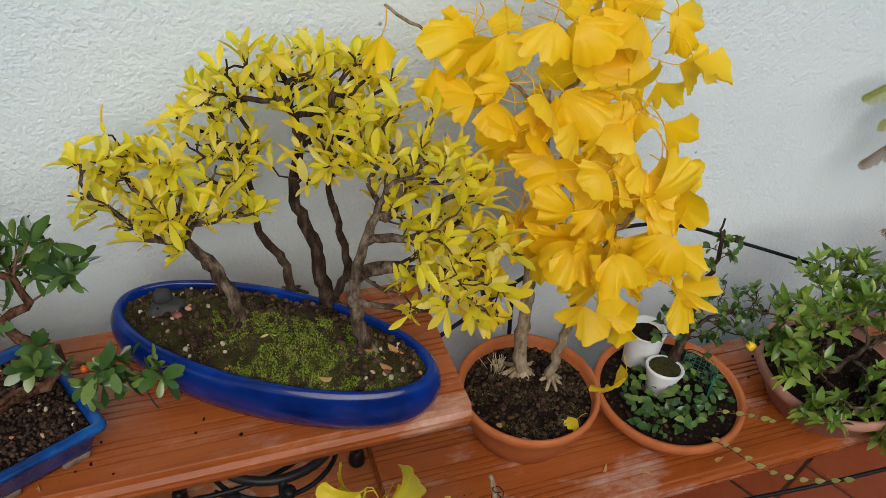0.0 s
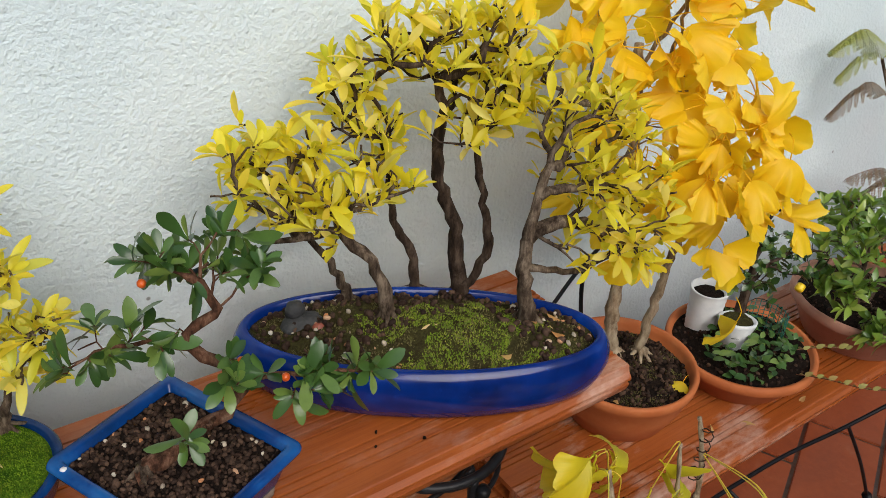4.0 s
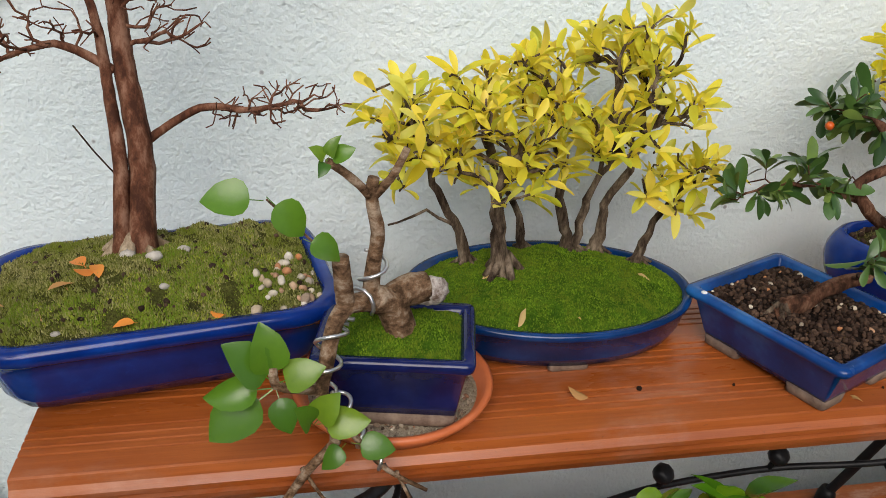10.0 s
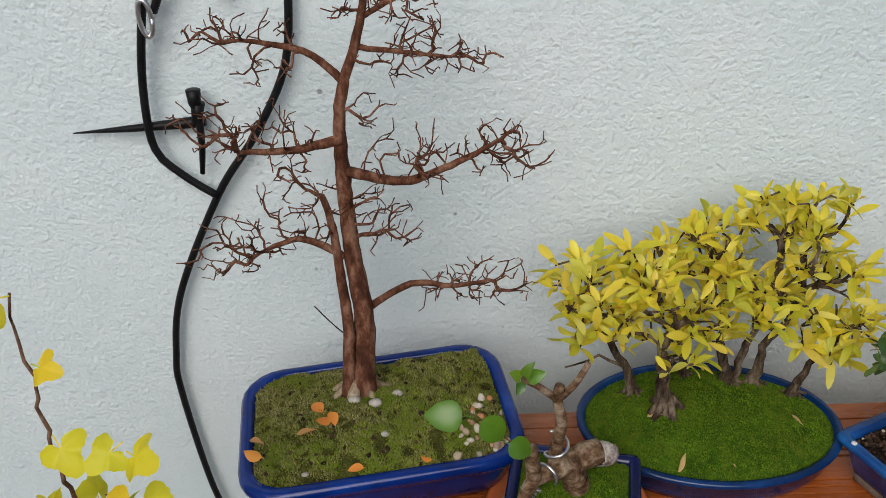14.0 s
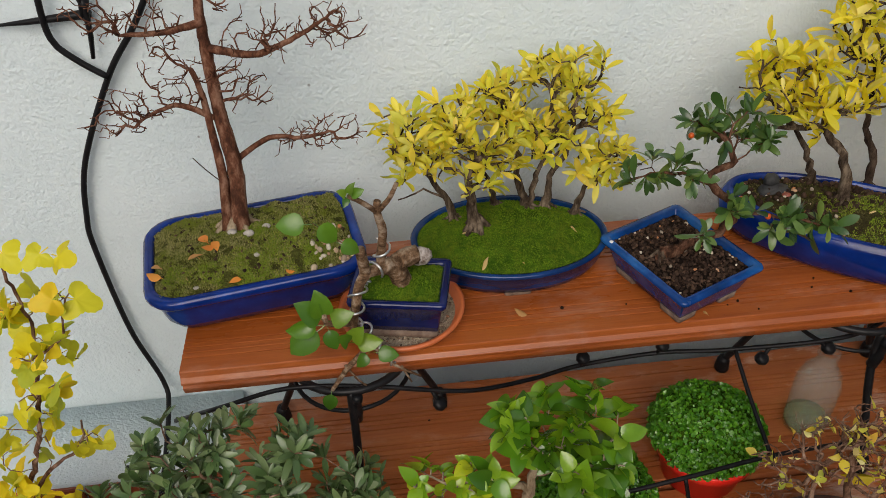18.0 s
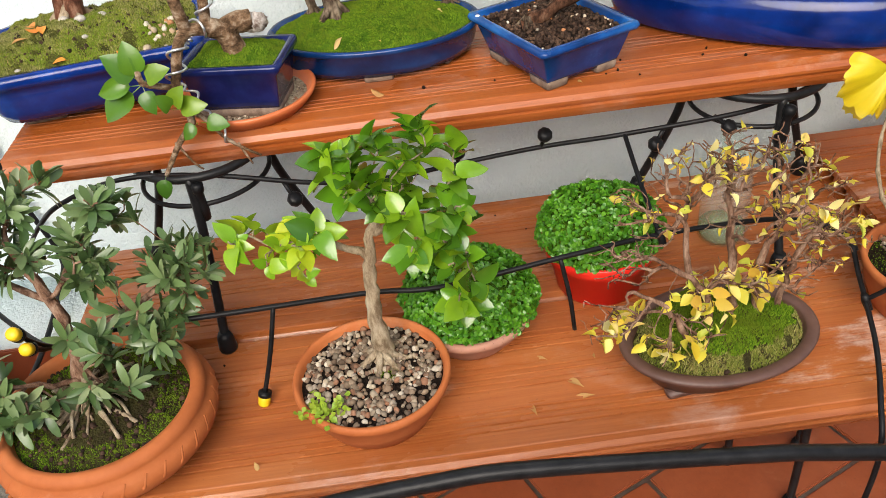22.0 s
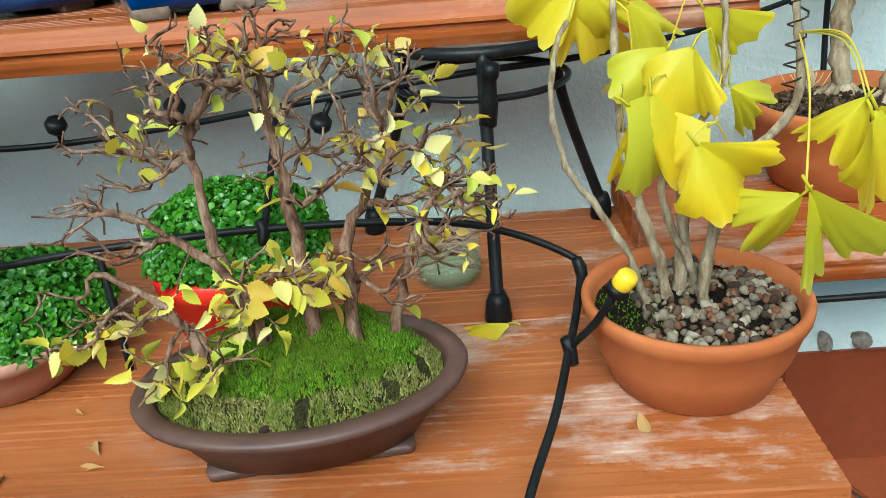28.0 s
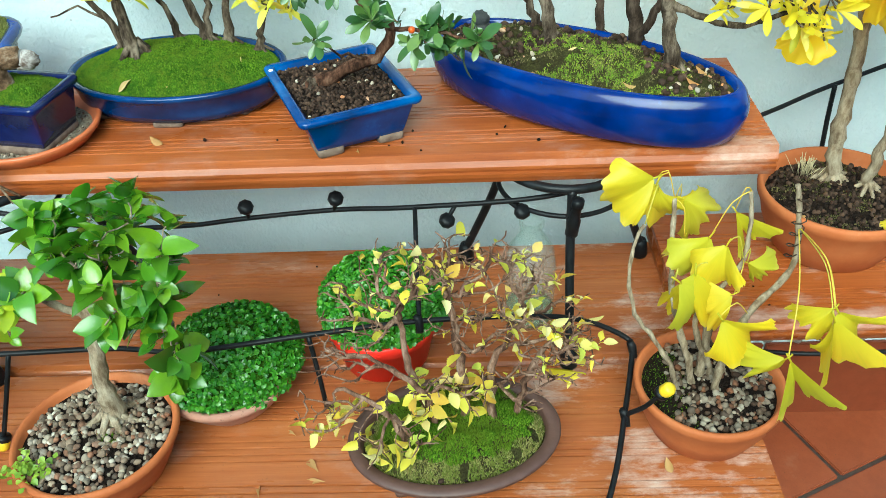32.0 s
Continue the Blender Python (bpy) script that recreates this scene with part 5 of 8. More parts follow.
AZ_AT = (0.985, 0.665, RIGHT)
az_pot = round_pot("flower_pot", AZ_AT, [(0.085, 0.0), (0.09, 0.003), (0.115, 0.055), (0.122, 0.06), (0.126, 0.066), (0.125, 0.08), (0.121, 0.082), (0.116, 0.078), (0.112, 0.065), (0.06, 0.06)], POT_PALE, "wide clay bowl of leafy green azalea", "terracotta pots")
az_ground = Ground("ellipse", 0.112, 0.112, (AZ_AT[0], AZ_AT[1], RIGHT + 0.066), 0, 0.01, 0.003, 37)
part("soil", az_ground.bag(), SOIL, az_pot)
part("grit", az_ground.stones(300, 0.0015, 0.004, 38), GRAIN, az_pot, kind="stuff")

FN_AT = (1.45, 0.78, RIGHT)
fern_pot = round_pot("flower_pot", FN_AT, [(0.055, 0.0), (0.06, 0.003), (0.075, 0.08), (0.08, 0.083), (0.081, 0.1), (0.077, 0.102), (0.073, 0.095), (0.07, 0.08), (0.03, 0.075)], POT, "terracotta pot of a feathery-leaved seedling", "terracotta pots")
part("soil", Ground("ellipse", 0.073, 0.073, (FN_AT[0], FN_AT[1], RIGHT + 0.09), 0, 0.004, 0.002, 39).bag(32, 8), SOIL, fern_pot)

# white cup with ribs, and the little white pot
cup = thing("cup", (0.675, 0.775, RIGHT + 0.045), "ribbed white plastic cup standing in the shallow pot", "cup")
rib = [(0.024 + 0.006 * t / 20, 0.09 * t / 20) for t in range(21)]
part("body", Bag().add(*placed(loft("ellipse", 0, 0, [(0.02, 0), (0.024, 0.001)] + [(r + (0.0012 if i % 2 else 0), z) for i, (r, z) in enumerate(rib)] + [(0.032, 0.092), (0.031, 0.094), (0.028, 0.093), (0.026, 0.08), (0.01, 0.078)], n=32), (0.675, 0.775, RIGHT + 0.045))), WHITE, cup)
part("soil", Bag().add(*placed(ball((0, 0, 0), 0.026, (1, 1, 0.25), 14, 6, 0.1, random.Random(2)), (0.675, 0.775, RIGHT + 0.127))), SOIL, cup)
WP_AT = (0.672, 0.705, RIGHT + 0.05)
wpot = thing("small_pot", WP_AT, "small white pot of brown moss set among leaves", "flower pot")
part("body", Bag().add(*placed(loft("ellipse", 0, 0, [(0.016, 0), (0.019, 0.002), (0.025, 0.045), (0.03, 0.058), (0.031, 0.063), (0.0285, 0.065), (0.025, 0.06), (0.01, 0.055)], n=32), WP_AT, 0, (-8, 6))), WHITE, wpot)
part("moss", Bag().add(*ball((WP_AT[0] + 0.006, WP_AT[1] + 0.008, WP_AT[2] + 0.058), 0.026, (1, 1, 0.35), 16, 8, 0.12, random.Random(4))), MOSS_DARK, wpot, "brown moss")

# pot on the block
CU_AT = (-1.285, 0.542, 0.25)
cur_pot = round_pot("flower_pot", CU_AT, [(0.072, 0.0), (0.077, 0.004), (0.092, 0.12), (0.1, 0.165), (0.105, 0.17), (0.107, 0.188), (0.104, 0.193), (0.099, 0.191), (0.096, 0.18), (0.092, 0.15), (0.05, 0.145)], POT, "tall terracotta pot of a yellowing currant on concrete", "terracotta pots")
cu_ground = Ground("ellipse", 0.096, 0.096, (CU_AT[0], CU_AT[1], 0.25 + 0.17), 0, 0.006, 0.002, 41)
part("soil", cu_ground.bag(), SOIL, cur_pot)
part("gravel", cu_ground.stones(520, 0.0035, 0.0085, 42), GRAVEL, cur_pot, "coarse brown gravel", kind="stuff")

# ---- plants ----
def tree(name, at, limbs, pads, tips, seed, bark, label, category="bonsai tree", group="", **kw):
    rng = random.Random(seed)
    t = thing(name, at, label, category, group)
    bag, ends = grow(limbs, pads, tips, rng, **kw)
    part("trunk", bag, bark, t)
    return t, ends, rng


def P(x, y, z, rx, rz, ry=0.045, w=1.0):
    return ((x, y, z), rx, ry, rz, w)


YEL = variants("leaf", [blade(0.03, 0.009, 0.45, 0.12), blade(0.034, 0.0096, 0.35, 0.35), blade(0.024, 0.0086, 0.6, -0.15), blade(0.037, 0.0098, 0.4, 0.2, "strap"), blade(0.031, 0.0095, 0.6, 0.5, twist=0.6), blade(0.027, 0.009, 0.5, 0.1, twist=-0.8)], L_YELLOW)
CRM = variants("leaf", [blade(0.03, 0.0092, 0.45, 0.15), blade(0.035, 0.0105, 0.35, 0.35), blade(0.025, 0.009, 0.6, 0.0), blade(0.036, 0.0102, 0.4, 0.45, "strap"), blade(0.031, 0.01, 0.5, 0.25, twist=0.8)], L_CREAM)

OVAL = [
    ([(0.043, 0.768, 0.745), (0.04, 0.768, 0.78), (0.028, 0.77, 0.83), (-0.006, 0.79, 0.88), (-0.036, 0.805, 0.872), (-0.066, 0.82, 0.87)], 0.0085, 0.003,
     [P(-0.044, 0.83, 0.927, 0.064, 0.046, w=3.4), P(-0.082, 0.83, 0.965, 0.03, 0.035, w=1.1), P(0.05, 0.795, 0.92, 0.05, 0.026, 0.03, w=1.7), P(-0.03, 0.79, 0.9, 0.047, 0.024, 0.03, w=1.4)], 60),
    ([(0.029, 0.84, 0.745), (0.027, 0.84, 0.765), (0.003, 0.84, 0.821), (-0.025, 0.84, 0.86)], 0.006, 0.003, [P(-0.03, 0.85, 0.94, 0.05, 0.03, 0.03)], 14),
    ([(0.116, 0.82, 0.735), (0.112, 0.82, 0.77), (0.107, 0.82, 0.803), (0.078, 0.82, 0.863), (0.075, 0.825, 0.93)], 0.0062, 0.003, [P(0.05, 0.84, 0.965, 0.037, 0.028, w=1.4), P(0.042, 0.85, 1.007, 0.032, 0.03, w=1.1)], 26),
    ([(0.157, 0.785, 0.735), (0.152, 0.785, 0.78), (0.143, 0.785, 0.846), (0.121, 0.8, 0.925), (0.135, 0.81, 0.986), (0.125, 0.82, 1.03)], 0.0098, 0.004,
     [P(0.091, 0.835, 1.046, 0.05, 0.037, w=2), P(0.17, 0.825, 1.056, 0.068, 0.035, w=2.8), P(0.193, 0.8, 0.992, 0.045, 0.036, w=1.3), P(0.211, 0.8, 1.04, 0.032, 0.032, w=1)], 72),
    ([(0.155, 0.775, 0.74), (0.157, 0.775, 0.764), (0.18, 0.765, 0.821), (0.162, 0.775, 0.919), (0.164, 0.78, 0.972)], 0.0065, 0.003, [P(0.19, 0.77, 1.0, 0.05, 0.03, 0.03, w=1.3), P(0.13, 0.78, 0.965, 0.035, 0.02, 0.03, w=0.6)], 22),
    ([(0.182, 0.687, 0.735), (0.182, 0.687, 0.76), (0.166, 0.687, 0.84), (0.176, 0.69, 0.9), (0.2, 0.7, 0.96)], 0.0098, 0.004,
     [P(0.234, 0.72, 1.019, 0.06, 0.048, w=2.6), P(0.262, 0.7, 0.962, 0.068, 0.05, w=2.8), P(0.305, 0.665, 0.899, 0.052, 0.045, w=1.8), P(0.249, 0.68, 0.92, 0.038, 0.03, w=1), P(0.249, 0.655, 0.863, 0.045, 0.025, 0.03, w=1), P(0.325, 0.655, 0.84, 0.034, 0.027, 0.03, w=0.8)], 92),
]
for i, (line, r0, r1, pads, n) in enumerate(OVAL):
    pads = [(c, ra * 1.15, rb * 1.1, rc * 1.2, w) for c, ra, rb, rc, w in pads]
    limbs = [(line, r0, r1)]
    if i == 5:
        limbs.append(([(0.17, 0.687, 0.838), (0.226, 0.68, 0.816), (0.28, 0.672, 0.82), (0.318, 0.662, 0.848)], 0.0048, 0.0025))
    t, ends, rng = tree("bonsai_tree", line[0], limbs, pads, round(n * 1.5), 100 + i, BARK_DARK if i in (2, 3, 4) else BARK, "bonsai tree of a forest group, yellow autumn leaves on twisted branches", "bonsai tree", "forest trees in the long oval pot", low=0.12, r_tip=0.0011, power=2.15, spurs=0.3)
    leafage(t, YEL, tip_leaves(ends, rng, (3, 6), (0.5, 1.2), 0.85, 0.7), most=90)
    part("root_flare", flare((line[0][0], line[0][1], ov_ground.height(line[0][0], line[0][1]) - 0.002), r0, rng, 6, 0.014, 0.005), BARK, t)

ROUND = [
    ([(-0.508, 0.8, 0.735), (-0.508, 0.8, 0.755), (-0.516, 0.8, 0.802), (-0.518, 0.805, 0.835), (-0.5, 0.808, 0.87)], 0.0118, 0.004, [P(-0.52, 0.81, 0.885, 0.043, 0.035, w=2), P(-0.465, 0.81, 0.875, 0.038, 0.027, w=1.5), P(-0.511, 0.8, 0.845, 0.032, 0.019, w=0.9)], 38),
    ([(-0.539, 0.835, 0.73), (-0.54, 0.835, 0.752), (-0.55, 0.835, 0.782), (-0.566, 0.83, 0.817), (-0.595, 0.83, 0.878)], 0.0058, 0.002, [P(-0.609, 0.83, 0.906, 0.032, 0.029, w=1.3), P(-0.582, 0.82, 0.864, 0.043, 0.027, w=1.4)], 28),
    ([(-0.47, 0.865, 0.73), (-0.472, 0.865, 0.75), (-0.477, 0.865, 0.78), (-0.505, 0.862, 0.83)], 0.0052, 0.002, [P(-0.535, 0.845, 0.915, 0.04, 0.03)], 20),
    ([(-0.424, 0.845, 0.735), (-0.426, 0.845, 0.755), (-0.441, 0.845, 0.798), (-0.44, 0.845, 0.842), (-0.46, 0.85, 0.885)], 0.0065, 0.003, [P(-0.464, 0.86, 0.928, 0.039, 0.034)], 24),
    ([(-0.421, 0.842, 0.735), (-0.419, 0.842, 0.755), (-0.411, 0.842, 0.808), (-0.39, 0.845, 0.85)], 0.0052, 0.0025, [P(-0.395, 0.86, 0.948, 0.034, 0.034, w=1.4), P(-0.42, 0.83, 0.895, 0.036, 0.028)], 26),
    ([(-0.394, 0.845, 0.735), (-0.394, 0.845, 0.755), (-0.389, 0.845, 0.8), (-0.369, 0.845, 0.837), (-0.355, 0.845, 0.88)], 0.006, 0.0025, [P(-0.347, 0.86, 0.958, 0.041, 0.036, w=1.5), P(-0.351, 0.84, 0.905, 0.046, 0.032, w=1.5), P(-0.399, 0.82, 0.885, 0.039, 0.028)], 44),
    ([(-0.349, 0.832, 0.73), (-0.348, 0.832, 0.748), (-0.337, 0.832, 0.781), (-0.312, 0.832, 0.82)], 0.0052, 0.002, [P(-0.322, 0.83, 0.82, 0.03, 0.03, 0.03), P(-0.3, 0.82, 0.845, 0.024, 0.018, 0.02, w=0.5)], 18),
]
for i, (line, r0, r1, pads, n) in enumerate(ROUND):
    pads = [(c, ra * 1.1, rb * 1.1, rc * 1.2, w) for c, ra, rb, rc, w in pads]
    limbs = [(line, r0, r1)]
    if i == 1:
        limbs.append(([(-0.55, 0.832, 0.785), (-0.583, 0.828, 0.805), (-0.621, 0.825, 0.793)], 0.0022, 0.001))
    t, ends, rng = tree("bonsai_tree", line[0], limbs, pads, round(n * 1.45), 200 + i, BARK, "bonsai tree of a forest group, pale yellow leaves on slim trunk", "bonsai tree", "forest trees in the mossy tray", low=0.06, r_tip=0.0011, power=2.15, spurs=0.3)
    leafage(t, CRM, tip_leaves(ends, rng, (3, 6), (0.5, 1.1), 0.8, 0.75), most=80)
    b = line[0]
    part("root_flare", flare((b[0], b[1], rd_ground.height(b[0], b[1])), r0, rng, 6, 0.012, 0.004), BARK, t)

# firethorn with dark leaves
DRK = variants("leaf", [blade(0.029, 0.0105, 0.25, 0.15), blade(0.034, 0.0125, 0.2, 0.3), blade(0.024, 0.0095, 0.35, 0.05), blade(0.028, 0.0105, 0.3, 0.4, "strap"), blade(0.026, 0.01, 0.5, 0.1, twist=0.5)], L_DARK)
pyr, ends, rng = tree("bonsai_tree", (-0.24, 0.702, 0.74), [
    ([(-0.262, 0.702, 0.738), (-0.249, 0.702, 0.748), (-0.215, 0.702, 0.762), (-0.167, 0.702, 0.784), (-0.159, 0.705, 0.821), (-0.19, 0.71, 0.846), (-0.197, 0.72, 0.866), (-0.167, 0.715, 0.889), (-0.185, 0.725, 0.92)], 0.0092, 0.004),
    ([(-0.19, 0.712, 0.85), (-0.228, 0.735, 0.862), (-0.268, 0.755, 0.853)], 0.0035, 0.0015),
    ([(-0.16, 0.704, 0.812), (-0.13, 0.68, 0.822), (-0.09, 0.66, 0.822), (-0.055, 0.648, 0.815)], 0.003, 0.0015),
    ([(-0.185, 0.702, 0.777), (-0.21, 0.665, 0.8), (-0.228, 0.638, 0.828)], 0.0022, 0.0012)],
    [P(-0.274, 0.76, 0.85, 0.032, 0.021, 0.03, 1.2), P(-0.228, 0.74, 0.866, 0.028, 0.018, 0.03), P(-0.214, 0.75, 0.928, 0.028, 0.02, 0.03), P(-0.176, 0.74, 0.923, 0.034, 0.027, 0.035, 1.5), P(-0.132, 0.73, 0.918, 0.034, 0.025, 0.03, 1.3), P(-0.144, 0.73, 0.945, 0.022, 0.013, 0.025, 0.6), P(-0.164, 0.68, 0.842, 0.038, 0.013, 0.025, 0.8), P(-0.11, 0.66, 0.822, 0.04, 0.018, 0.025, 1.3), P(-0.055, 0.646, 0.81, 0.023, 0.02, 0.02, 1), P(-0.23, 0.637, 0.832, 0.012, 0.01, 0.012, 0.35)],
    52, 300, BARK_BROWN, "leaning firethorn bonsai with dark green leaves and orange berries", low=0.03)
leafage(pyr, DRK, tip_leaves(ends, rng, (6, 9), (0.65, 1.15), 0.25, 1.1), most=300)
part("root_flare", flare((-0.256, 0.702, 0.741), 0.008, rng, 6, 0.014, 0.004), BARK, pyr)
for k, c in enumerate(((-0.128, 0.668, 0.825), (-0.1, 0.655, 0.818), (-0.222, 0.745, 0.915), (-0.16, 0.69, 0.842))):
    part("berry", Bag().add(*ball(c, 0.0042, nu=12, nv=8)), BERRY, pyr, "small orange berry")

# bare tree
bare, ends, rng = tree("bonsai_tree", (-0.855, 0.803, 0.77), [
    ([(-0.853, 0.8, 0.77), (-0.853, 0.8, 0.8), (-0.847, 0.82, 0.873), (-0.854, 0.84, 0.954), (-0.856, 0.85, 1.036), (-0.852, 0.855, 1.114), (-0.832, 0.86, 1.173), (-0.82, 0.865, 1.217), (-0.828, 0.865, 1.251)], 0.0135, 0.003),
    ([(-0.874, 0.795, 0.77), (-0.87, 0.797, 0.8), (-0.864, 0.812, 0.87), (-0.869, 0.832, 0.94), (-0.873, 0.842, 0.99), (-0.88, 0.845, 1.02)], 0.0085, 0.0035),
    ([(-0.855, 0.85, 1.046), (-0.82, 0.842, 1.04), (-0.786, 0.838, 1.038), (-0.737, 0.835, 1.058), (-0.7, 0.83, 1.08)], 0.0062, 0.002),
    ([(-0.855, 0.85, 1.08), (-0.901, 0.84, 1.076), (-0.952, 0.83, 1.08)], 0.006, 0.002),
    ([(-0.838, 0.83, 0.889), (-0.793, 0.83, 0.916), (-0.75, 0.825, 0.915), (-0.71, 0.82, 0.924)], 0.0045, 0.0016),
    ([(-0.864, 0.84, 0.95), (-0.909, 0.84, 0.972), (-0.955, 0.83, 0.96)], 0.0045, 0.0016),
    ([(-0.845, 0.86, 1.136), (-0.881, 0.86, 1.169), (-0.942, 0.86, 1.183)], 0.005, 0.0016),
    ([(-0.82, 0.864, 1.2), (-0.79, 0.862, 1.215), (-0.75, 0.86, 1.222)], 0.003, 0.0012),
    ([(-0.833, 0.86, 1.172), (-0.79, 0.86, 1.165), (-0.74, 0.86, 1.158)], 0.003, 0.0012)],
    [P(-0.837, 0.865, 1.262, 0.04, 0.015, 0.04, 0.9), P(-0.798, 0.865, 1.208, 0.071, 0.008, 0.05, 1.3), P(-0.944, 0.86, 1.189, 0.062, 0.015, 0.05, 1.4), P(-0.923, 0.855, 1.156, 0.035, 0.008, 0.05, 0.6), P(-0.757, 0.86, 1.158, 0.072, 0.013, 0.05, 1.6), P(-0.763, 0.865, 1.181, 0.038, 0.009, 0.05, 0.6), P(-0.957, 0.84, 1.112, 0.07, 0.014, 0.05, 1.3), P(-0.936, 0.83, 1.092, 0.077, 0.008, 0.05, 1.6), P(-0.908, 0.84, 1.061, 0.024, 0.014, 0.05, 0.6), P(-0.82, 0.86, 1.11, 0.027, 0.011, 0.05, 0.4), P(-0.686, 0.83, 1.077, 0.049, 0.021, 0.05, 2), P(-0.77, 0.835, 1.057, 0.069, 0.01, 0.05, 1.2), P(-0.788, 0.845, 1.078, 0.038, 0.013, 0.05, 0.6), P(-0.806, 0.84, 0.985, 0.044, 0.02, 0.05, 1), P(-0.825, 0.845, 1.006, 0.028, 0.016, 0.05, 0.6), P(-0.941, 0.83, 0.987, 0.078, 0.018, 0.05, 1.8), P(-0.89, 0.84, 1.025, 0.056, 0.014, 0.05, 1), P(-0.975, 0.825, 0.965, 0.062, 0.014, 0.05, 1.4), P(-0.705, 0.82, 0.926, 0.055, 0.012, 0.045, 1.6), P(-0.745, 0.822, 0.914, 0.045, 0.009, 0.045, 0.8)],
    760, 400, BARK_RED, "tall leafless bonsai with red-brown bark and bare spreading twigs", low=0.1, step=0.008, r_tip=0.00062, power=2.4, wobble=0.22, balance=0.3, spurs=0.3, jit=0.17, rugged=0.3)
part("root_flare", flare((-0.86, 0.803, big_ground.height(-0.86, 0.803) - 0.004), 0.0135, rng, 9, 0.03, 0.008), BARK_PALE, bare, "pale surface roots")
stub = part("dead_twig", cord([(-0.872, 0.82, 0.86), (-0.884, 0.81, 0.885), (-0.895, 0.8, 0.912)], 0.0008, 6), BARK_DARK, bare)

# golden ginkgo
FAN = variants("leaf", [fan(0.05, 58, 0.3, 0.2, 0.042, 1), fan(0.046, 66, 0.12, 0.4, 0.042, 2, 0.35), fan(0.053, 52, 0.42, 0.1, 0.042, 3), fan(0.048, 60, 0.2, 0.55, 0.042, 4, 0.1), fan(0.046, 70, 0.3, -0.15, 0.042, 5, 0.45), fan(0.05, 55, 0.15, 0.35, 0.042, 6, 0.6), fan(0.045, 44, 0.5, 0.3, 0.042, 7, -0.5), fan(0.049, 62, 0.25, 0.7, 0.042, 8, 0.2)], L_GINKGO)
gk1_pads = [P(0.48, 0.8, 1.113, 0.06, 0.027, w=1.1), P(0.379, 0.8, 1.065, 0.065, 0.036, w=1.5), P(0.545, 0.78, 1.055, 0.045, 0.042, w=1.2), P(0.366, 0.78, 0.995, 0.055, 0.05, w=1.5), P(0.54, 0.75, 0.991, 0.047, 0.043, w=1.4), P(0.412, 0.745, 0.966, 0.055, 0.055, w=1.6), P(0.536, 0.72, 0.936, 0.056, 0.029, w=1.3), P(0.411, 0.74, 0.873, 0.063, 0.043, w=1.6), P(0.483, 0.705, 0.89, 0.055, 0.043, w=1.6), P(0.55, 0.675, 0.89, 0.036, 0.036, w=1.0), P(0.433, 0.73, 0.801, 0.062, 0.038, w=1.2), P(0.511, 0.685, 0.827, 0.057, 0.037, w=1.6), P(0.482, 0.68, 0.783, 0.06, 0.037, w=1.2), P(0.563, 0.655, 0.76, 0.04, 0.036, w=1.1), P(0.375, 0.74, 0.777, 0.032, 0.03, w=0.7)]
gk1, ends, rng = tree("ginkgo_tree", (0.458, 0.782, 0.515), [
    ([(0.46, 0.782, 0.505), (0.458, 0.782, 0.54), (0.453, 0.79, 0.669), (0.453, 0.81, 0.898), (0.447, 0.825, 1.008)], 0.0115, 0.0062),
    ([(0.502, 0.757, 0.505), (0.5, 0.757, 0.53), (0.513, 0.75, 0.692), (0.533, 0.72, 0.857), (0.57, 0.7, 0.9)], 0.009, 0.003),
    ([(0.444, 0.82, 0.985), (0.348, 0.81, 1.063), (0.28, 0.8, 1.108), (0.228, 0.8, 1.144)], 0.003, 0.0016),
    ([(0.455, 0.82, 0.98), (0.485, 0.81, 1.035), (0.522, 0.8, 1.088), (0.58, 0.8, 1.14)], 0.0032, 0.0016),
    ([(0.456, 0.808, 0.88), (0.478, 0.8, 0.93), (0.48, 0.79, 1.031), (0.473, 0.78, 1.112)], 0.0032, 0.0024)],
    [P(0.48, 0.77, 0.93, 0.06, 0.12, 0.03, 1)], 10, 500, BARK_PALE, "young ginkgo with golden-yellow fan leaves on pale trunks", "ginkgo tree", r_tip=0.001, low=0.2, wobble=0.15)
poses = []
for c, ra, rb, rc, w in gk1_pads:
    for _ in range(round(w * 7)):
        q = Vector([rng.uniform(-1, 1) for _ in range(3)]) * 0.8
        p = Vector(c) + Vector((q.x * ra, q.y * rb, q.z * rc)) + Vector((0, 0.02, 0.05))
        g = rng.uniform(0, TAU)
        d = Vector((0.9 * math.cos(g), 0.6 * math.sin(g) - 0.35, rng.uniform(-1.1, 0.35)))
        poses.append(aim(p, d, Vector((rng.uniform(-0.9, 0.9), -0.8, rng.uniform(-0.1, 1.0))), rng.uniform(0.8, 1.25)))
for p, d, s in (((0.23, 0.8, 1.145), (-0.2, -0.2, -1), 0.75), ((0.28, 0.8, 1.11), (0.1, -0.3, -0.9), 0.9), ((0.33, 0.8, 1.08), (-0.2, -0.3, -0.9), 0.9), ((0.575, 0.8, 1.14), (0.3, -0.2, -0.8), 0.9), ((0.55, 0.8, 1.12), (-0.5, -0.2, -0.8), 0.85), ((0.473, 0.78, 1.11), (-0.6, -0.2, 0.8), 0.7), ((0.535, 0.645, 0.69), (0.05, -0.2, -1), 0.95)):
    poses.append(aim(Vector(p), Vector(d), Vector((0.2, -0.9, 0.3)), s))
leafage(gk1, FAN, poses, most=300)
part("root_flare", flare((0.46, 0.782, 0.524), 0.012, rng, 9, 0.03, 0.005), BARK_PALE, gk1)
part("root_flare", flare((0.502, 0.757, 0.524), 0.009, rng, 8, 0.024, 0.005), BARK_PALE, gk1)

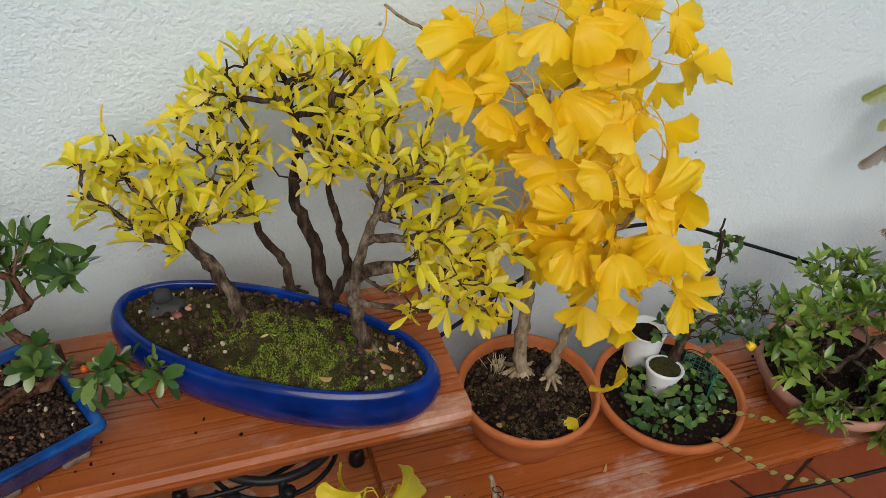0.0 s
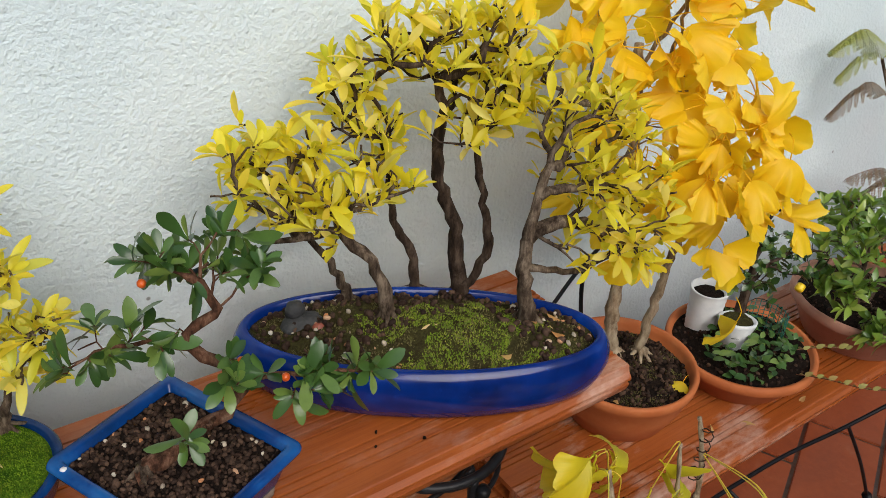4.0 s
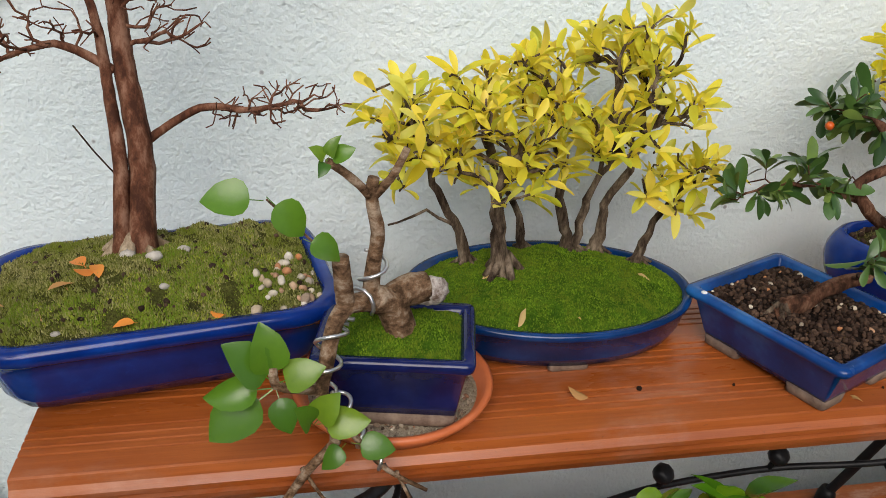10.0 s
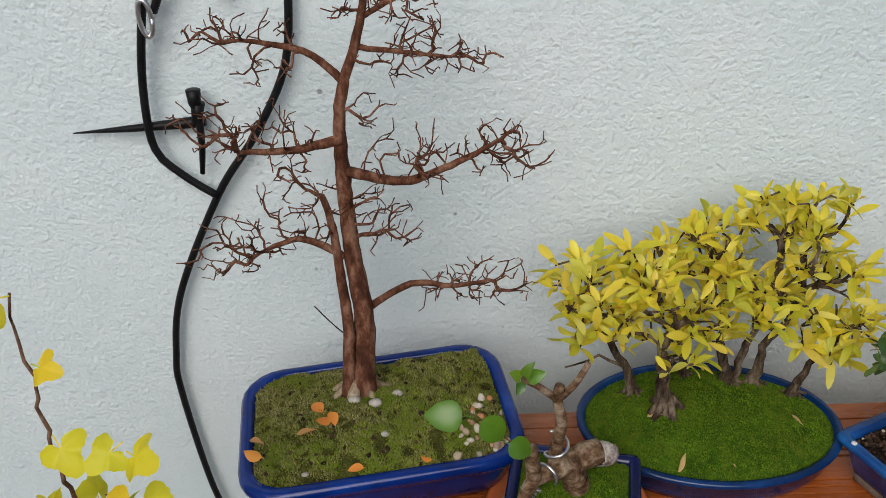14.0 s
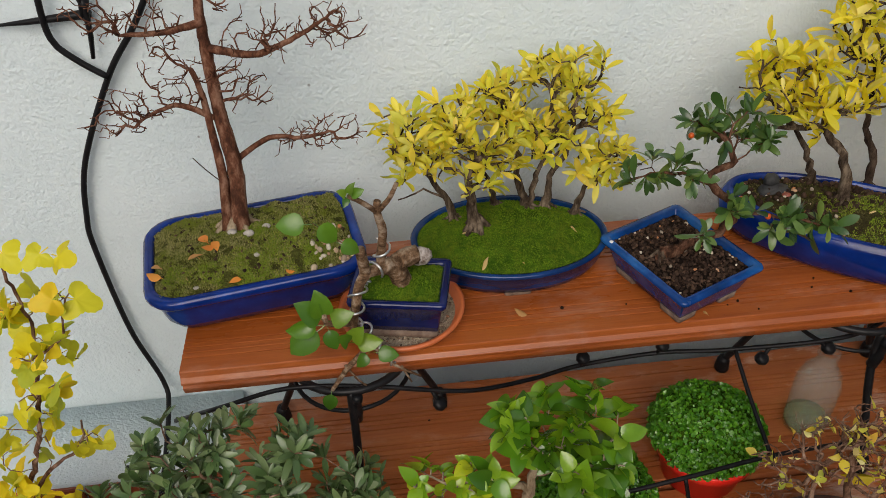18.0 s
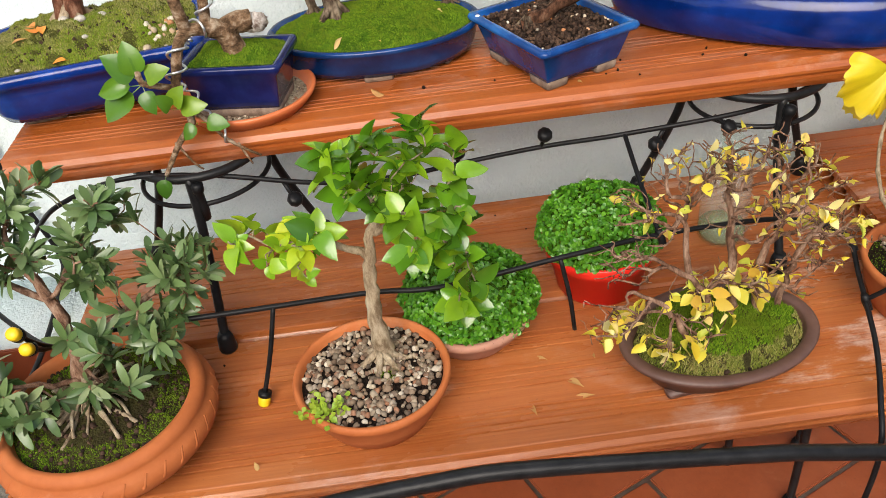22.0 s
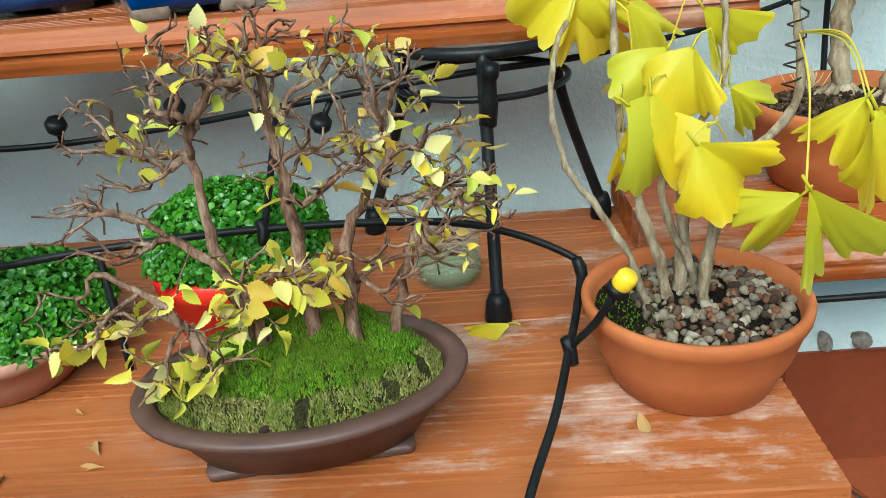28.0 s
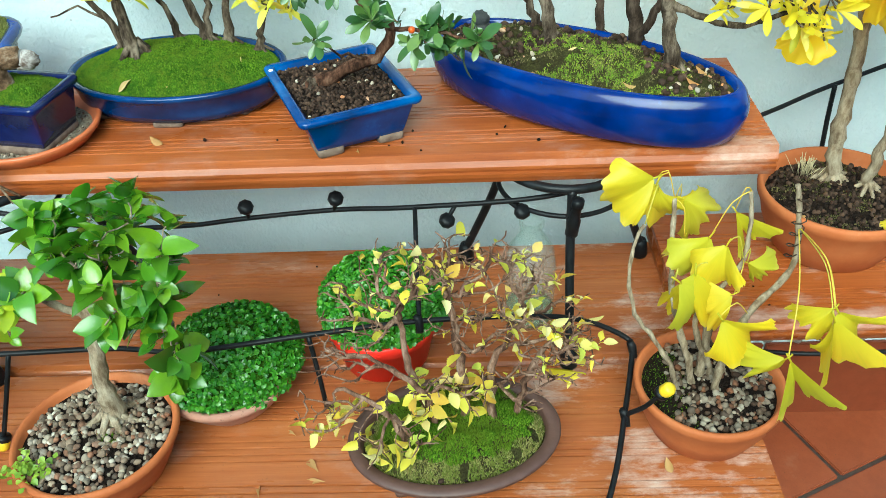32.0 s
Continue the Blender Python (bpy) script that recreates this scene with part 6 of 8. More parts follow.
# small ginkgo on the lower shelf
gk2 = thing("ginkgo_tree", (0.203, 0.435, 0.485), "small ginkgo with drooping lime-yellow leaves on twisted pale stems", "ginkgo tree")
for line, r in (([(0.19, 0.44, 0.462), (0.185, 0.445, 0.496), (0.168, 0.455, 0.548), (0.157, 0.475, 0.6), (0.157, 0.51, 0.69)], 0.006), ([(0.212, 0.448, 0.462), (0.211, 0.45, 0.489), (0.185, 0.455, 0.56), (0.23, 0.47, 0.632), (0.226, 0.48, 0.716)], 0.005), ([(0.214, 0.43, 0.462), (0.216, 0.43, 0.518), (0.241, 0.45, 0.571), (0.289, 0.48, 0.609), (0.29, 0.49, 0.66), (0.282, 0.5, 0.71)], 0.0062), ([(0.175, 0.43, 0.462), (0.152, 0.43, 0.524), (0.108, 0.44, 0.596), (0.106, 0.46, 0.66), (0.118, 0.47, 0.684)], 0.0042), ([(0.202, 0.455, 0.462), (0.204, 0.46, 0.53), (0.198, 0.462, 0.58)], 0.0085)):
    pts = smooth_path(line, 0.01)
    pts = [p + Vector([random.Random(i * 7 + int(r * 1e5)).uniform(-1, 1) * 0.0012 for _ in range(3)]) if i else p for i, p in enumerate(pts)]
    part("stem", Bag().add(*tube(pts, [r * 0.8 * (1 - 0.45 * i / len(pts)) * (1 + 0.18 * math.sin(i * 2.1)) for i in range(len(pts))], 8)), BARK_PALE, gk2)
coil = [(0.288 + 0.007 * math.cos(i * 0.9), 0.488 + 0.007 * math.sin(i * 0.9), 0.615 + 0.085 * i / 40) for i in range(41)]
part("wire", Bag().add(*tube(coil, 0.0008, 5)), BARK_DARK, gk2, "dark training wire")
rng = random.Random(77)
FANS = variants("leaf", [fan(0.045, 42, 0.3, 0.35, 0.006, 21, -0.6), fan(0.045, 50, 0.12, 0.45, 0.006, 22, 0.5), fan(0.045, 36, 0.4, 0.25, 0.006, 23, 0.8), fan(0.045, 44, 0.3, 0.5, 0.006, 24, -0.5), fan(0.045, 24, 0.2, 0.25, 0.006, 25, 0.9), fan(0.045, 54, 0.2, 0.6, 0.006, 26, 0.2)], L_GINKGO_LIME)
tops = [Vector(q) for q in ((0.157, 0.51, 0.688), (0.226, 0.48, 0.716), (0.282, 0.5, 0.71), (0.118, 0.47, 0.684), (0.2, 0.465, 0.6), (0.24, 0.45, 0.571), (0.157, 0.47, 0.6), (0.29, 0.49, 0.66), (0.23, 0.47, 0.632))]
lp = []
for a, b, k in (((0.138, 0.520, 0.711), (0.073, 0.500, 0.692), 0), ((0.138, 0.515, 0.710), (0.105, 0.500, 0.609), 0), ((0.138, 0.510, 0.701), (0.148, 0.500, 0.647), 3), ((0.163, 0.510, 0.689), (0.223, 0.500, 0.664), 0), ((0.217, 0.490, 0.685), (0.251, 0.475, 0.643), 1), ((0.194, 0.480, 0.661), (0.157, 0.460, 0.611), 1), ((0.206, 0.460, 0.664), (0.179, 0.440, 0.615), 8), ((0.173, 0.450, 0.639), (0.167, 0.390, 0.546), 4), ((0.150, 0.440, 0.632), (0.216, 0.425, 0.587), 6), ((0.235, 0.470, 0.628), (0.272, 0.455, 0.611), 8), ((0.190, 0.400, 0.614), (0.230, 0.380, 0.559), 5), ((0.257, 0.370, 0.583), (0.212, 0.360, 0.546), 7), ((0.252, 0.360, 0.593), (0.287, 0.340, 0.533), 7), ((0.294, 0.380, 0.641), (0.261, 0.365, 0.610), 7), ((0.292, 0.375, 0.634), (0.324, 0.355, 0.544), 7), ((0.298, 0.385, 0.636), (0.339, 0.370, 0.566), 7), ((0.171, 0.500, 0.643), (0.154, 0.490, 0.611), 0), ((0.216, 0.440, 0.610), (0.166, 0.430, 0.588), 8)):
    a, b = Vector(a), Vector(b)
    d = b - a
    lp.append(aim(a - d.normalized() * 0.005, d, Vector((rng.uniform(-0.5, 0.5), -0.9, rng.uniform(0.2, 0.9))), min(d.length, 0.076) / 0.05))
    mid = tops[k].lerp(a, 0.6) + Vector((0, -0.005, 0.022))
    part("stalk", cord([tops[k], mid, a], 0.0007, 5, 0.008), L_GINKGO_LIME, gk2)
leafage(gk2, FANS, lp)

# broad-leaved green tree in the gravel pot
FRESH_FORMS = [blade(0.037, 0.027, 0.3, 0.3, "heart", 0.004), blade(0.033, 0.025, 0.4, 0.15, "heart", 0.004), blade(0.04, 0.028, 0.25, 0.45, "heart", 0.004, twist=0.3), blade(0.027, 0.021, 0.45, 0.35, "round", 0.003), blade(0.036, 0.027, 0.35, 0.6, "heart", 0.004, twist=-0.4)]
FRS = variants("leaf", FRESH_FORMS, L_FRESH)
FRS_LIME = variants("leaf", FRESH_FORMS, L_FRESH_LIME)
stt, ends, rng = tree("bonsai_tree", (-0.496, 0.413, 0.455), [
    ([(-0.497, 0.41, 0.452), (-0.495, 0.413, 0.476), (-0.495, 0.425, 0.542), (-0.494, 0.437, 0.597), (-0.484, 0.44, 0.632), (-0.455, 0.445, 0.672)], 0.0125, 0.004),
    ([(-0.494, 0.437, 0.6), (-0.525, 0.437, 0.622), (-0.55, 0.435, 0.635), (-0.591, 0.43, 0.633)], 0.0055, 0.002),
    ([(-0.48, 0.44, 0.63), (-0.44, 0.43, 0.65), (-0.414, 0.42, 0.655), (-0.385, 0.4, 0.624)], 0.005, 0.002)],
    [P(-0.512, 0.445, 0.698, 0.043, 0.03, 0.035, 1.3), P(-0.461, 0.45, 0.694, 0.045, 0.03, 0.035, 1.3), P(-0.416, 0.462, 0.72, 0.036, 0.02, 0.03, 1), P(-0.467, 0.42, 0.684, 0.03, 0.02, 0.03, 0.8), P(-0.612, 0.435, 0.633, 0.03, 0.026, 0.03, 1.1), P(-0.582, 0.42, 0.617, 0.032, 0.026, 0.03, 1.1), P(-0.4, 0.43, 0.671, 0.037, 0.031, 0.035, 1.4), P(-0.395, 0.4, 0.627, 0.042, 0.031, 0.03, 1.4), P(-0.385, 0.387, 0.575, 0.025, 0.028, 0.025, 1.1), P(-0.546, 0.43, 0.649, 0.036, 0.02, 0.03, 0.9), P(-0.428, 0.385, 0.64, 0.023, 0.016, 0.02, 0.6), P(-0.488, 0.465, 0.713, 0.035, 0.017, 0.03, 0.9)],
    68, 600, BARK_PALE, "small bonsai with glossy broad green leaves and pale trunk", low=0.13, wobble=0.25, r_tip=0.0009)
leafage(stt, FRS, tip_leaves([e for e in ends if e[0].x > -0.555], rng, (4, 6), (0.55, 1.05), 0.9, 1.5, 0.0))
leafage(stt, FRS_LIME, tip_leaves([e for e in ends if e[0].x <= -0.555], rng, (3, 5), (0.45, 0.85), 0.9, 1.5, 0.0))
part("root_flare", flare((-0.497, 0.41, 0.459), 0.0125, rng, 7, 0.042, 0.004), BARK_PALE, stt, "pale spreading surface roots")
sedum = thing("sedum", (-0.568, 0.338, 0.46), "small lime-green sedum sprig at the pot's edge", "plant")
rng = random.Random(8)
SED = variants("leaf", [blade(0.007, 0.006, 0.4, 0.1), blade(0.006, 0.0055, 0.3, 0.3)], m_leaf("lime_succulent_leaf", (0.28, 0.42, 0.03), (0.4, 0.5, 0.05), (0.22, 0.36, 0.03)))
leafage(sedum, SED, [aim(Vector((-0.568 + rng.gauss(0, 0.011), 0.336 + rng.gauss(0, 0.009), 0.463 + rng.uniform(-0.012, 0.014))), Vector((rng.uniform(-1, 1), rng.uniform(-1, 0.6), rng.uniform(0, 1))), Vector((0, -0.3, 1)), rng.uniform(0.8, 1.4)) for _ in range(110)])

# grey-green narrow-leaved shrub
GRY = variants("leaf", [blade(0.03, 0.0088, 0.3, 0.2, "strap"), blade(0.035, 0.01, 0.25, 0.3, "strap"), blade(0.025, 0.0085, 0.4, 0.05, "strap"), blade(0.031, 0.0095, 0.35, 0.4, "strap", twist=0.4), blade(0.032, 0.0105, 0.25, 0.15, "spoon")], L_GREY)
olv, ends, rng = tree("bonsai_tree", (-0.845, 0.398, 0.48), [
    ([(-0.845, 0.395, 0.468), (-0.847, 0.4, 0.49), (-0.848, 0.42, 0.54), (-0.856, 0.435, 0.587), (-0.882, 0.45, 0.664)], 0.0115, 0.004),
    ([(-0.848, 0.42, 0.535), (-0.815, 0.43, 0.552), (-0.784, 0.44, 0.565), (-0.725, 0.455, 0.59)], 0.0075, 0.003),
    ([(-0.845, 0.4, 0.5), (-0.88, 0.375, 0.525), (-0.92, 0.36, 0.54)], 0.0045, 0.0015),
    ([(-0.858, 0.437, 0.6), (-0.92, 0.455, 0.62), (-0.98, 0.465, 0.61)], 0.0045, 0.0018)],
    [P(-0.897, 0.48, 0.709, 0.076, 0.033, w=1.8), P(-1.0, 0.465, 0.6, 0.058, 0.042, w=1.6), P(-0.922, 0.46, 0.651, 0.072, 0.04, w=1.8), P(-0.833, 0.45, 0.638, 0.055, 0.032, w=1.3), P(-0.792, 0.475, 0.681, 0.05, 0.032, w=1.2), P(-0.745, 0.45, 0.58, 0.052, 0.04, w=1.5), P(-0.708, 0.465, 0.602, 0.032, 0.038, 0.035, w=0.9), P(-0.935, 0.365, 0.54, 0.045, 0.022, 0.03, w=1.1), P(-0.805, 0.385, 0.565, 0.04, 0.02, 0.03, w=0.6), P(-0.745, 0.41, 0.545, 0.032, 0.028, 0.03, w=0.8), P(-0.9, 0.35, 0.515, 0.045, 0.015, 0.02, w=0.8), P(-0.79, 0.37, 0.52, 0.035, 0.014, 0.02, w=0.5)],
    185, 700, BARK_TWIG, "gnarled shrub with grey-green narrow leaves in a wide pot", low=0.05, wobble=0.3, r_tip=0.0009)
leafage(olv, GRY, tip_leaves(ends, rng, (7, 11), (0.6, 1.1), 0.45, 1.0))
roots = flare((-0.845, 0.39, 0.482), 0.014, rng, 12, 0.035, 0.006)
for i in range(46):
    g, l = rng.uniform(0, TAU), rng.uniform(0.02, 0.06)
    a = Vector((-0.843 + 0.012 * math.cos(g), 0.385 + 0.012 * math.sin(g), 0.494 + rng.uniform(-0.006, 0.01)))
    b = Vector((a.x + l * math.cos(g + rng.uniform(-0.7, 0.7)), a.y + l * math.sin(g + rng.uniform(-0.7, 0.7)), 0))
    b.z = ol_ground.height(b.x, b.y) + 0.001
    roots.add(*tube(smooth_path([a, a.lerp(b, 0.5) + Vector((rng.uniform(-0.008, 0.008), rng.uniform(-0.008, 0.008), rng.uniform(-0.002, 0.008))), b], 0.005), rng.uniform(0.0008, 0.0026), 6))
part("root_flare", roots, BARK_PALE, olv, "tangled pale exposed roots")

# creeping mats
BAB = variants("leaf", [blade(0.0047, 0.0049, 0.2, 0.2, "round"), blade(0.0042, 0.0044, 0.3, 0.0, "round")], L_BABY)


def mat_plant(at, r, h, seed, label, count):
    rng = random.Random(seed)
    t = thing("creeping_plant", at, label, "plant", "tiny-leaved creepers")
    dome = Bag()
    vs, fs = ball((at[0], at[1], at[2]), 1, (r * 0.93, r * 0.93, h * 0.9), 24, 14, 0.05, rng)
    dome.add([(v[0], v[1], max(v[2], at[2] - 0.006)) for v in vs], fs)
    part("stem_mass", dome, MOSS, t, "dense green stems")
    poses = []
    for _ in range(count):
        g, u = rng.uniform(0, TAU), rng.uniform(-0.08, 1)
        k = math.sqrt(max(0, 1 - u * u))
        lump = 1 + 0.08 * noise.noise(Vector((3 * math.cos(g) * k, 3 * math.sin(g) * k, 3 * u + seed)))
        p = Vector((at[0] + r * lump * k * math.cos(g), at[1] + r * lump * k * math.sin(g), at[2] + h * lump * u))
        nrm = Vector((k * math.cos(g), k * math.sin(g), u + 0.25))
        poses.append(aim(p, Vector([rng.uniform(-1, 1) for _ in range(3)]) + nrm * 0.3, nrm + Vector([rng.uniform(-0.5, 0.5) for _ in range(3)]), rng.uniform(0.8, 1.5)))
    leafage(t, BAB, poses, most=200)


mat_plant((BW_AT[0] + 0.004, BW_AT[1] + 0.016, LOW + 0.053), 0.09, 0.05, 61, "domed mat of tiny bright green leaves in the clay bowl", 4800)
mat_plant((RP_AT[0] + 0.003, RP_AT[1] + 0.012, LOW + 0.08), 0.086, 0.056, 62, "domed mat of tiny bright green leaves over the red pot", 5000)

# small forest in the brown tray
BRN = variants("leaf", [blade(0.019, 0.014, 0.35, 0.25, "serrate", 0.005), blade(0.016, 0.012, 0.6, 0.5, "serrate", 0.004, twist=0.8), blade(0.022, 0.016, 0.25, 0.15, "serrate", 0.005), blade(0.014, 0.009, 0.9, 0.7, "serrate", 0.004, twist=1.2), blade(0.012, 0.006, 1.2, 0.5, "serrate", 0.004, twist=-1.0)], L_BROWNY)
BF = [
    ([(-0.11, 0.37, 0.455), (-0.112, 0.37, 0.49), (-0.134, 0.37, 0.563), (-0.144, 0.37, 0.648)], 0.0048, [P(-0.182, 0.37, 0.653, 0.038, 0.03, 0.035), P(-0.125, 0.37, 0.7, 0.045, 0.027, 0.035, 1.2)], 90, 20),
    ([(-0.078, 0.38, 0.465), (-0.078, 0.38, 0.532), (-0.086, 0.38, 0.614), (-0.093, 0.38, 0.69)], 0.005, [P(-0.074, 0.375, 0.7, 0.045, 0.03, 0.035, 1.3), P(-0.06, 0.37, 0.635, 0.045, 0.03, 0.035)], 95, 22),
    ([(-0.115, 0.36, 0.45), (-0.113, 0.36, 0.515), (-0.13, 0.36, 0.56), (-0.185, 0.36, 0.6)], 0.0042, [P(-0.207, 0.36, 0.595, 0.038, 0.027, 0.03), P(-0.1, 0.355, 0.55, 0.05, 0.03, 0.03)], 60, 22),
    ([(-0.047, 0.38, 0.46), (-0.047, 0.38, 0.503), (-0.044, 0.38, 0.572), (-0.012, 0.38, 0.625)], 0.005, [P(-0.019, 0.38, 0.685, 0.038, 0.03, 0.035), P(0.012, 0.375, 0.623, 0.04, 0.038, 0.035, 1.2), P(0.005, 0.37, 0.55, 0.035, 0.025, 0.03, 0.6)], 105, 26),
    ([(-0.135, 0.345, 0.445), (-0.14, 0.345, 0.48), (-0.166, 0.345, 0.539), (-0.21, 0.345, 0.568)], 0.004, [P(-0.229, 0.345, 0.535, 0.035, 0.03, 0.025), P(-0.155, 0.335, 0.51, 0.04, 0.028, 0.025)], 42, 24),
    ([(-0.02, 0.385, 0.45), (-0.018, 0.385, 0.5), (0.0, 0.385, 0.56), (0.02, 0.38, 0.6)], 0.004, [P(0.03, 0.375, 0.59, 0.035, 0.03, 0.03)], 45, 10),
]
for i, (line, r, pads, n, leaves) in enumerate(BF):
    lean = lambda p: (p[0], p[1] + 0.12 * max(0, p[2] - 0.46), 0.46 + (p[2] - 0.46) * 0.94)
    line = [line[0]] + [lean(p) for p in line[1:]]
    pads = [(lean(c), ra * 1.3, rb * 1.2, rc * 1.15, w) for c, ra, rb, rc, w in pads]
    t, ends, rng = tree("bonsai_tree", line[0], [(line, r * 1.25, 0.0022)], pads, round(n * 1.6), 800 + i, BARK_TWIG, "slim bonsai of a forest group, nearly bare with few yellowing leaves", "bonsai tree", "forest trees in the brown tray", low=0.06, step=0.009, r_tip=0.0007, power=2.5, wobble=0.1, balance=0.3, spurs=0.22, jit=0.1)
    leaves = round(leaves * 1.5)
    pick = sorted(ends, key=lambda e: e[0].z)[: leaves] if i in (2, 4) else rng.sample(ends, min(leaves, len(ends)))
    leafage(t, BRN, tip_leaves(pick, rng, (1, 3), (0.6, 1.15) if i in (2, 4) else (0.4, 0.95), 0.2, 1.3, 0.25))

# wired pear on the square pot
WRD = variants("leaf", [blade(0.04, 0.034, 0.35, 0.35, "heart", 0.012, 0.02), blade(0.036, 0.032, 0.5, 0.55, "heart", 0.01, 0.02, 0.4), blade(0.043, 0.034, 0.4, 0.3, "heart", 0.012, 0.02, -0.3), blade(0.038, 0.026, 0.8, 0.4, "heart", 0.012, 0.02, 0.5)], m_leaf("serrated_green_leaf", (0.05, 0.14, 0.012), (0.09, 0.21, 0.014), (0.24, 0.36, 0.02), (0.065, 0.16, 0.014), (0.12, 0.26, 0.016), rough=0.32, trans=0.25, wax=0.3))
wired = thing("bonsai_tree", (-0.63, 0.69, 0.76), "cascading wired bonsai with stubby trunk and a few green leaves", "bonsai tree")
trunk = Bag()
for line, r0, r1 in (([(-0.63, 0.672, 0.766), (-0.632, 0.672, 0.782), (-0.64, 0.67, 0.797), (-0.654, 0.661, 0.807)], 0.0165, 0.0115), ([(-0.638, 0.673, 0.795), (-0.624, 0.682, 0.8), (-0.606, 0.689, 0.799)], 0.0135, 0.0135), ([(-0.628, 0.672, 0.794), (-0.643, 0.665, 0.803), (-0.658, 0.655, 0.808), (-0.673, 0.645, 0.811), (-0.683, 0.635, 0.805), (-0.689, 0.625, 0.79), (-0.694, 0.615, 0.77), (-0.697, 0.61, 0.757), (-0.694, 0.605, 0.735), (-0.688, 0.6, 0.715), (-0.71, 0.598, 0.69), (-0.738, 0.596, 0.648)], 0.0108, 0.0028), ([(-0.675, 0.645, 0.81), (-0.677, 0.642, 0.832), (-0.679, 0.64, 0.856)], 0.0078, 0.007), ([(-0.655, 0.66, 0.806), (-0.652, 0.665, 0.833), (-0.648, 0.665, 0.863), (-0.651, 0.665, 0.881), (-0.653, 0.665, 0.897), (-0.651, 0.665, 0.91)], 0.0078, 0.0048), ([(-0.653, 0.665, 0.894), (-0.662, 0.66, 0.906), (-0.674, 0.658, 0.918), (-0.686, 0.655, 0.928)], 0.0042, 0.003), ([(-0.651, 0.665, 0.895), (-0.638, 0.668, 0.907), (-0.63, 0.67, 0.92), (-0.625, 0.67, 0.931)], 0.0042, 0.0028), ([(-0.697, 0.608, 0.752), (-0.668, 0.6, 0.71), (-0.647, 0.597, 0.683), (-0.615, 0.595, 0.66)], 0.004, 0.0016), ([(-0.64, 0.598, 0.68), (-0.628, 0.595, 0.65)], 0.002, 0.0012), ([(-0.715, 0.6, 0.69), (-0.7, 0.598, 0.66), (-0.69, 0.597, 0.65)], 0.0022, 0.0012), ([(-0.679, 0.64, 0.85), (-0.7, 0.633, 0.875), (-0.73, 0.63, 0.91)], 0.0012, 0.0008), ([(-0.697, 0.61, 0.757), (-0.715, 0.603, 0.765), (-0.731, 0.6, 0.772), (-0.732, 0.6, 0.788)], 0.0045, 0.0035)):
    pts = smooth_path(line, 0.006)
    rr = [(r0 + (r1 - r0) * (i / (len(pts) - 1)) ** 0.6) * (1 + 0.03 * math.sin(i * 2.6) + 0.03 * math.sin(i * 0.7 + r0 * 900)) for i in range(len(pts))]
    trunk.add(*tube(pts, rr, 12))
part("trunk", trunk, m_bark("ringed_brown_bark", (0.05, 0.028, 0.014), (0.17, 0.1, 0.055), (0.36, 0.28, 0.2), (0.8, 0.8, 1.2), 75), wired)
part("cut_stub", Bag().add(*ball((-0.602, 0.69, 0.795), 0.0155, (1.15, 0.85, 0.8), 18, 14, 0.16, random.Random(9))), m_bark("weathered_wood", (0.12, 0.08, 0.06), (0.42, 0.37, 0.33), (0.62, 0.57, 0.52), (1, 0.4, 1), 60), wired, "weathered grey cut stub")
wire = Bag()
for line, r in (([(-0.658, 0.655, 0.808), (-0.673, 0.645, 0.811), (-0.683, 0.635, 0.805), (-0.689, 0.625, 0.79), (-0.694, 0.615, 0.77), (-0.697, 0.61, 0.757), (-0.694, 0.605, 0.735)], 0.0115), ([(-0.654, 0.662, 0.815), (-0.65, 0.665, 0.845)], 0.0105), ([(-0.684, 0.618, 0.752), (-0.668, 0.607, 0.71), (-0.647, 0.6, 0.683)], 0.006)):
    pts = smooth_path(line, 0.002)
    co = []
    for i, p in enumerate(pts):
        t = (pts[min(i + 1, len(pts) - 1)] - pts[max(0, i - 1)]).normalized()
        u = t.orthogonal().normalized()
        w = t.cross(u)
        g = i * 0.002 / 0.024 * TAU
        co.append(p + (u * math.cos(g) + w * math.sin(g)) * r)
    wire.add(*tube(co, 0.0017, 6))
part("wire", wire, WIRE, wired, "silvery training wire wound round the branches")
wl = []
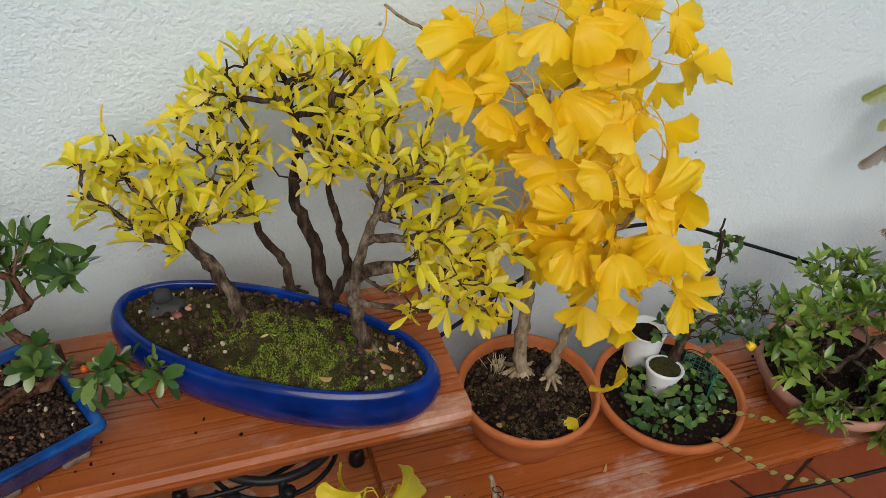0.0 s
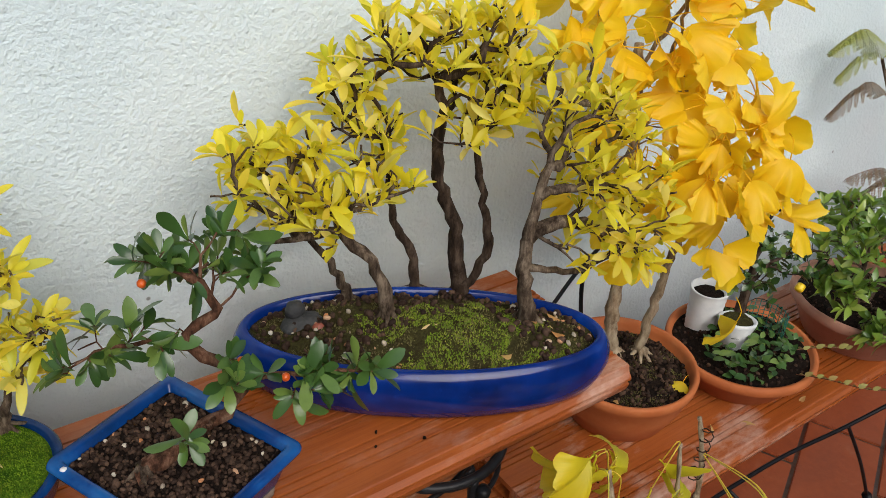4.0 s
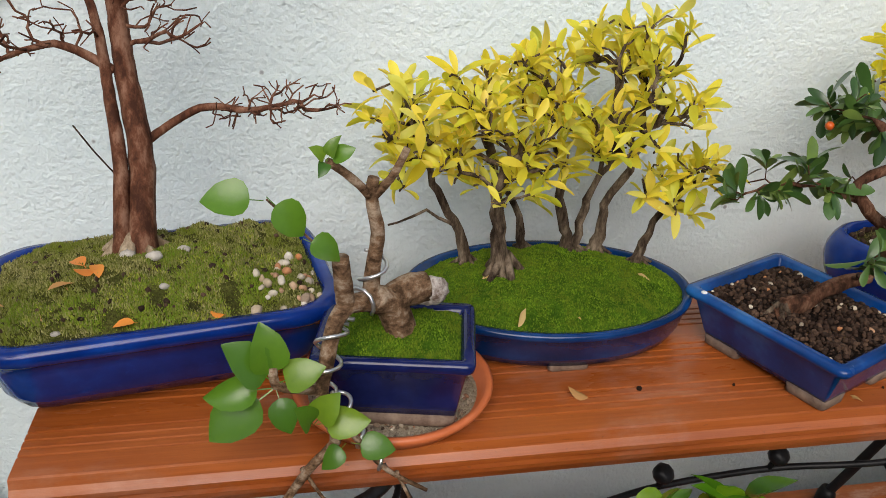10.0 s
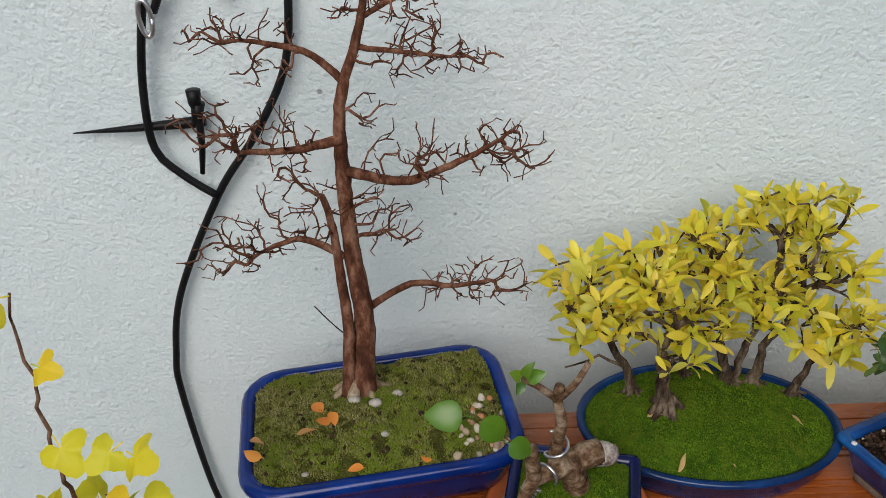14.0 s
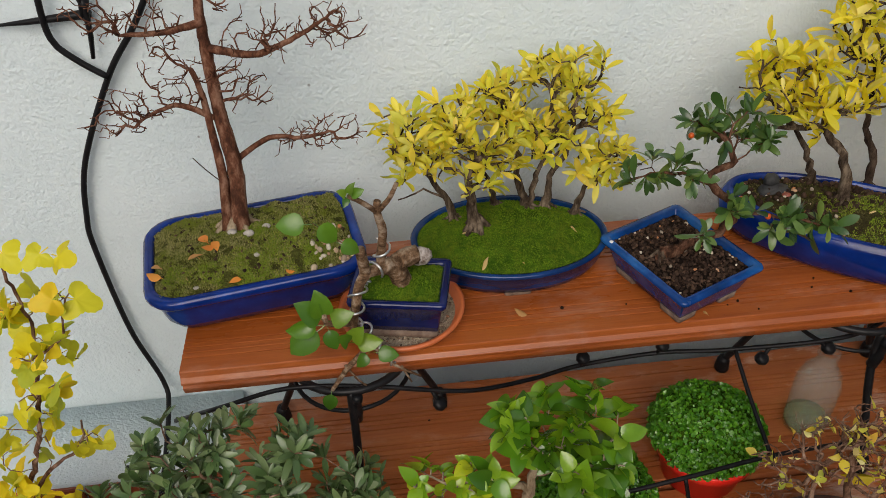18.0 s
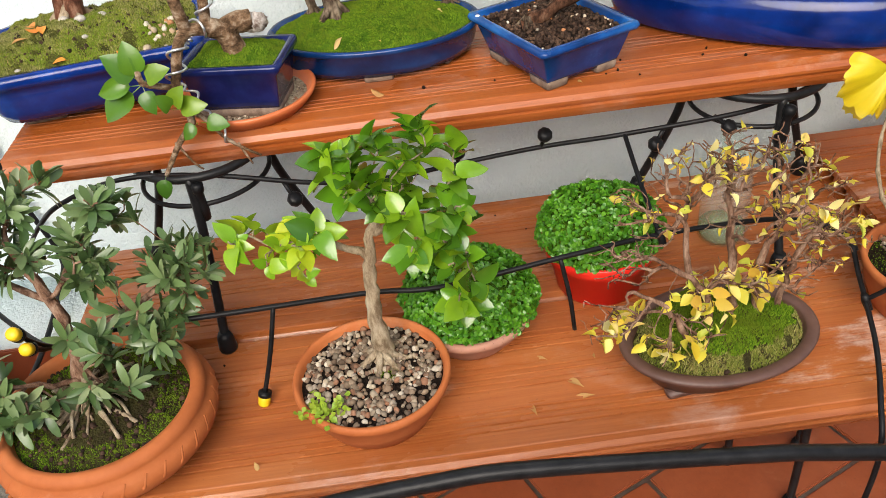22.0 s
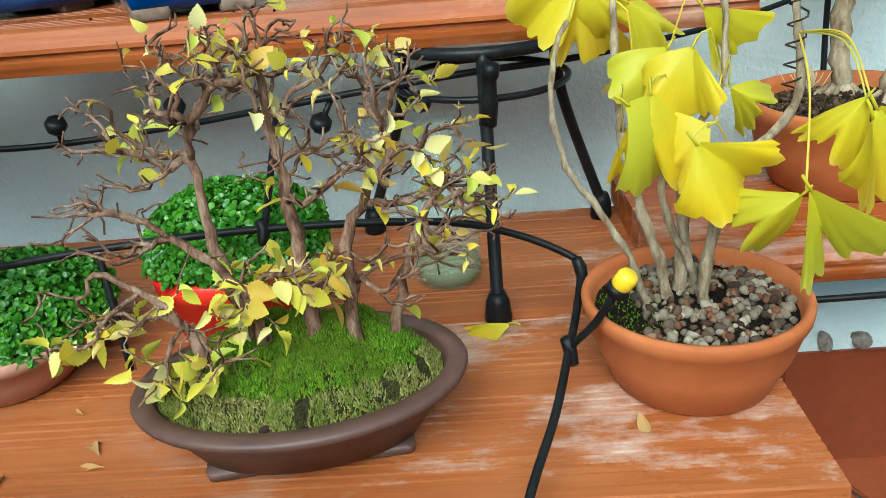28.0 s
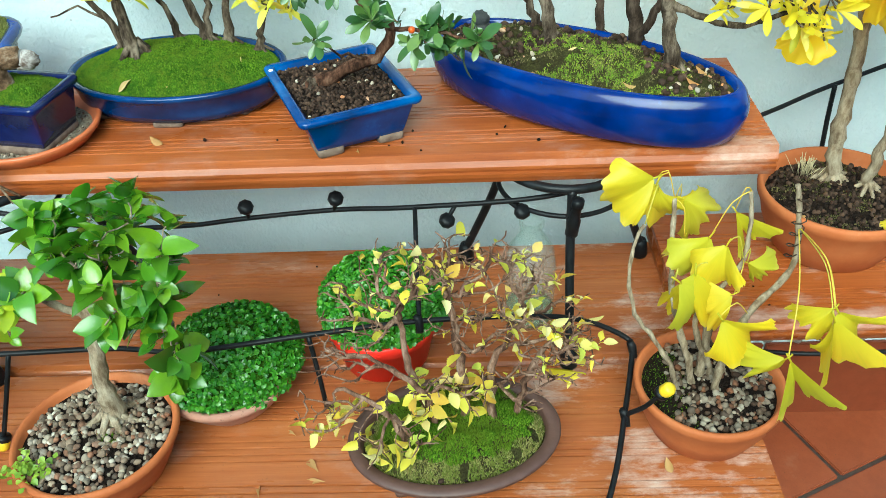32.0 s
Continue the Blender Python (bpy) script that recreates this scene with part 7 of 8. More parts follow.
for a, b in (((-0.732, 0.63, 0.909), (-0.772, 0.625, 0.916)), ((-0.73, 0.63, 0.912), (-0.704, 0.622, 0.886)), ((-0.706, 0.63, 0.878), (-0.676, 0.622, 0.864)), ((-0.686, 0.655, 0.928), (-0.678, 0.65, 0.947)), ((-0.686, 0.655, 0.928), (-0.67, 0.648, 0.94)), ((-0.686, 0.655, 0.928), (-0.695, 0.648, 0.94)), ((-0.686, 0.654, 0.928), (-0.692, 0.64, 0.925)), ((-0.731, 0.6, 0.775), (-0.738, 0.598, 0.818)), ((-0.731, 0.6, 0.773), (-0.7, 0.59, 0.792)), ((-0.731, 0.6, 0.773), (-0.758, 0.59, 0.81)), ((-0.733, 0.598, 0.771), (-0.782, 0.59, 0.775)), ((-0.733, 0.598, 0.77), (-0.778, 0.58, 0.745)), ((-0.731, 0.598, 0.77), (-0.722, 0.58, 0.745)), ((-0.704, 0.597, 0.735), (-0.69, 0.585, 0.765)), ((-0.702, 0.597, 0.735), (-0.668, 0.585, 0.745)), ((-0.704, 0.596, 0.735), (-0.712, 0.58, 0.758)), ((-0.676, 0.596, 0.715), (-0.645, 0.585, 0.715)), ((-0.68, 0.596, 0.715), (-0.7, 0.58, 0.705)), ((-0.738, 0.596, 0.65), (-0.745, 0.58, 0.625))):
    p, d = Vector(a), Vector(b) - Vector(a)
    s = d.length / 0.05
    wl.append(aim(Vector(p), Vector(d), Vector((0, -0.75, 0.7)), s))
leafage(wired, WRD, wl)

# cotoneaster
COT = variants("leaf", [blade(0.013, 0.008, 0.3, 0.15, "oval"), blade(0.011, 0.0075, 0.3, 0.3, "oval"), blade(0.015, 0.009, 0.2, 0.1, "oval")], L_DARK)
cot, ends, rng = tree("cotoneaster", (0.70, 0.73, 0.49), [
    ([(0.70, 0.73, 0.49), (0.705, 0.73, 0.55), (0.715, 0.735, 0.60), (0.72, 0.74, 0.66), (0.735, 0.745, 0.75), (0.725, 0.75, 0.81)], 0.011, 0.0015),
    ([(0.712, 0.733, 0.60), (0.75, 0.72, 0.64), (0.80, 0.71, 0.65), (0.87, 0.7, 0.63)], 0.004, 0.001)],
    [P(0.735, 0.745, 0.76, 0.03, 0.05, 0.03, 0.7), P(0.76, 0.73, 0.66, 0.07, 0.05, 0.05, 2), P(0.82, 0.72, 0.63, 0.06, 0.05, 0.05, 1.6), P(0.68, 0.74, 0.66, 0.05, 0.06, 0.04, 1), P(0.77, 0.73, 0.59, 0.05, 0.04, 0.04, 1)],
    70, 900, BARK_DARK, "arching cotoneaster with tiny dark green leaves on thin twigs", "shrub", low=0.05)
leafage(cot, COT, tip_leaves(ends, rng, (4, 7), (0.8, 1.3), 0.2, 1.3), most=200)
cov = thing("ground_cover", (0.66, 0.62, 0.505), "low trailing small-leaved plant spilling over the pot", "plant")
rng = random.Random(91)
cp = []
dry = []
for _ in range(200):
    g, q = rng.uniform(0, TAU), math.sqrt(rng.random())
    x, y = SB_AT[0] - 0.01 + 0.088 * q * math.cos(g), SB_AT[1] - 0.025 + 0.07 * q * math.sin(g)
    cp.append(aim(Vector((x, y, 0.505 + rng.uniform(0.0, 0.035))), Vector((rng.uniform(-1, 1), rng.uniform(-1, 0.5), rng.uniform(-0.2, 0.7))), Vector((0, -0.4, 1)), rng.uniform(0.8, 1.5)))
trail = [[(0.69, 0.6, 0.515), (0.71, 0.56, 0.525), (0.72, 0.52, 0.535), (0.745, 0.49, 0.54), (0.78, 0.47, 0.545), (0.815, 0.455, 0.555)], [(0.72, 0.63, 0.53), (0.76, 0.6, 0.54), (0.79, 0.585, 0.535)]]
for k, line in enumerate(trail):
    pts = smooth_path(line, 0.015)
    part("stem", Bag().add(*tube(pts, 0.0008, 5)), BARK_RED, cov)
    for i, p in enumerate(pts[1:]):
        for sgn in (-1, 1):
            dry.append(aim(p, Vector((0.25, -0.4 * sgn, 0.35 * sgn + 0.1)), Vector((0, -0.6, 0.8)), rng.uniform(0.8, 1.3)))
leafage(cov, COT, cp, most=300)
leafage(cov, variants("leaf", [blade(0.014, 0.0075, 0.3, 0.15, "oval"), blade(0.012, 0.007, 0.3, 0.3, "oval")], m_leaf("pale_drying_leaf", (0.3, 0.32, 0.08), (0.48, 0.42, 0.14), (0.18, 0.26, 0.06), (0.5, 0.36, 0.12))), dry)

# azalea
AZL = variants("leaf", [blade(0.03, 0.0125, 0.3, 0.2, "oval"), blade(0.026, 0.0115, 0.4, 0.1, "oval"), blade(0.034, 0.013, 0.25, 0.3, "oval"), blade(0.022, 0.01, 0.5, 0.05, "strap")], L_AZALEA)
az, ends, rng = tree("azalea", (0.96, 0.67, 0.515), [
    ([(0.96, 0.67, 0.51), (0.955, 0.67, 0.56), (0.94, 0.67, 0.62)], 0.008, 0.003), ([(0.97, 0.66, 0.51), (1.0, 0.65, 0.56), (1.03, 0.64, 0.6)], 0.006, 0.002), ([(0.95, 0.65, 0.51), (0.93, 0.62, 0.54), (0.92, 0.58, 0.55)], 0.005, 0.002)],
    [P(0.94, 0.69, 0.64, 0.09, 0.05, 0.07, 2), P(1.03, 0.68, 0.64, 0.08, 0.05, 0.08, 2), P(0.87, 0.66, 0.58, 0.05, 0.045, 0.05, 1.2), P(0.9, 0.58, 0.54, 0.05, 0.035, 0.04, 1.1), P(1.0, 0.57, 0.55, 0.06, 0.045, 0.05, 1.4), P(1.02, 0.54, 0.49, 0.05, 0.05, 0.03, 1), P(1.1, 0.66, 0.6, 0.05, 0.06, 0.06, 1.2), P(1.05, 0.79, 0.61, 0.08, 0.05, 0.05, 1.3), P(1.14, 0.7, 0.66, 0.07, 0.055, 0.06, 1.8), P(1.2, 0.62, 0.6, 0.05, 0.05, 0.05, 1.0)],
    270, 950, BARK, "bushy azalea with mid-green leaves and pale buds", "shrub", low=0.02)
leafage(az, AZL, tip_leaves(ends, rng, (5, 7), (0.6, 1.1), 0.5, 1.0))

# feathery seedling
frn = thing("seedling_tree", (1.45, 0.80, 0.52), "feathery bronze-green seedling with arching pinnate leaves", "plant")
stem = [(1.45, 0.80, 0.52), (1.42, 0.85, 0.55), (1.36, 0.88, 0.66), (1.32, 0.9, 0.75), (1.28, 0.92, 0.83)]
part("stem", cord(stem, 0.0032, 8), BARK, frn)
part("stem", cord([(1.47, 0.79, 0.52), (1.5, 0.83, 0.62), (1.5, 0.86, 0.74)], 0.003, 8), BARK_DARK, frn)
part("stem", cord([(1.48, 0.77, 0.52), (1.56, 0.8, 0.62), (1.62, 0.82, 0.76)], 0.004, 8), BARK_DARK, frn)
rng = random.Random(95)


def frond(a, b, sag, name="frond"):
    """An arching rib with pinnae, each set with two rows of fine leaflets."""
    a, b = Vector(a), Vector(b)
    mid = a.lerp(b, 0.5) + Vector((0, 0, sag))
    pts = smooth_path([a, mid, b], 0.0125)
    bag = Bag().add(*tube(pts, 0.0008, 4))
    for i, p in enumerate(pts[2:]):
        t = (pts[min(i + 3, len(pts) - 1)] - pts[i + 1]).normalized()
        u = t.cross(Vector((0, 0.5, 1))).normalized()
        l = 0.036 * math.sin(math.pi * min(1, (i + 2.5) / (len(pts) + 1))) + 0.008
        for s in (-1, 1):
            d = u * s * 0.8 + t * 0.35 + Vector((0, 0, -0.7))
            m = aim(p, d, Vector((0, -0.6, 1)), 1)
            bag.add([m @ Vector(q) for q in ((-0.0004, 0, 0), (0.0004, 0, 0), (0.0003, l, -0.1 * l), (-0.0003, l, -0.1 * l))], [(0, 1, 2, 3)])
            k = max(3, int(l / 0.0036))
            for j in range(1, k):
                q = l * j / k
                w = 0.0048 * math.sin(math.pi * (0.25 + 0.7 * j / k)) + 0.001
                for s2 in (-1, 1):
                    bag.add([m @ Vector(v) for v in ((0, q - 0.0014, -0.1 * q), (w * s2 * 0.6, q - 0.0013, 0.0006 - 0.1 * q), (w * s2 * 1.2, q + 0.0014, -0.1 * q), (w * s2 * 0.5, q + 0.0024, 0.0006 - 0.1 * q))], [(0, 1, 2, 3)])
    part(name, bag, L_FERN if b.z > 0.8 else L_FERN_DRY, frn)


for a, b, s in ((stem[4], (1.11, 0.93, 0.87), 0.05), (stem[4], (1.33, 0.86, 0.93), 0.03), (stem[4], (1.44, 0.88, 0.88), 0.05), (stem[3], (1.17, 0.93, 0.73), 0.05), (stem[3], (1.47, 0.86, 0.82), 0.05), (stem[4], (1.2, 0.95, 0.8), 0.03), (stem[1], (1.27, 0.9, 0.58), 0.03), (stem[1], (1.3, 0.88, 0.53), 0.03), ((1.5, 0.86, 0.74), (1.36, 0.84, 0.7), 0.04), ((1.5, 0.86, 0.74), (1.6, 0.82, 0.74), 0.04), ((1.5, 0.86, 0.74), (1.44, 0.8, 0.62), 0.03), ((1.62, 0.82, 0.76), (1.52, 0.78, 0.82), 0.04), ((1.62, 0.82, 0.76), (1.7, 0.78, 0.82), 0.04), ((1.56, 0.8, 0.62), (1.46, 0.74, 0.6), 0.03)):
    frond(a, b, s)

# currant in the pot on the block
CUR = variants("leaf", [lobed(0.0185, 0.012, 1), lobed(0.015, 0.01, 2), lobed(0.021, 0.013, 3), lobed(0.0175, 0.014, 4)], L_CURRANT)
cur, ends, rng = tree("currant_bush", (-1.245, 0.545, 0.42), [
    ([(-1.25, 0.54, 0.41), (-1.222, 0.55, 0.48), (-1.173, 0.55, 0.542), (-1.12, 0.55, 0.648), (-1.09, 0.55, 0.744), (-1.06, 0.55, 0.84), (-1.06, 0.55, 0.95), (-1.052, 0.55, 1.039), (-1.046, 0.55, 1.112)], 0.0045, 0.001),
    ([(-1.18, 0.55, 0.535), (-1.12, 0.55, 0.6), (-1.088, 0.55, 0.624), (-1.06, 0.55, 0.66), (-1.054, 0.55, 0.69)], 0.0036, 0.0013),
    ([(-1.07, 0.55, 0.81), (-1.03, 0.55, 0.84), (-1.021, 0.55, 0.87), (-1.005, 0.55, 0.9)], 0.002, 0.001)],
    [P(-1.056, 0.55, 0.838, 0.03, 0.035, 0.03, 1.2), P(-1.048, 0.55, 0.79, 0.045, 0.036, 0.035, 1.5), P(-1.086, 0.55, 0.744, 0.03, 0.03, 0.03), P(-1.064, 0.55, 0.65, 0.032, 0.045, 0.03, 1.2), P(-1.153, 0.55, 0.613, 0.042, 0.05, 0.035, 1.5), P(-1.12, 0.55, 0.677, 0.03, 0.033, 0.03), P(-1.068, 0.55, 0.875, 0.028, 0.024, 0.025), P(-1.01, 0.55, 0.9, 0.018, 0.018, 0.02, 0.6), P(-1.16, 0.55, 0.52, 0.04, 0.03, 0.03, 0.8)],
    46, 970, BARK_TWIG, "lanky currant bush with lobed yellow-green autumn leaves", "shrub", low=0.08, r_tip=0.0007, power=2.6)
leafage(cur, CUR, tip_leaves(ends, rng, (1, 3), (0.75, 1.25), -0.2, 1.2, 0.3) + [aim(Vector(p), Vector(d), Vector((0, -0.7, 0.7)), 1.0) for p, d in (((-1.046, 0.55, 1.11), (-0.6, -0.4, 0.1)), ((-1.05, 0.55, 1.05), (0.6, -0.3, 0.0)), ((-1.055, 0.55, 0.98), (0.4, -0.4, -0.5)), ((-1.003, 0.55, 0.97), (-0.5, -0.4, -0.2)), ((-1.003, 0.55, 0.96), (0.5, -0.4, 0.1)))])

# figurine in the oval pot
fig = Bag().add(*ball((-0.042, 0.815, 0.756), 0.02, (1.25, 0.9, 0.6), 16, 10, 0.25, random.Random(1)))
fig.add(*ball((-0.046, 0.822, 0.772), 0.012, (1.0, 0.8, 1.0), 14, 10, 0.2, random.Random(2)))
tagged(part("figurine", fig, PURPLE), "small dark weathered garden figurine set in the moss", "figurine")
tagged(part("clay_shard", Bag().add(*ball((-0.03, 0.795, 0.757), 0.009, (1, 0.8, 0.9), 12, 8, 0.15, random.Random(3))), FIGRED), "small red clay piece beside the figurine", "ornament")

# ---- irrigation ----
hose = thing("irrigation_hose", (-0.3, 0.62, 0.6), "thin black irrigation hose strung under the upper plank", "hose", "irrigation hoses")
part("tube", cord([(-1.0, 0.70, 0.50), (-0.95, 0.655, 0.56), (-0.892, 0.62, 0.612), (-0.803, 0.615, 0.64), (-0.694, 0.612, 0.632), (-0.553, 0.615, 0.597), (-0.45, 0.645, 0.573), (-0.368, 0.67, 0.565), (-0.246, 0.67, 0.575), (-0.138, 0.645, 0.593), (0.036, 0.63, 0.615), (0.16, 0.7, 0.608), (0.3, 0.8, 0.605), (0.379, 0.838, 0.613), (0.483, 0.881, 0.631), (0.66, 0.93, 0.66), (0.8, 0.93, 0.65), (0.95, 0.9, 0.6), (1.1, 0.86, 0.55)], 0.0034, 8), RUBBER, hose)
for x, y, z, dx, dz in ((-0.248, 0.67, 0.575, 0.004, 0.02), (-0.366, 0.67, 0.565, 0.0, 0.02), (-0.085, 0.64, 0.598, -0.012, -0.022), (-0.02, 0.633, 0.61, 0.02, -0.018), (-0.60, 0.615, 0.605, 0.01, -0.026)):
    em = part("emitter", Bag().add(*tube([(x, y, z), (x + dx, y - 0.004, z + dz)], 0.003, 8)), RUBBER, hose)
    part("knob", Bag().add(*placed(loft("ellipse", 0, 0, [(0.0045, -0.008), (0.0085, -0.006), (0.0108, -0.001), (0.0108, 0.004), (0.0085, 0.0075), (0.004, 0.0085)], n=8), (x + dx, y - 0.004, z + dz), 20, (35, 10))), RUBBER, em)
for x in (-0.71, 0.062):
    part("connector", Bag().add(*placed(loft("ellipse", 0, 0, [(0.006, -0.055), (0.0085, -0.053), (0.0085, -0.03), (0.007, -0.026), (0.006, -0.01), (0.008, -0.006), (0.008, 0.004), (0.003, 0.006)], n=14), (x + 0.004, 0.598, 0.625), 0, (8, 5))), RUBBER, hose, "black hose connector")
part("branch", cord([(-0.138, 0.645, 0.593), (-0.135, 0.57, 0.558), (-0.131, 0.499, 0.53)], 0.0032, 8), RUBBER, hose)

hose2 = thing("irrigation_hose", (-0.3, 0.44, 0.54), "thin black irrigation hose crossing the lower shelf pots", "hose", "irrigation hoses")
part("tube", cord([(-1.06, 0.62, 0.50), (-0.98, 0.54, 0.49), (-0.9, 0.47, 0.50), (-0.82, 0.45, 0.53), (-0.768, 0.44, 0.539), (-0.62, 0.458, 0.527), (-0.5, 0.475, 0.515), (-0.413, 0.465, 0.517), (-0.263, 0.475, 0.53), (-0.131, 0.495, 0.53), (0.009, 0.51, 0.52), (0.075, 0.52, 0.5), (0.122, 0.512, 0.48), (0.13, 0.5, 0.472), (0.121, 0.458, 0.456), (0.109, 0.413, 0.449), (0.09, 0.345, 0.437), (0.064, 0.277, 0.418), (0.05, 0.235, 0.37), (0.045, 0.23, 0.2), (0.1, 0.25, 0.006)], 0.0034, 8), RUBBER, hose2)


def dropper(owner, a, b, cap=True, r=0.003):
    br = part("branch", cord([a, Vector(a).lerp(Vector(b), 0.5) + Vector((0.002, -0.004, 0)), b], r, 8), RUBBER, owner)
    d = (Vector(b) - Vector(a)).normalized()
    if cap:
        e = Vector(b)
        part("collar", Bag().add(*tube([e - d * 0.003, e + d * 0.003], 0.0085, 14)), RUBBER, br)
        part("cap", Bag().add(*tube([e + d * 0.003, e + d * 0.005, e + d * 0.014, e + d * 0.017], [0.0065, 0.0078, 0.0078, 0.006], 14)), YELLOWCAP, br, "yellow ribbed drip cap")
    return br


dropper(hose2, (-0.62, 0.458, 0.527), (-0.652, 0.424, 0.416))
dropper(hose2, (-0.263, 0.475, 0.53), (-0.25, 0.45, 0.43), False)
dropper(hose2, (0.109, 0.413, 0.449), (0.141, 0.392, 0.508))
for at, up in (((0.13, 0.501, 0.473), 0.008), ((0.109, 0.413, 0.449), 0.008), ((-0.131, 0.495, 0.53), 0.008)):
    part("tee", Bag().add(*tube([(at[0] - 0.003, at[1], at[2] + up), at, (at[0] + 0.001, at[1] - 0.012, at[2] - up)], [0.0046, 0.0056, 0.0046], 10)), RUBBER, hose2, "black barbed hose tee")
dropper(hose2, (-0.9, 0.47, 0.50), (-0.893, 0.405, 0.578), True)
dropper(hose2, (-0.9, 0.47, 0.50), (-0.892, 0.412, 0.55), True)

hose3 = thing("irrigation_hose", (0.6, 0.56, 0.38), "black irrigation hose slung along the farther plank's front edge", "hose", "irrigation hoses")
part("tube", cord([(0.28, 0.6, 0.37), (0.38, 0.562, 0.392), (0.52, 0.56, 0.395), (0.66, 0.558, 0.392), (0.8, 0.54, 0.40), (0.95, 0.51, 0.44), (1.1, 0.5, 0.46), (1.3, 0.52, 0.47)], 0.0034, 8), RUBBER, hose3)
dropper(hose3, (0.52, 0.56, 0.395), (0.56, 0.47, 0.335))
dropper(hose3, (0.8, 0.54, 0.40), (0.9, 0.5, 0.21))
dropper(hose3, (0.9, 0.72, 0.62), (0.84, 0.71, 0.57))
part("branch", cord([(1.05, 0.5, 0.45), (1.1, 0.48, 0.3), (1.14, 0.49, 0.0)], 0.0042, 8), RUBBER, hose3)

whose = thing("irrigation_hose", (-1.1, 0.985, 0.4), "black irrigation hose climbing the white wall in a loop", "hose", "irrigation hoses")
part("tube", cord([(-1.1, 0.62, 0.25), (-1.09, 0.75, 0.255), (-1.10, 0.93, 0.27), (-1.111, 0.98, 0.3), (-1.138, 0.985, 0.44), (-1.146, 0.985, 0.634), (-1.139, 0.985, 0.706), (-1.11, 0.985, 0.81), (-1.033, 0.985, 0.953), (-0.975, 0.985, 1.03), (-0.93, 0.985, 1.107), (-0.914, 0.985, 1.181), (-0.91, 0.985, 1.26), (-0.915, 0.985, 1.45)], 0.0048, 10), RUBBER, whose)
part("branch", cord([(-1.033, 0.98, 0.954), (-1.07, 0.98, 0.985), (-1.095, 0.98, 1.02), (-1.092, 0.98, 1.09), (-1.075, 0.98, 1.17), (-1.05, 0.985, 1.25), (-1.02, 0.985, 1.36)], 0.0048, 10), RUBBER, whose)
part("branch", cord([(-1.06, 0.98, 1.18), (-1.02, 0.98, 1.25), (-0.99, 0.98, 1.3)], 0.0045, 10), RUBBER, whose)
peg = thing("hose_peg", (-1.1, 0.985, 1.04), "black plastic hose peg with long tapering point on the wall", "hose peg")
part("spike", Bag().add(*tube([(-1.19, 0.988, 1.04), (-1.12, 0.986, 1.044), (-1.04, 0.984, 1.05), (-1.03, 0.984, 1.05)], [0.0008, 0.0045, 0.0075, 0.006], 6)), RUBBER, peg)
part("clip", Bag().add(*tube([(-1.045, 0.98, 0.985), (-1.038, 0.978, 1.02), (-1.034, 0.978, 1.06), (-1.033, 0.978, 1.075)], [0.003, 0.004, 0.005, 0.009], 8)), RUBBER, peg)
part("stake", Bag().add(*tube([(-0.985, 0.985, 1.45), (-0.984, 0.985, 1.207), (-0.984, 0.98, 1.205), (-0.984, 0.98, 1.203)], [0.004, 0.004, 0.011, 0.011], 10)), RUBBER, peg)
part("tie", Bag().add(*tube([(-1.068 + 0.007 * math.cos(TAU * i / 16), 0.975, 1.175 + 0.02 * math.sin(TAU * i / 16)) for i in range(17)], 0.003, 6)), WIRE, peg, "grey metal clip")

# ---- bottle ----
BOT_AT = (0.014, 0.64, LOW)
bot = thing("bottle", BOT_AT, "clear plastic bottle standing with murky water in it", "bottle")
shell = [(0.03, 0.0), (0.034, 0.004), (0.0355, 0.02), (0.034, 0.05), (0.0355, 0.055), (0.0355, 0.1), (0.031, 0.124), (0.019, 0.144), (0.0145, 0.152), (0.0145, 0.162), (0.017, 0.164), (0.017, 0.169), (0.0145, 0.171), (0.013, 0.17), (0.013, 0.152), (0.029, 0.123), (0.034, 0.1), (0.034, 0.02), (0.03, 0.003), (0.005, 0.002)]
part("body", Bag().add(*placed(loft("ellipse", 0, 0, shell, n=32), BOT_AT)), GLASS, bot)
part("water", Bag().add(*placed(loft("ellipse", 0, 0, [(0.028, 0.004), (0.033, 0.01), (0.0332, 0.024), (0.005, 0.0245)], n=32), BOT_AT)), WATER, bot)
bot.children[0].visible_shadow = False

# ---- fallen leaves ----
for x, y, z, s, a in ((-0.454, 0.668, UP, 0.9, 60), (-0.2, 0.63, UP, 0.5, 20), (-0.32, 0.34, LOW, 0.8, 10), (-0.255, 0.375, LOW, 0.9, 40), (-0.245, 0.36, LOW, 0.9, 80), (0.16, 0.365, LOW, 0.8, 10), (-0.60, 0.47, LOW, 0.6, 70), (-0.57, 0.5, LOW, 0.5, 120), (-0.29, 0.43, LOW, 0.6, 50), (-0.23, 0.42, LOW, 0.5, 0), (0.62, 0.6, RIGHT, 0.8, 30), (0.75, 0.6, RIGHT, 0.7, 100), (0.56, 0.64, RIGHT, 0.7, 140), (-0.655, 0.315, LOW, 0.5, 20), (0.7, 0.62, 0.0, 0.9, 20), (0.8, 0.45, 0.0, 0.7, 80), (0.52, 0.4, 0.0, 0.6, 80)):
    dead_leaf(x, y, z, s, a)
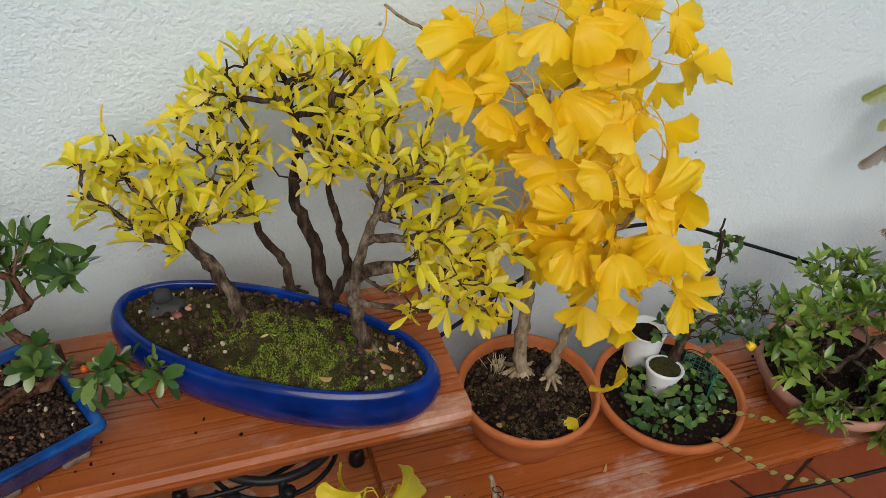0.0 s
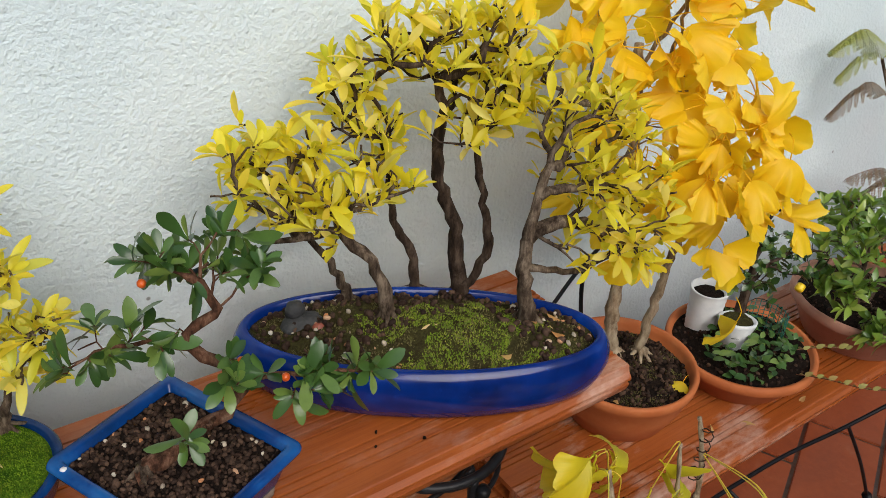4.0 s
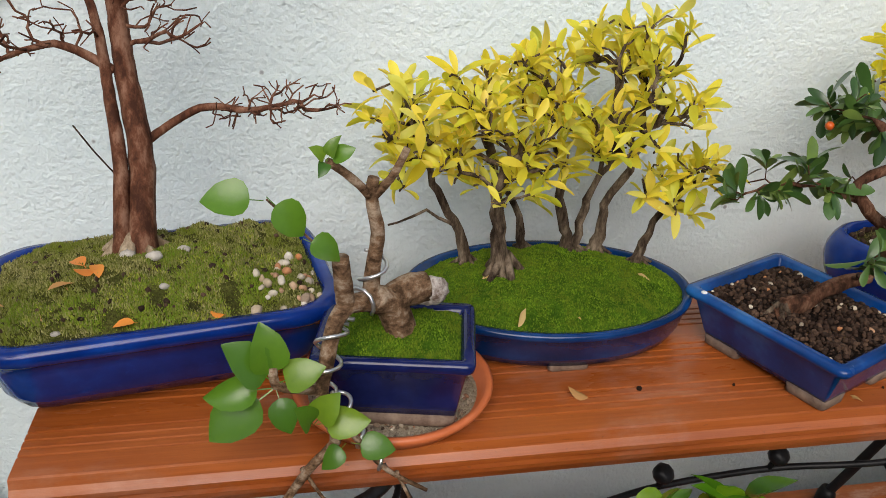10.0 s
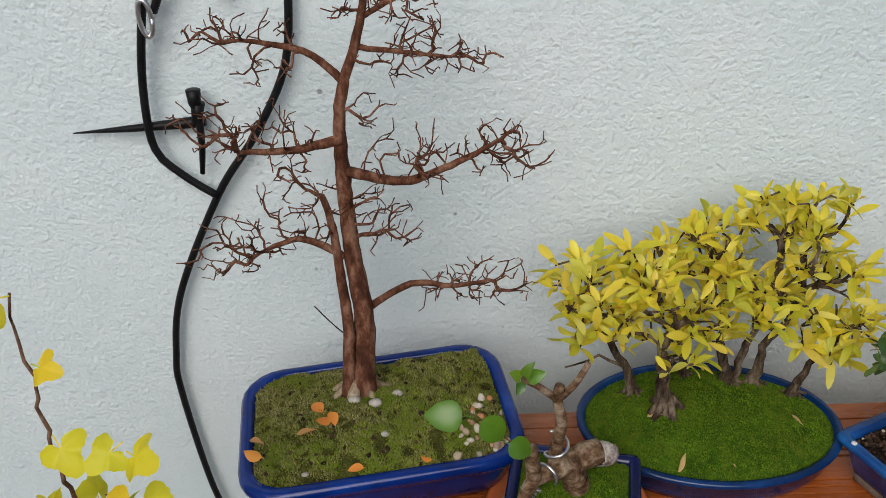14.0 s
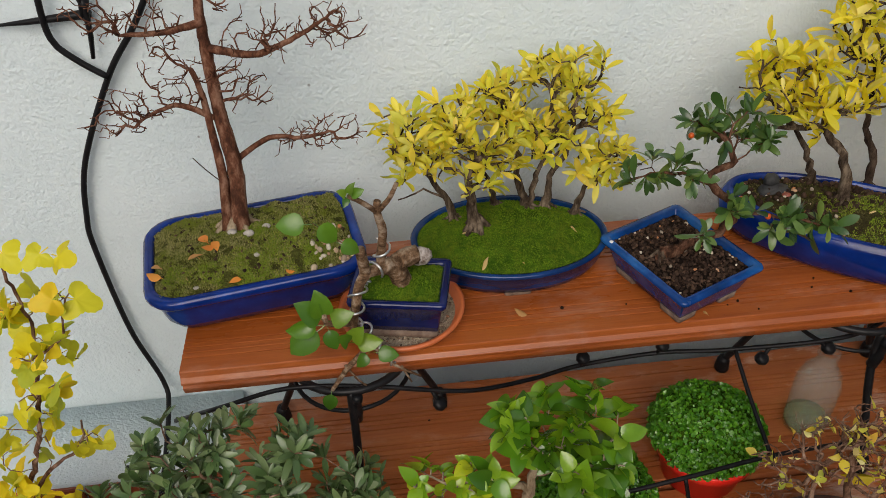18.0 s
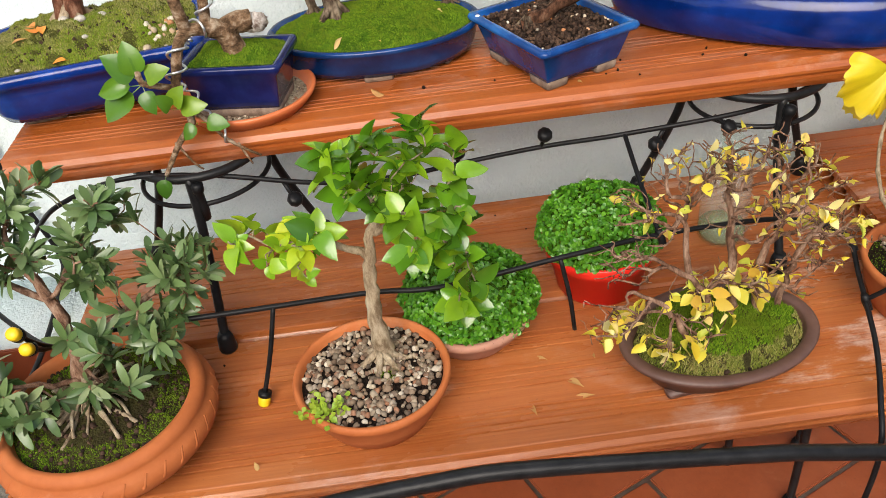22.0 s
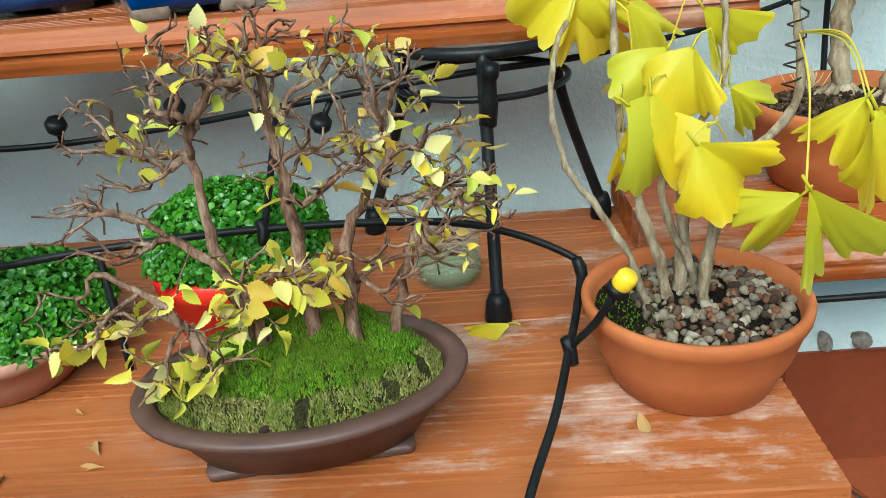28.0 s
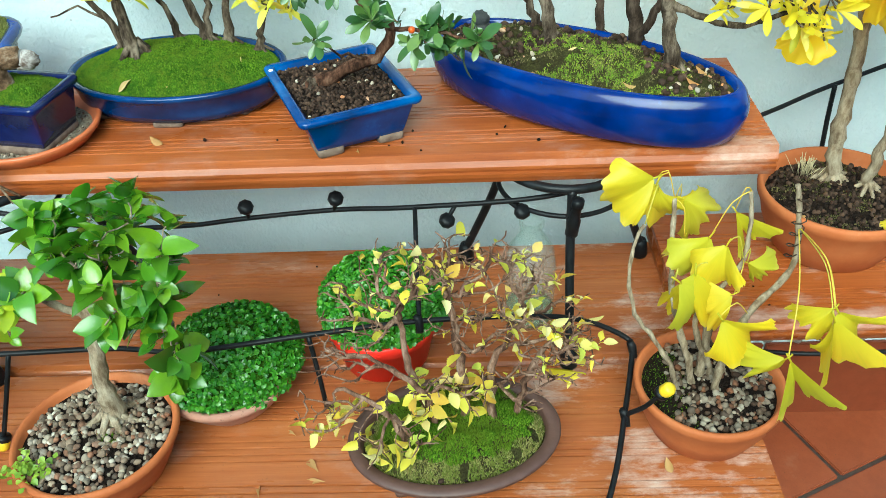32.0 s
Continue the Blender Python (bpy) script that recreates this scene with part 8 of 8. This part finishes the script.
for g, spots in ((rd_ground, ((-0.51, 0.79, 90), (-0.50, 0.737, 150), (-0.362, 0.77, 20), (-0.45, 0.72, 10))), (big_ground, ((-0.905, 0.735, 20), (-0.96, 0.74, 60), (-0.92, 0.705, 30), (-0.9, 0.74, 100))), (ov_ground, ((0.133, 0.652, 90), (0.205, 0.645, 60), (0.2, 0.66, 10), (-0.03, 0.72, 30), (-0.05, 0.745, 70), (0.19, 0.68, 120), (0.22, 0.67, 40), (0.08, 0.72, 80), (0.02, 0.7, 10))), (g1_ground, ((0.49, 0.67, 20), (0.43, 0.66, 70), (0.40, 0.70, 110)))):
    for x, y, a in spots:
        dead_leaf(x, y, g.height(x, y), 0.75, a, "small dry leaf fallen on the moss")
gl = part("fallen_leaf", FANS[0][0], None, at=aim(Vector((0.078, 0.512, LOW + 0.014)), Vector((-1, 0.35, 0.0)), Vector((0, -0.2, 1)), 1.3))
tagged(gl, "fallen lime-yellow ginkgo leaf on the lower plank", "fallen leaf", "fallen leaves")
gl = part("fallen_leaf", FAN[0][0], None, at=aim(Vector((0.53, 0.68, g1_ground.height(0.53, 0.68) + 0.01)), Vector((-1, -0.3, 0.0)), Vector((0, 0, 1)), 0.5))
tagged(gl, "fallen yellow ginkgo leaf on the pot soil", "fallen leaf", "fallen leaves")
rng = random.Random(44)
for i in range(30):
    x, y, z = rng.choice(((rng.uniform(-0.9, 0.25), rng.uniform(0.31, 0.78), LOW), (rng.uniform(-0.9, 0.28), rng.uniform(0.63, 0.7), UP), (rng.uniform(0.3, 1.1), rng.uniform(0.59, 0.8), RIGHT)))
    r = rng.uniform(0.0013, 0.003)
    tagged(part("soil_crumb", Bag().add(*pebble((x, y, z + r * 0.5), r, rng)), SOIL), "crumb of dark soil on the clay shelf", "soil crumb", "soil crumbs")

# ---- orange leaves, stones and a chip ----
ORL = variants("fallen_leaf", [blade(0.024, 0.015, 0.4, 0.3, "oval", 0.004), blade(0.02, 0.014, -0.4, -0.2, "oval", 0.003)], L_ORANGE)
for i, (x, y, a, k) in enumerate(((-0.893, 0.757, 40, 0.9), (-0.882, 0.75, 120, 0.9), (-0.887, 0.762, 200, 0.8), (-0.955, 0.716, 75, 1.0), (-0.845, 0.702, 95, 0.7), (-0.775, 0.716, 80, 0.6))):
    ob = part("fallen_leaf", ORL[i % 2][0], None, at=Matrix.Translation((x, y, big_ground.height(x, y) + 0.004)) @ pose(0, 0, 0, 8, -8, a) @ Matrix.Scale(k, 4))
    tagged(ob, "fallen orange leaf lying on the olive moss", "fallen leaf", "fallen leaves")
rng = random.Random(71)
for x, y, r in ((-0.838, 0.772, 0.0075), (-0.862, 0.778, 0.007), (-0.826, 0.735, 0.0045), (-0.91, 0.7, 0.004), (-0.815, 0.79, 0.006)):
    tagged(part("pebble", Bag().add(*ball((x, y, big_ground.height(x, y) + r * 0.3), r, (1, 0.8, 0.6), 12, 8, 0.2, rng)), STONE), "smooth grey pebble resting on the olive moss", "pebble", "pebbles on the moss")
chip_at = pose(*RC_AT, 0, 0, RC_TURN) @ Vector((-RCA + 0.003, RCB * 0.78, 0.064))
part("chip", Bag().add(*ball(chip_at, 0.0032, (1, 1, 0.5), 10, 6, 0.2, random.Random(5))), WHITE, rect_pot, "white chip in the glazed rim")
nozzle = part("nozzle", Bag().add(*tube([(-1.04, 0.978, 1.05), (-1.036, 0.976, 1.07), (-1.035, 0.976, 1.076), (-1.034, 0.976, 1.092)], [0.004, 0.0045, 0.0075, 0.0085], 12)), RUBBER, peg, "black drip nozzle")
part("branch", cord([(0.474, 0.874, 0.631), (0.475, 0.872, 0.58), (0.473, 0.86, 0.53)], 0.0036, 8), RUBBER, hose)
straw = Bag()
rng = random.Random(72)
for _ in range(46):
    a = Vector((0.425 + rng.gauss(0, 0.006), 0.795 + rng.gauss(0, 0.006), g1_ground.height(0.425, 0.795)))
    straw.add(*tube([a, a + Vector((rng.gauss(0, 0.008), rng.gauss(0, 0.008), rng.uniform(0.02, 0.036)))], 0.0005, 3))
tagged(part("dry_grass", straw, m_plain("straw", (0.42, 0.34, 0.18), (0.6, 0.52, 0.32), 0.8, 80)), "tuft of dry straw-coloured grass in the pot", "grass tuft")
net = Bag()
for i in range(9):
    z = RIGHT + 0.062 + 0.008 * i
    net.add(*tube([(0.715 + 0.034 * math.cos(g / 10 * 2.6 - 1.2), 0.69 + 0.034 * math.sin(g / 10 * 2.6 - 1.2), z) for g in range(11)], 0.0007, 4))
for g in range(11):
    c, q = 0.034 * math.cos(g / 10 * 2.6 - 1.2), 0.034 * math.sin(g / 10 * 2.6 - 1.2)
    net.add(*tube([(0.715 + c, 0.69 + q, RIGHT + 0.06), (0.715 + c, 0.69 + q, RIGHT + 0.13)], 0.0007, 4))
tagged(part("plastic_netting", net, m_plain("dark_green_netting", (0.0, 0.09, 0.06), (0.01, 0.15, 0.1), 0.5, 60)), "curl of dark green plastic netting beside the white pot", "netting")
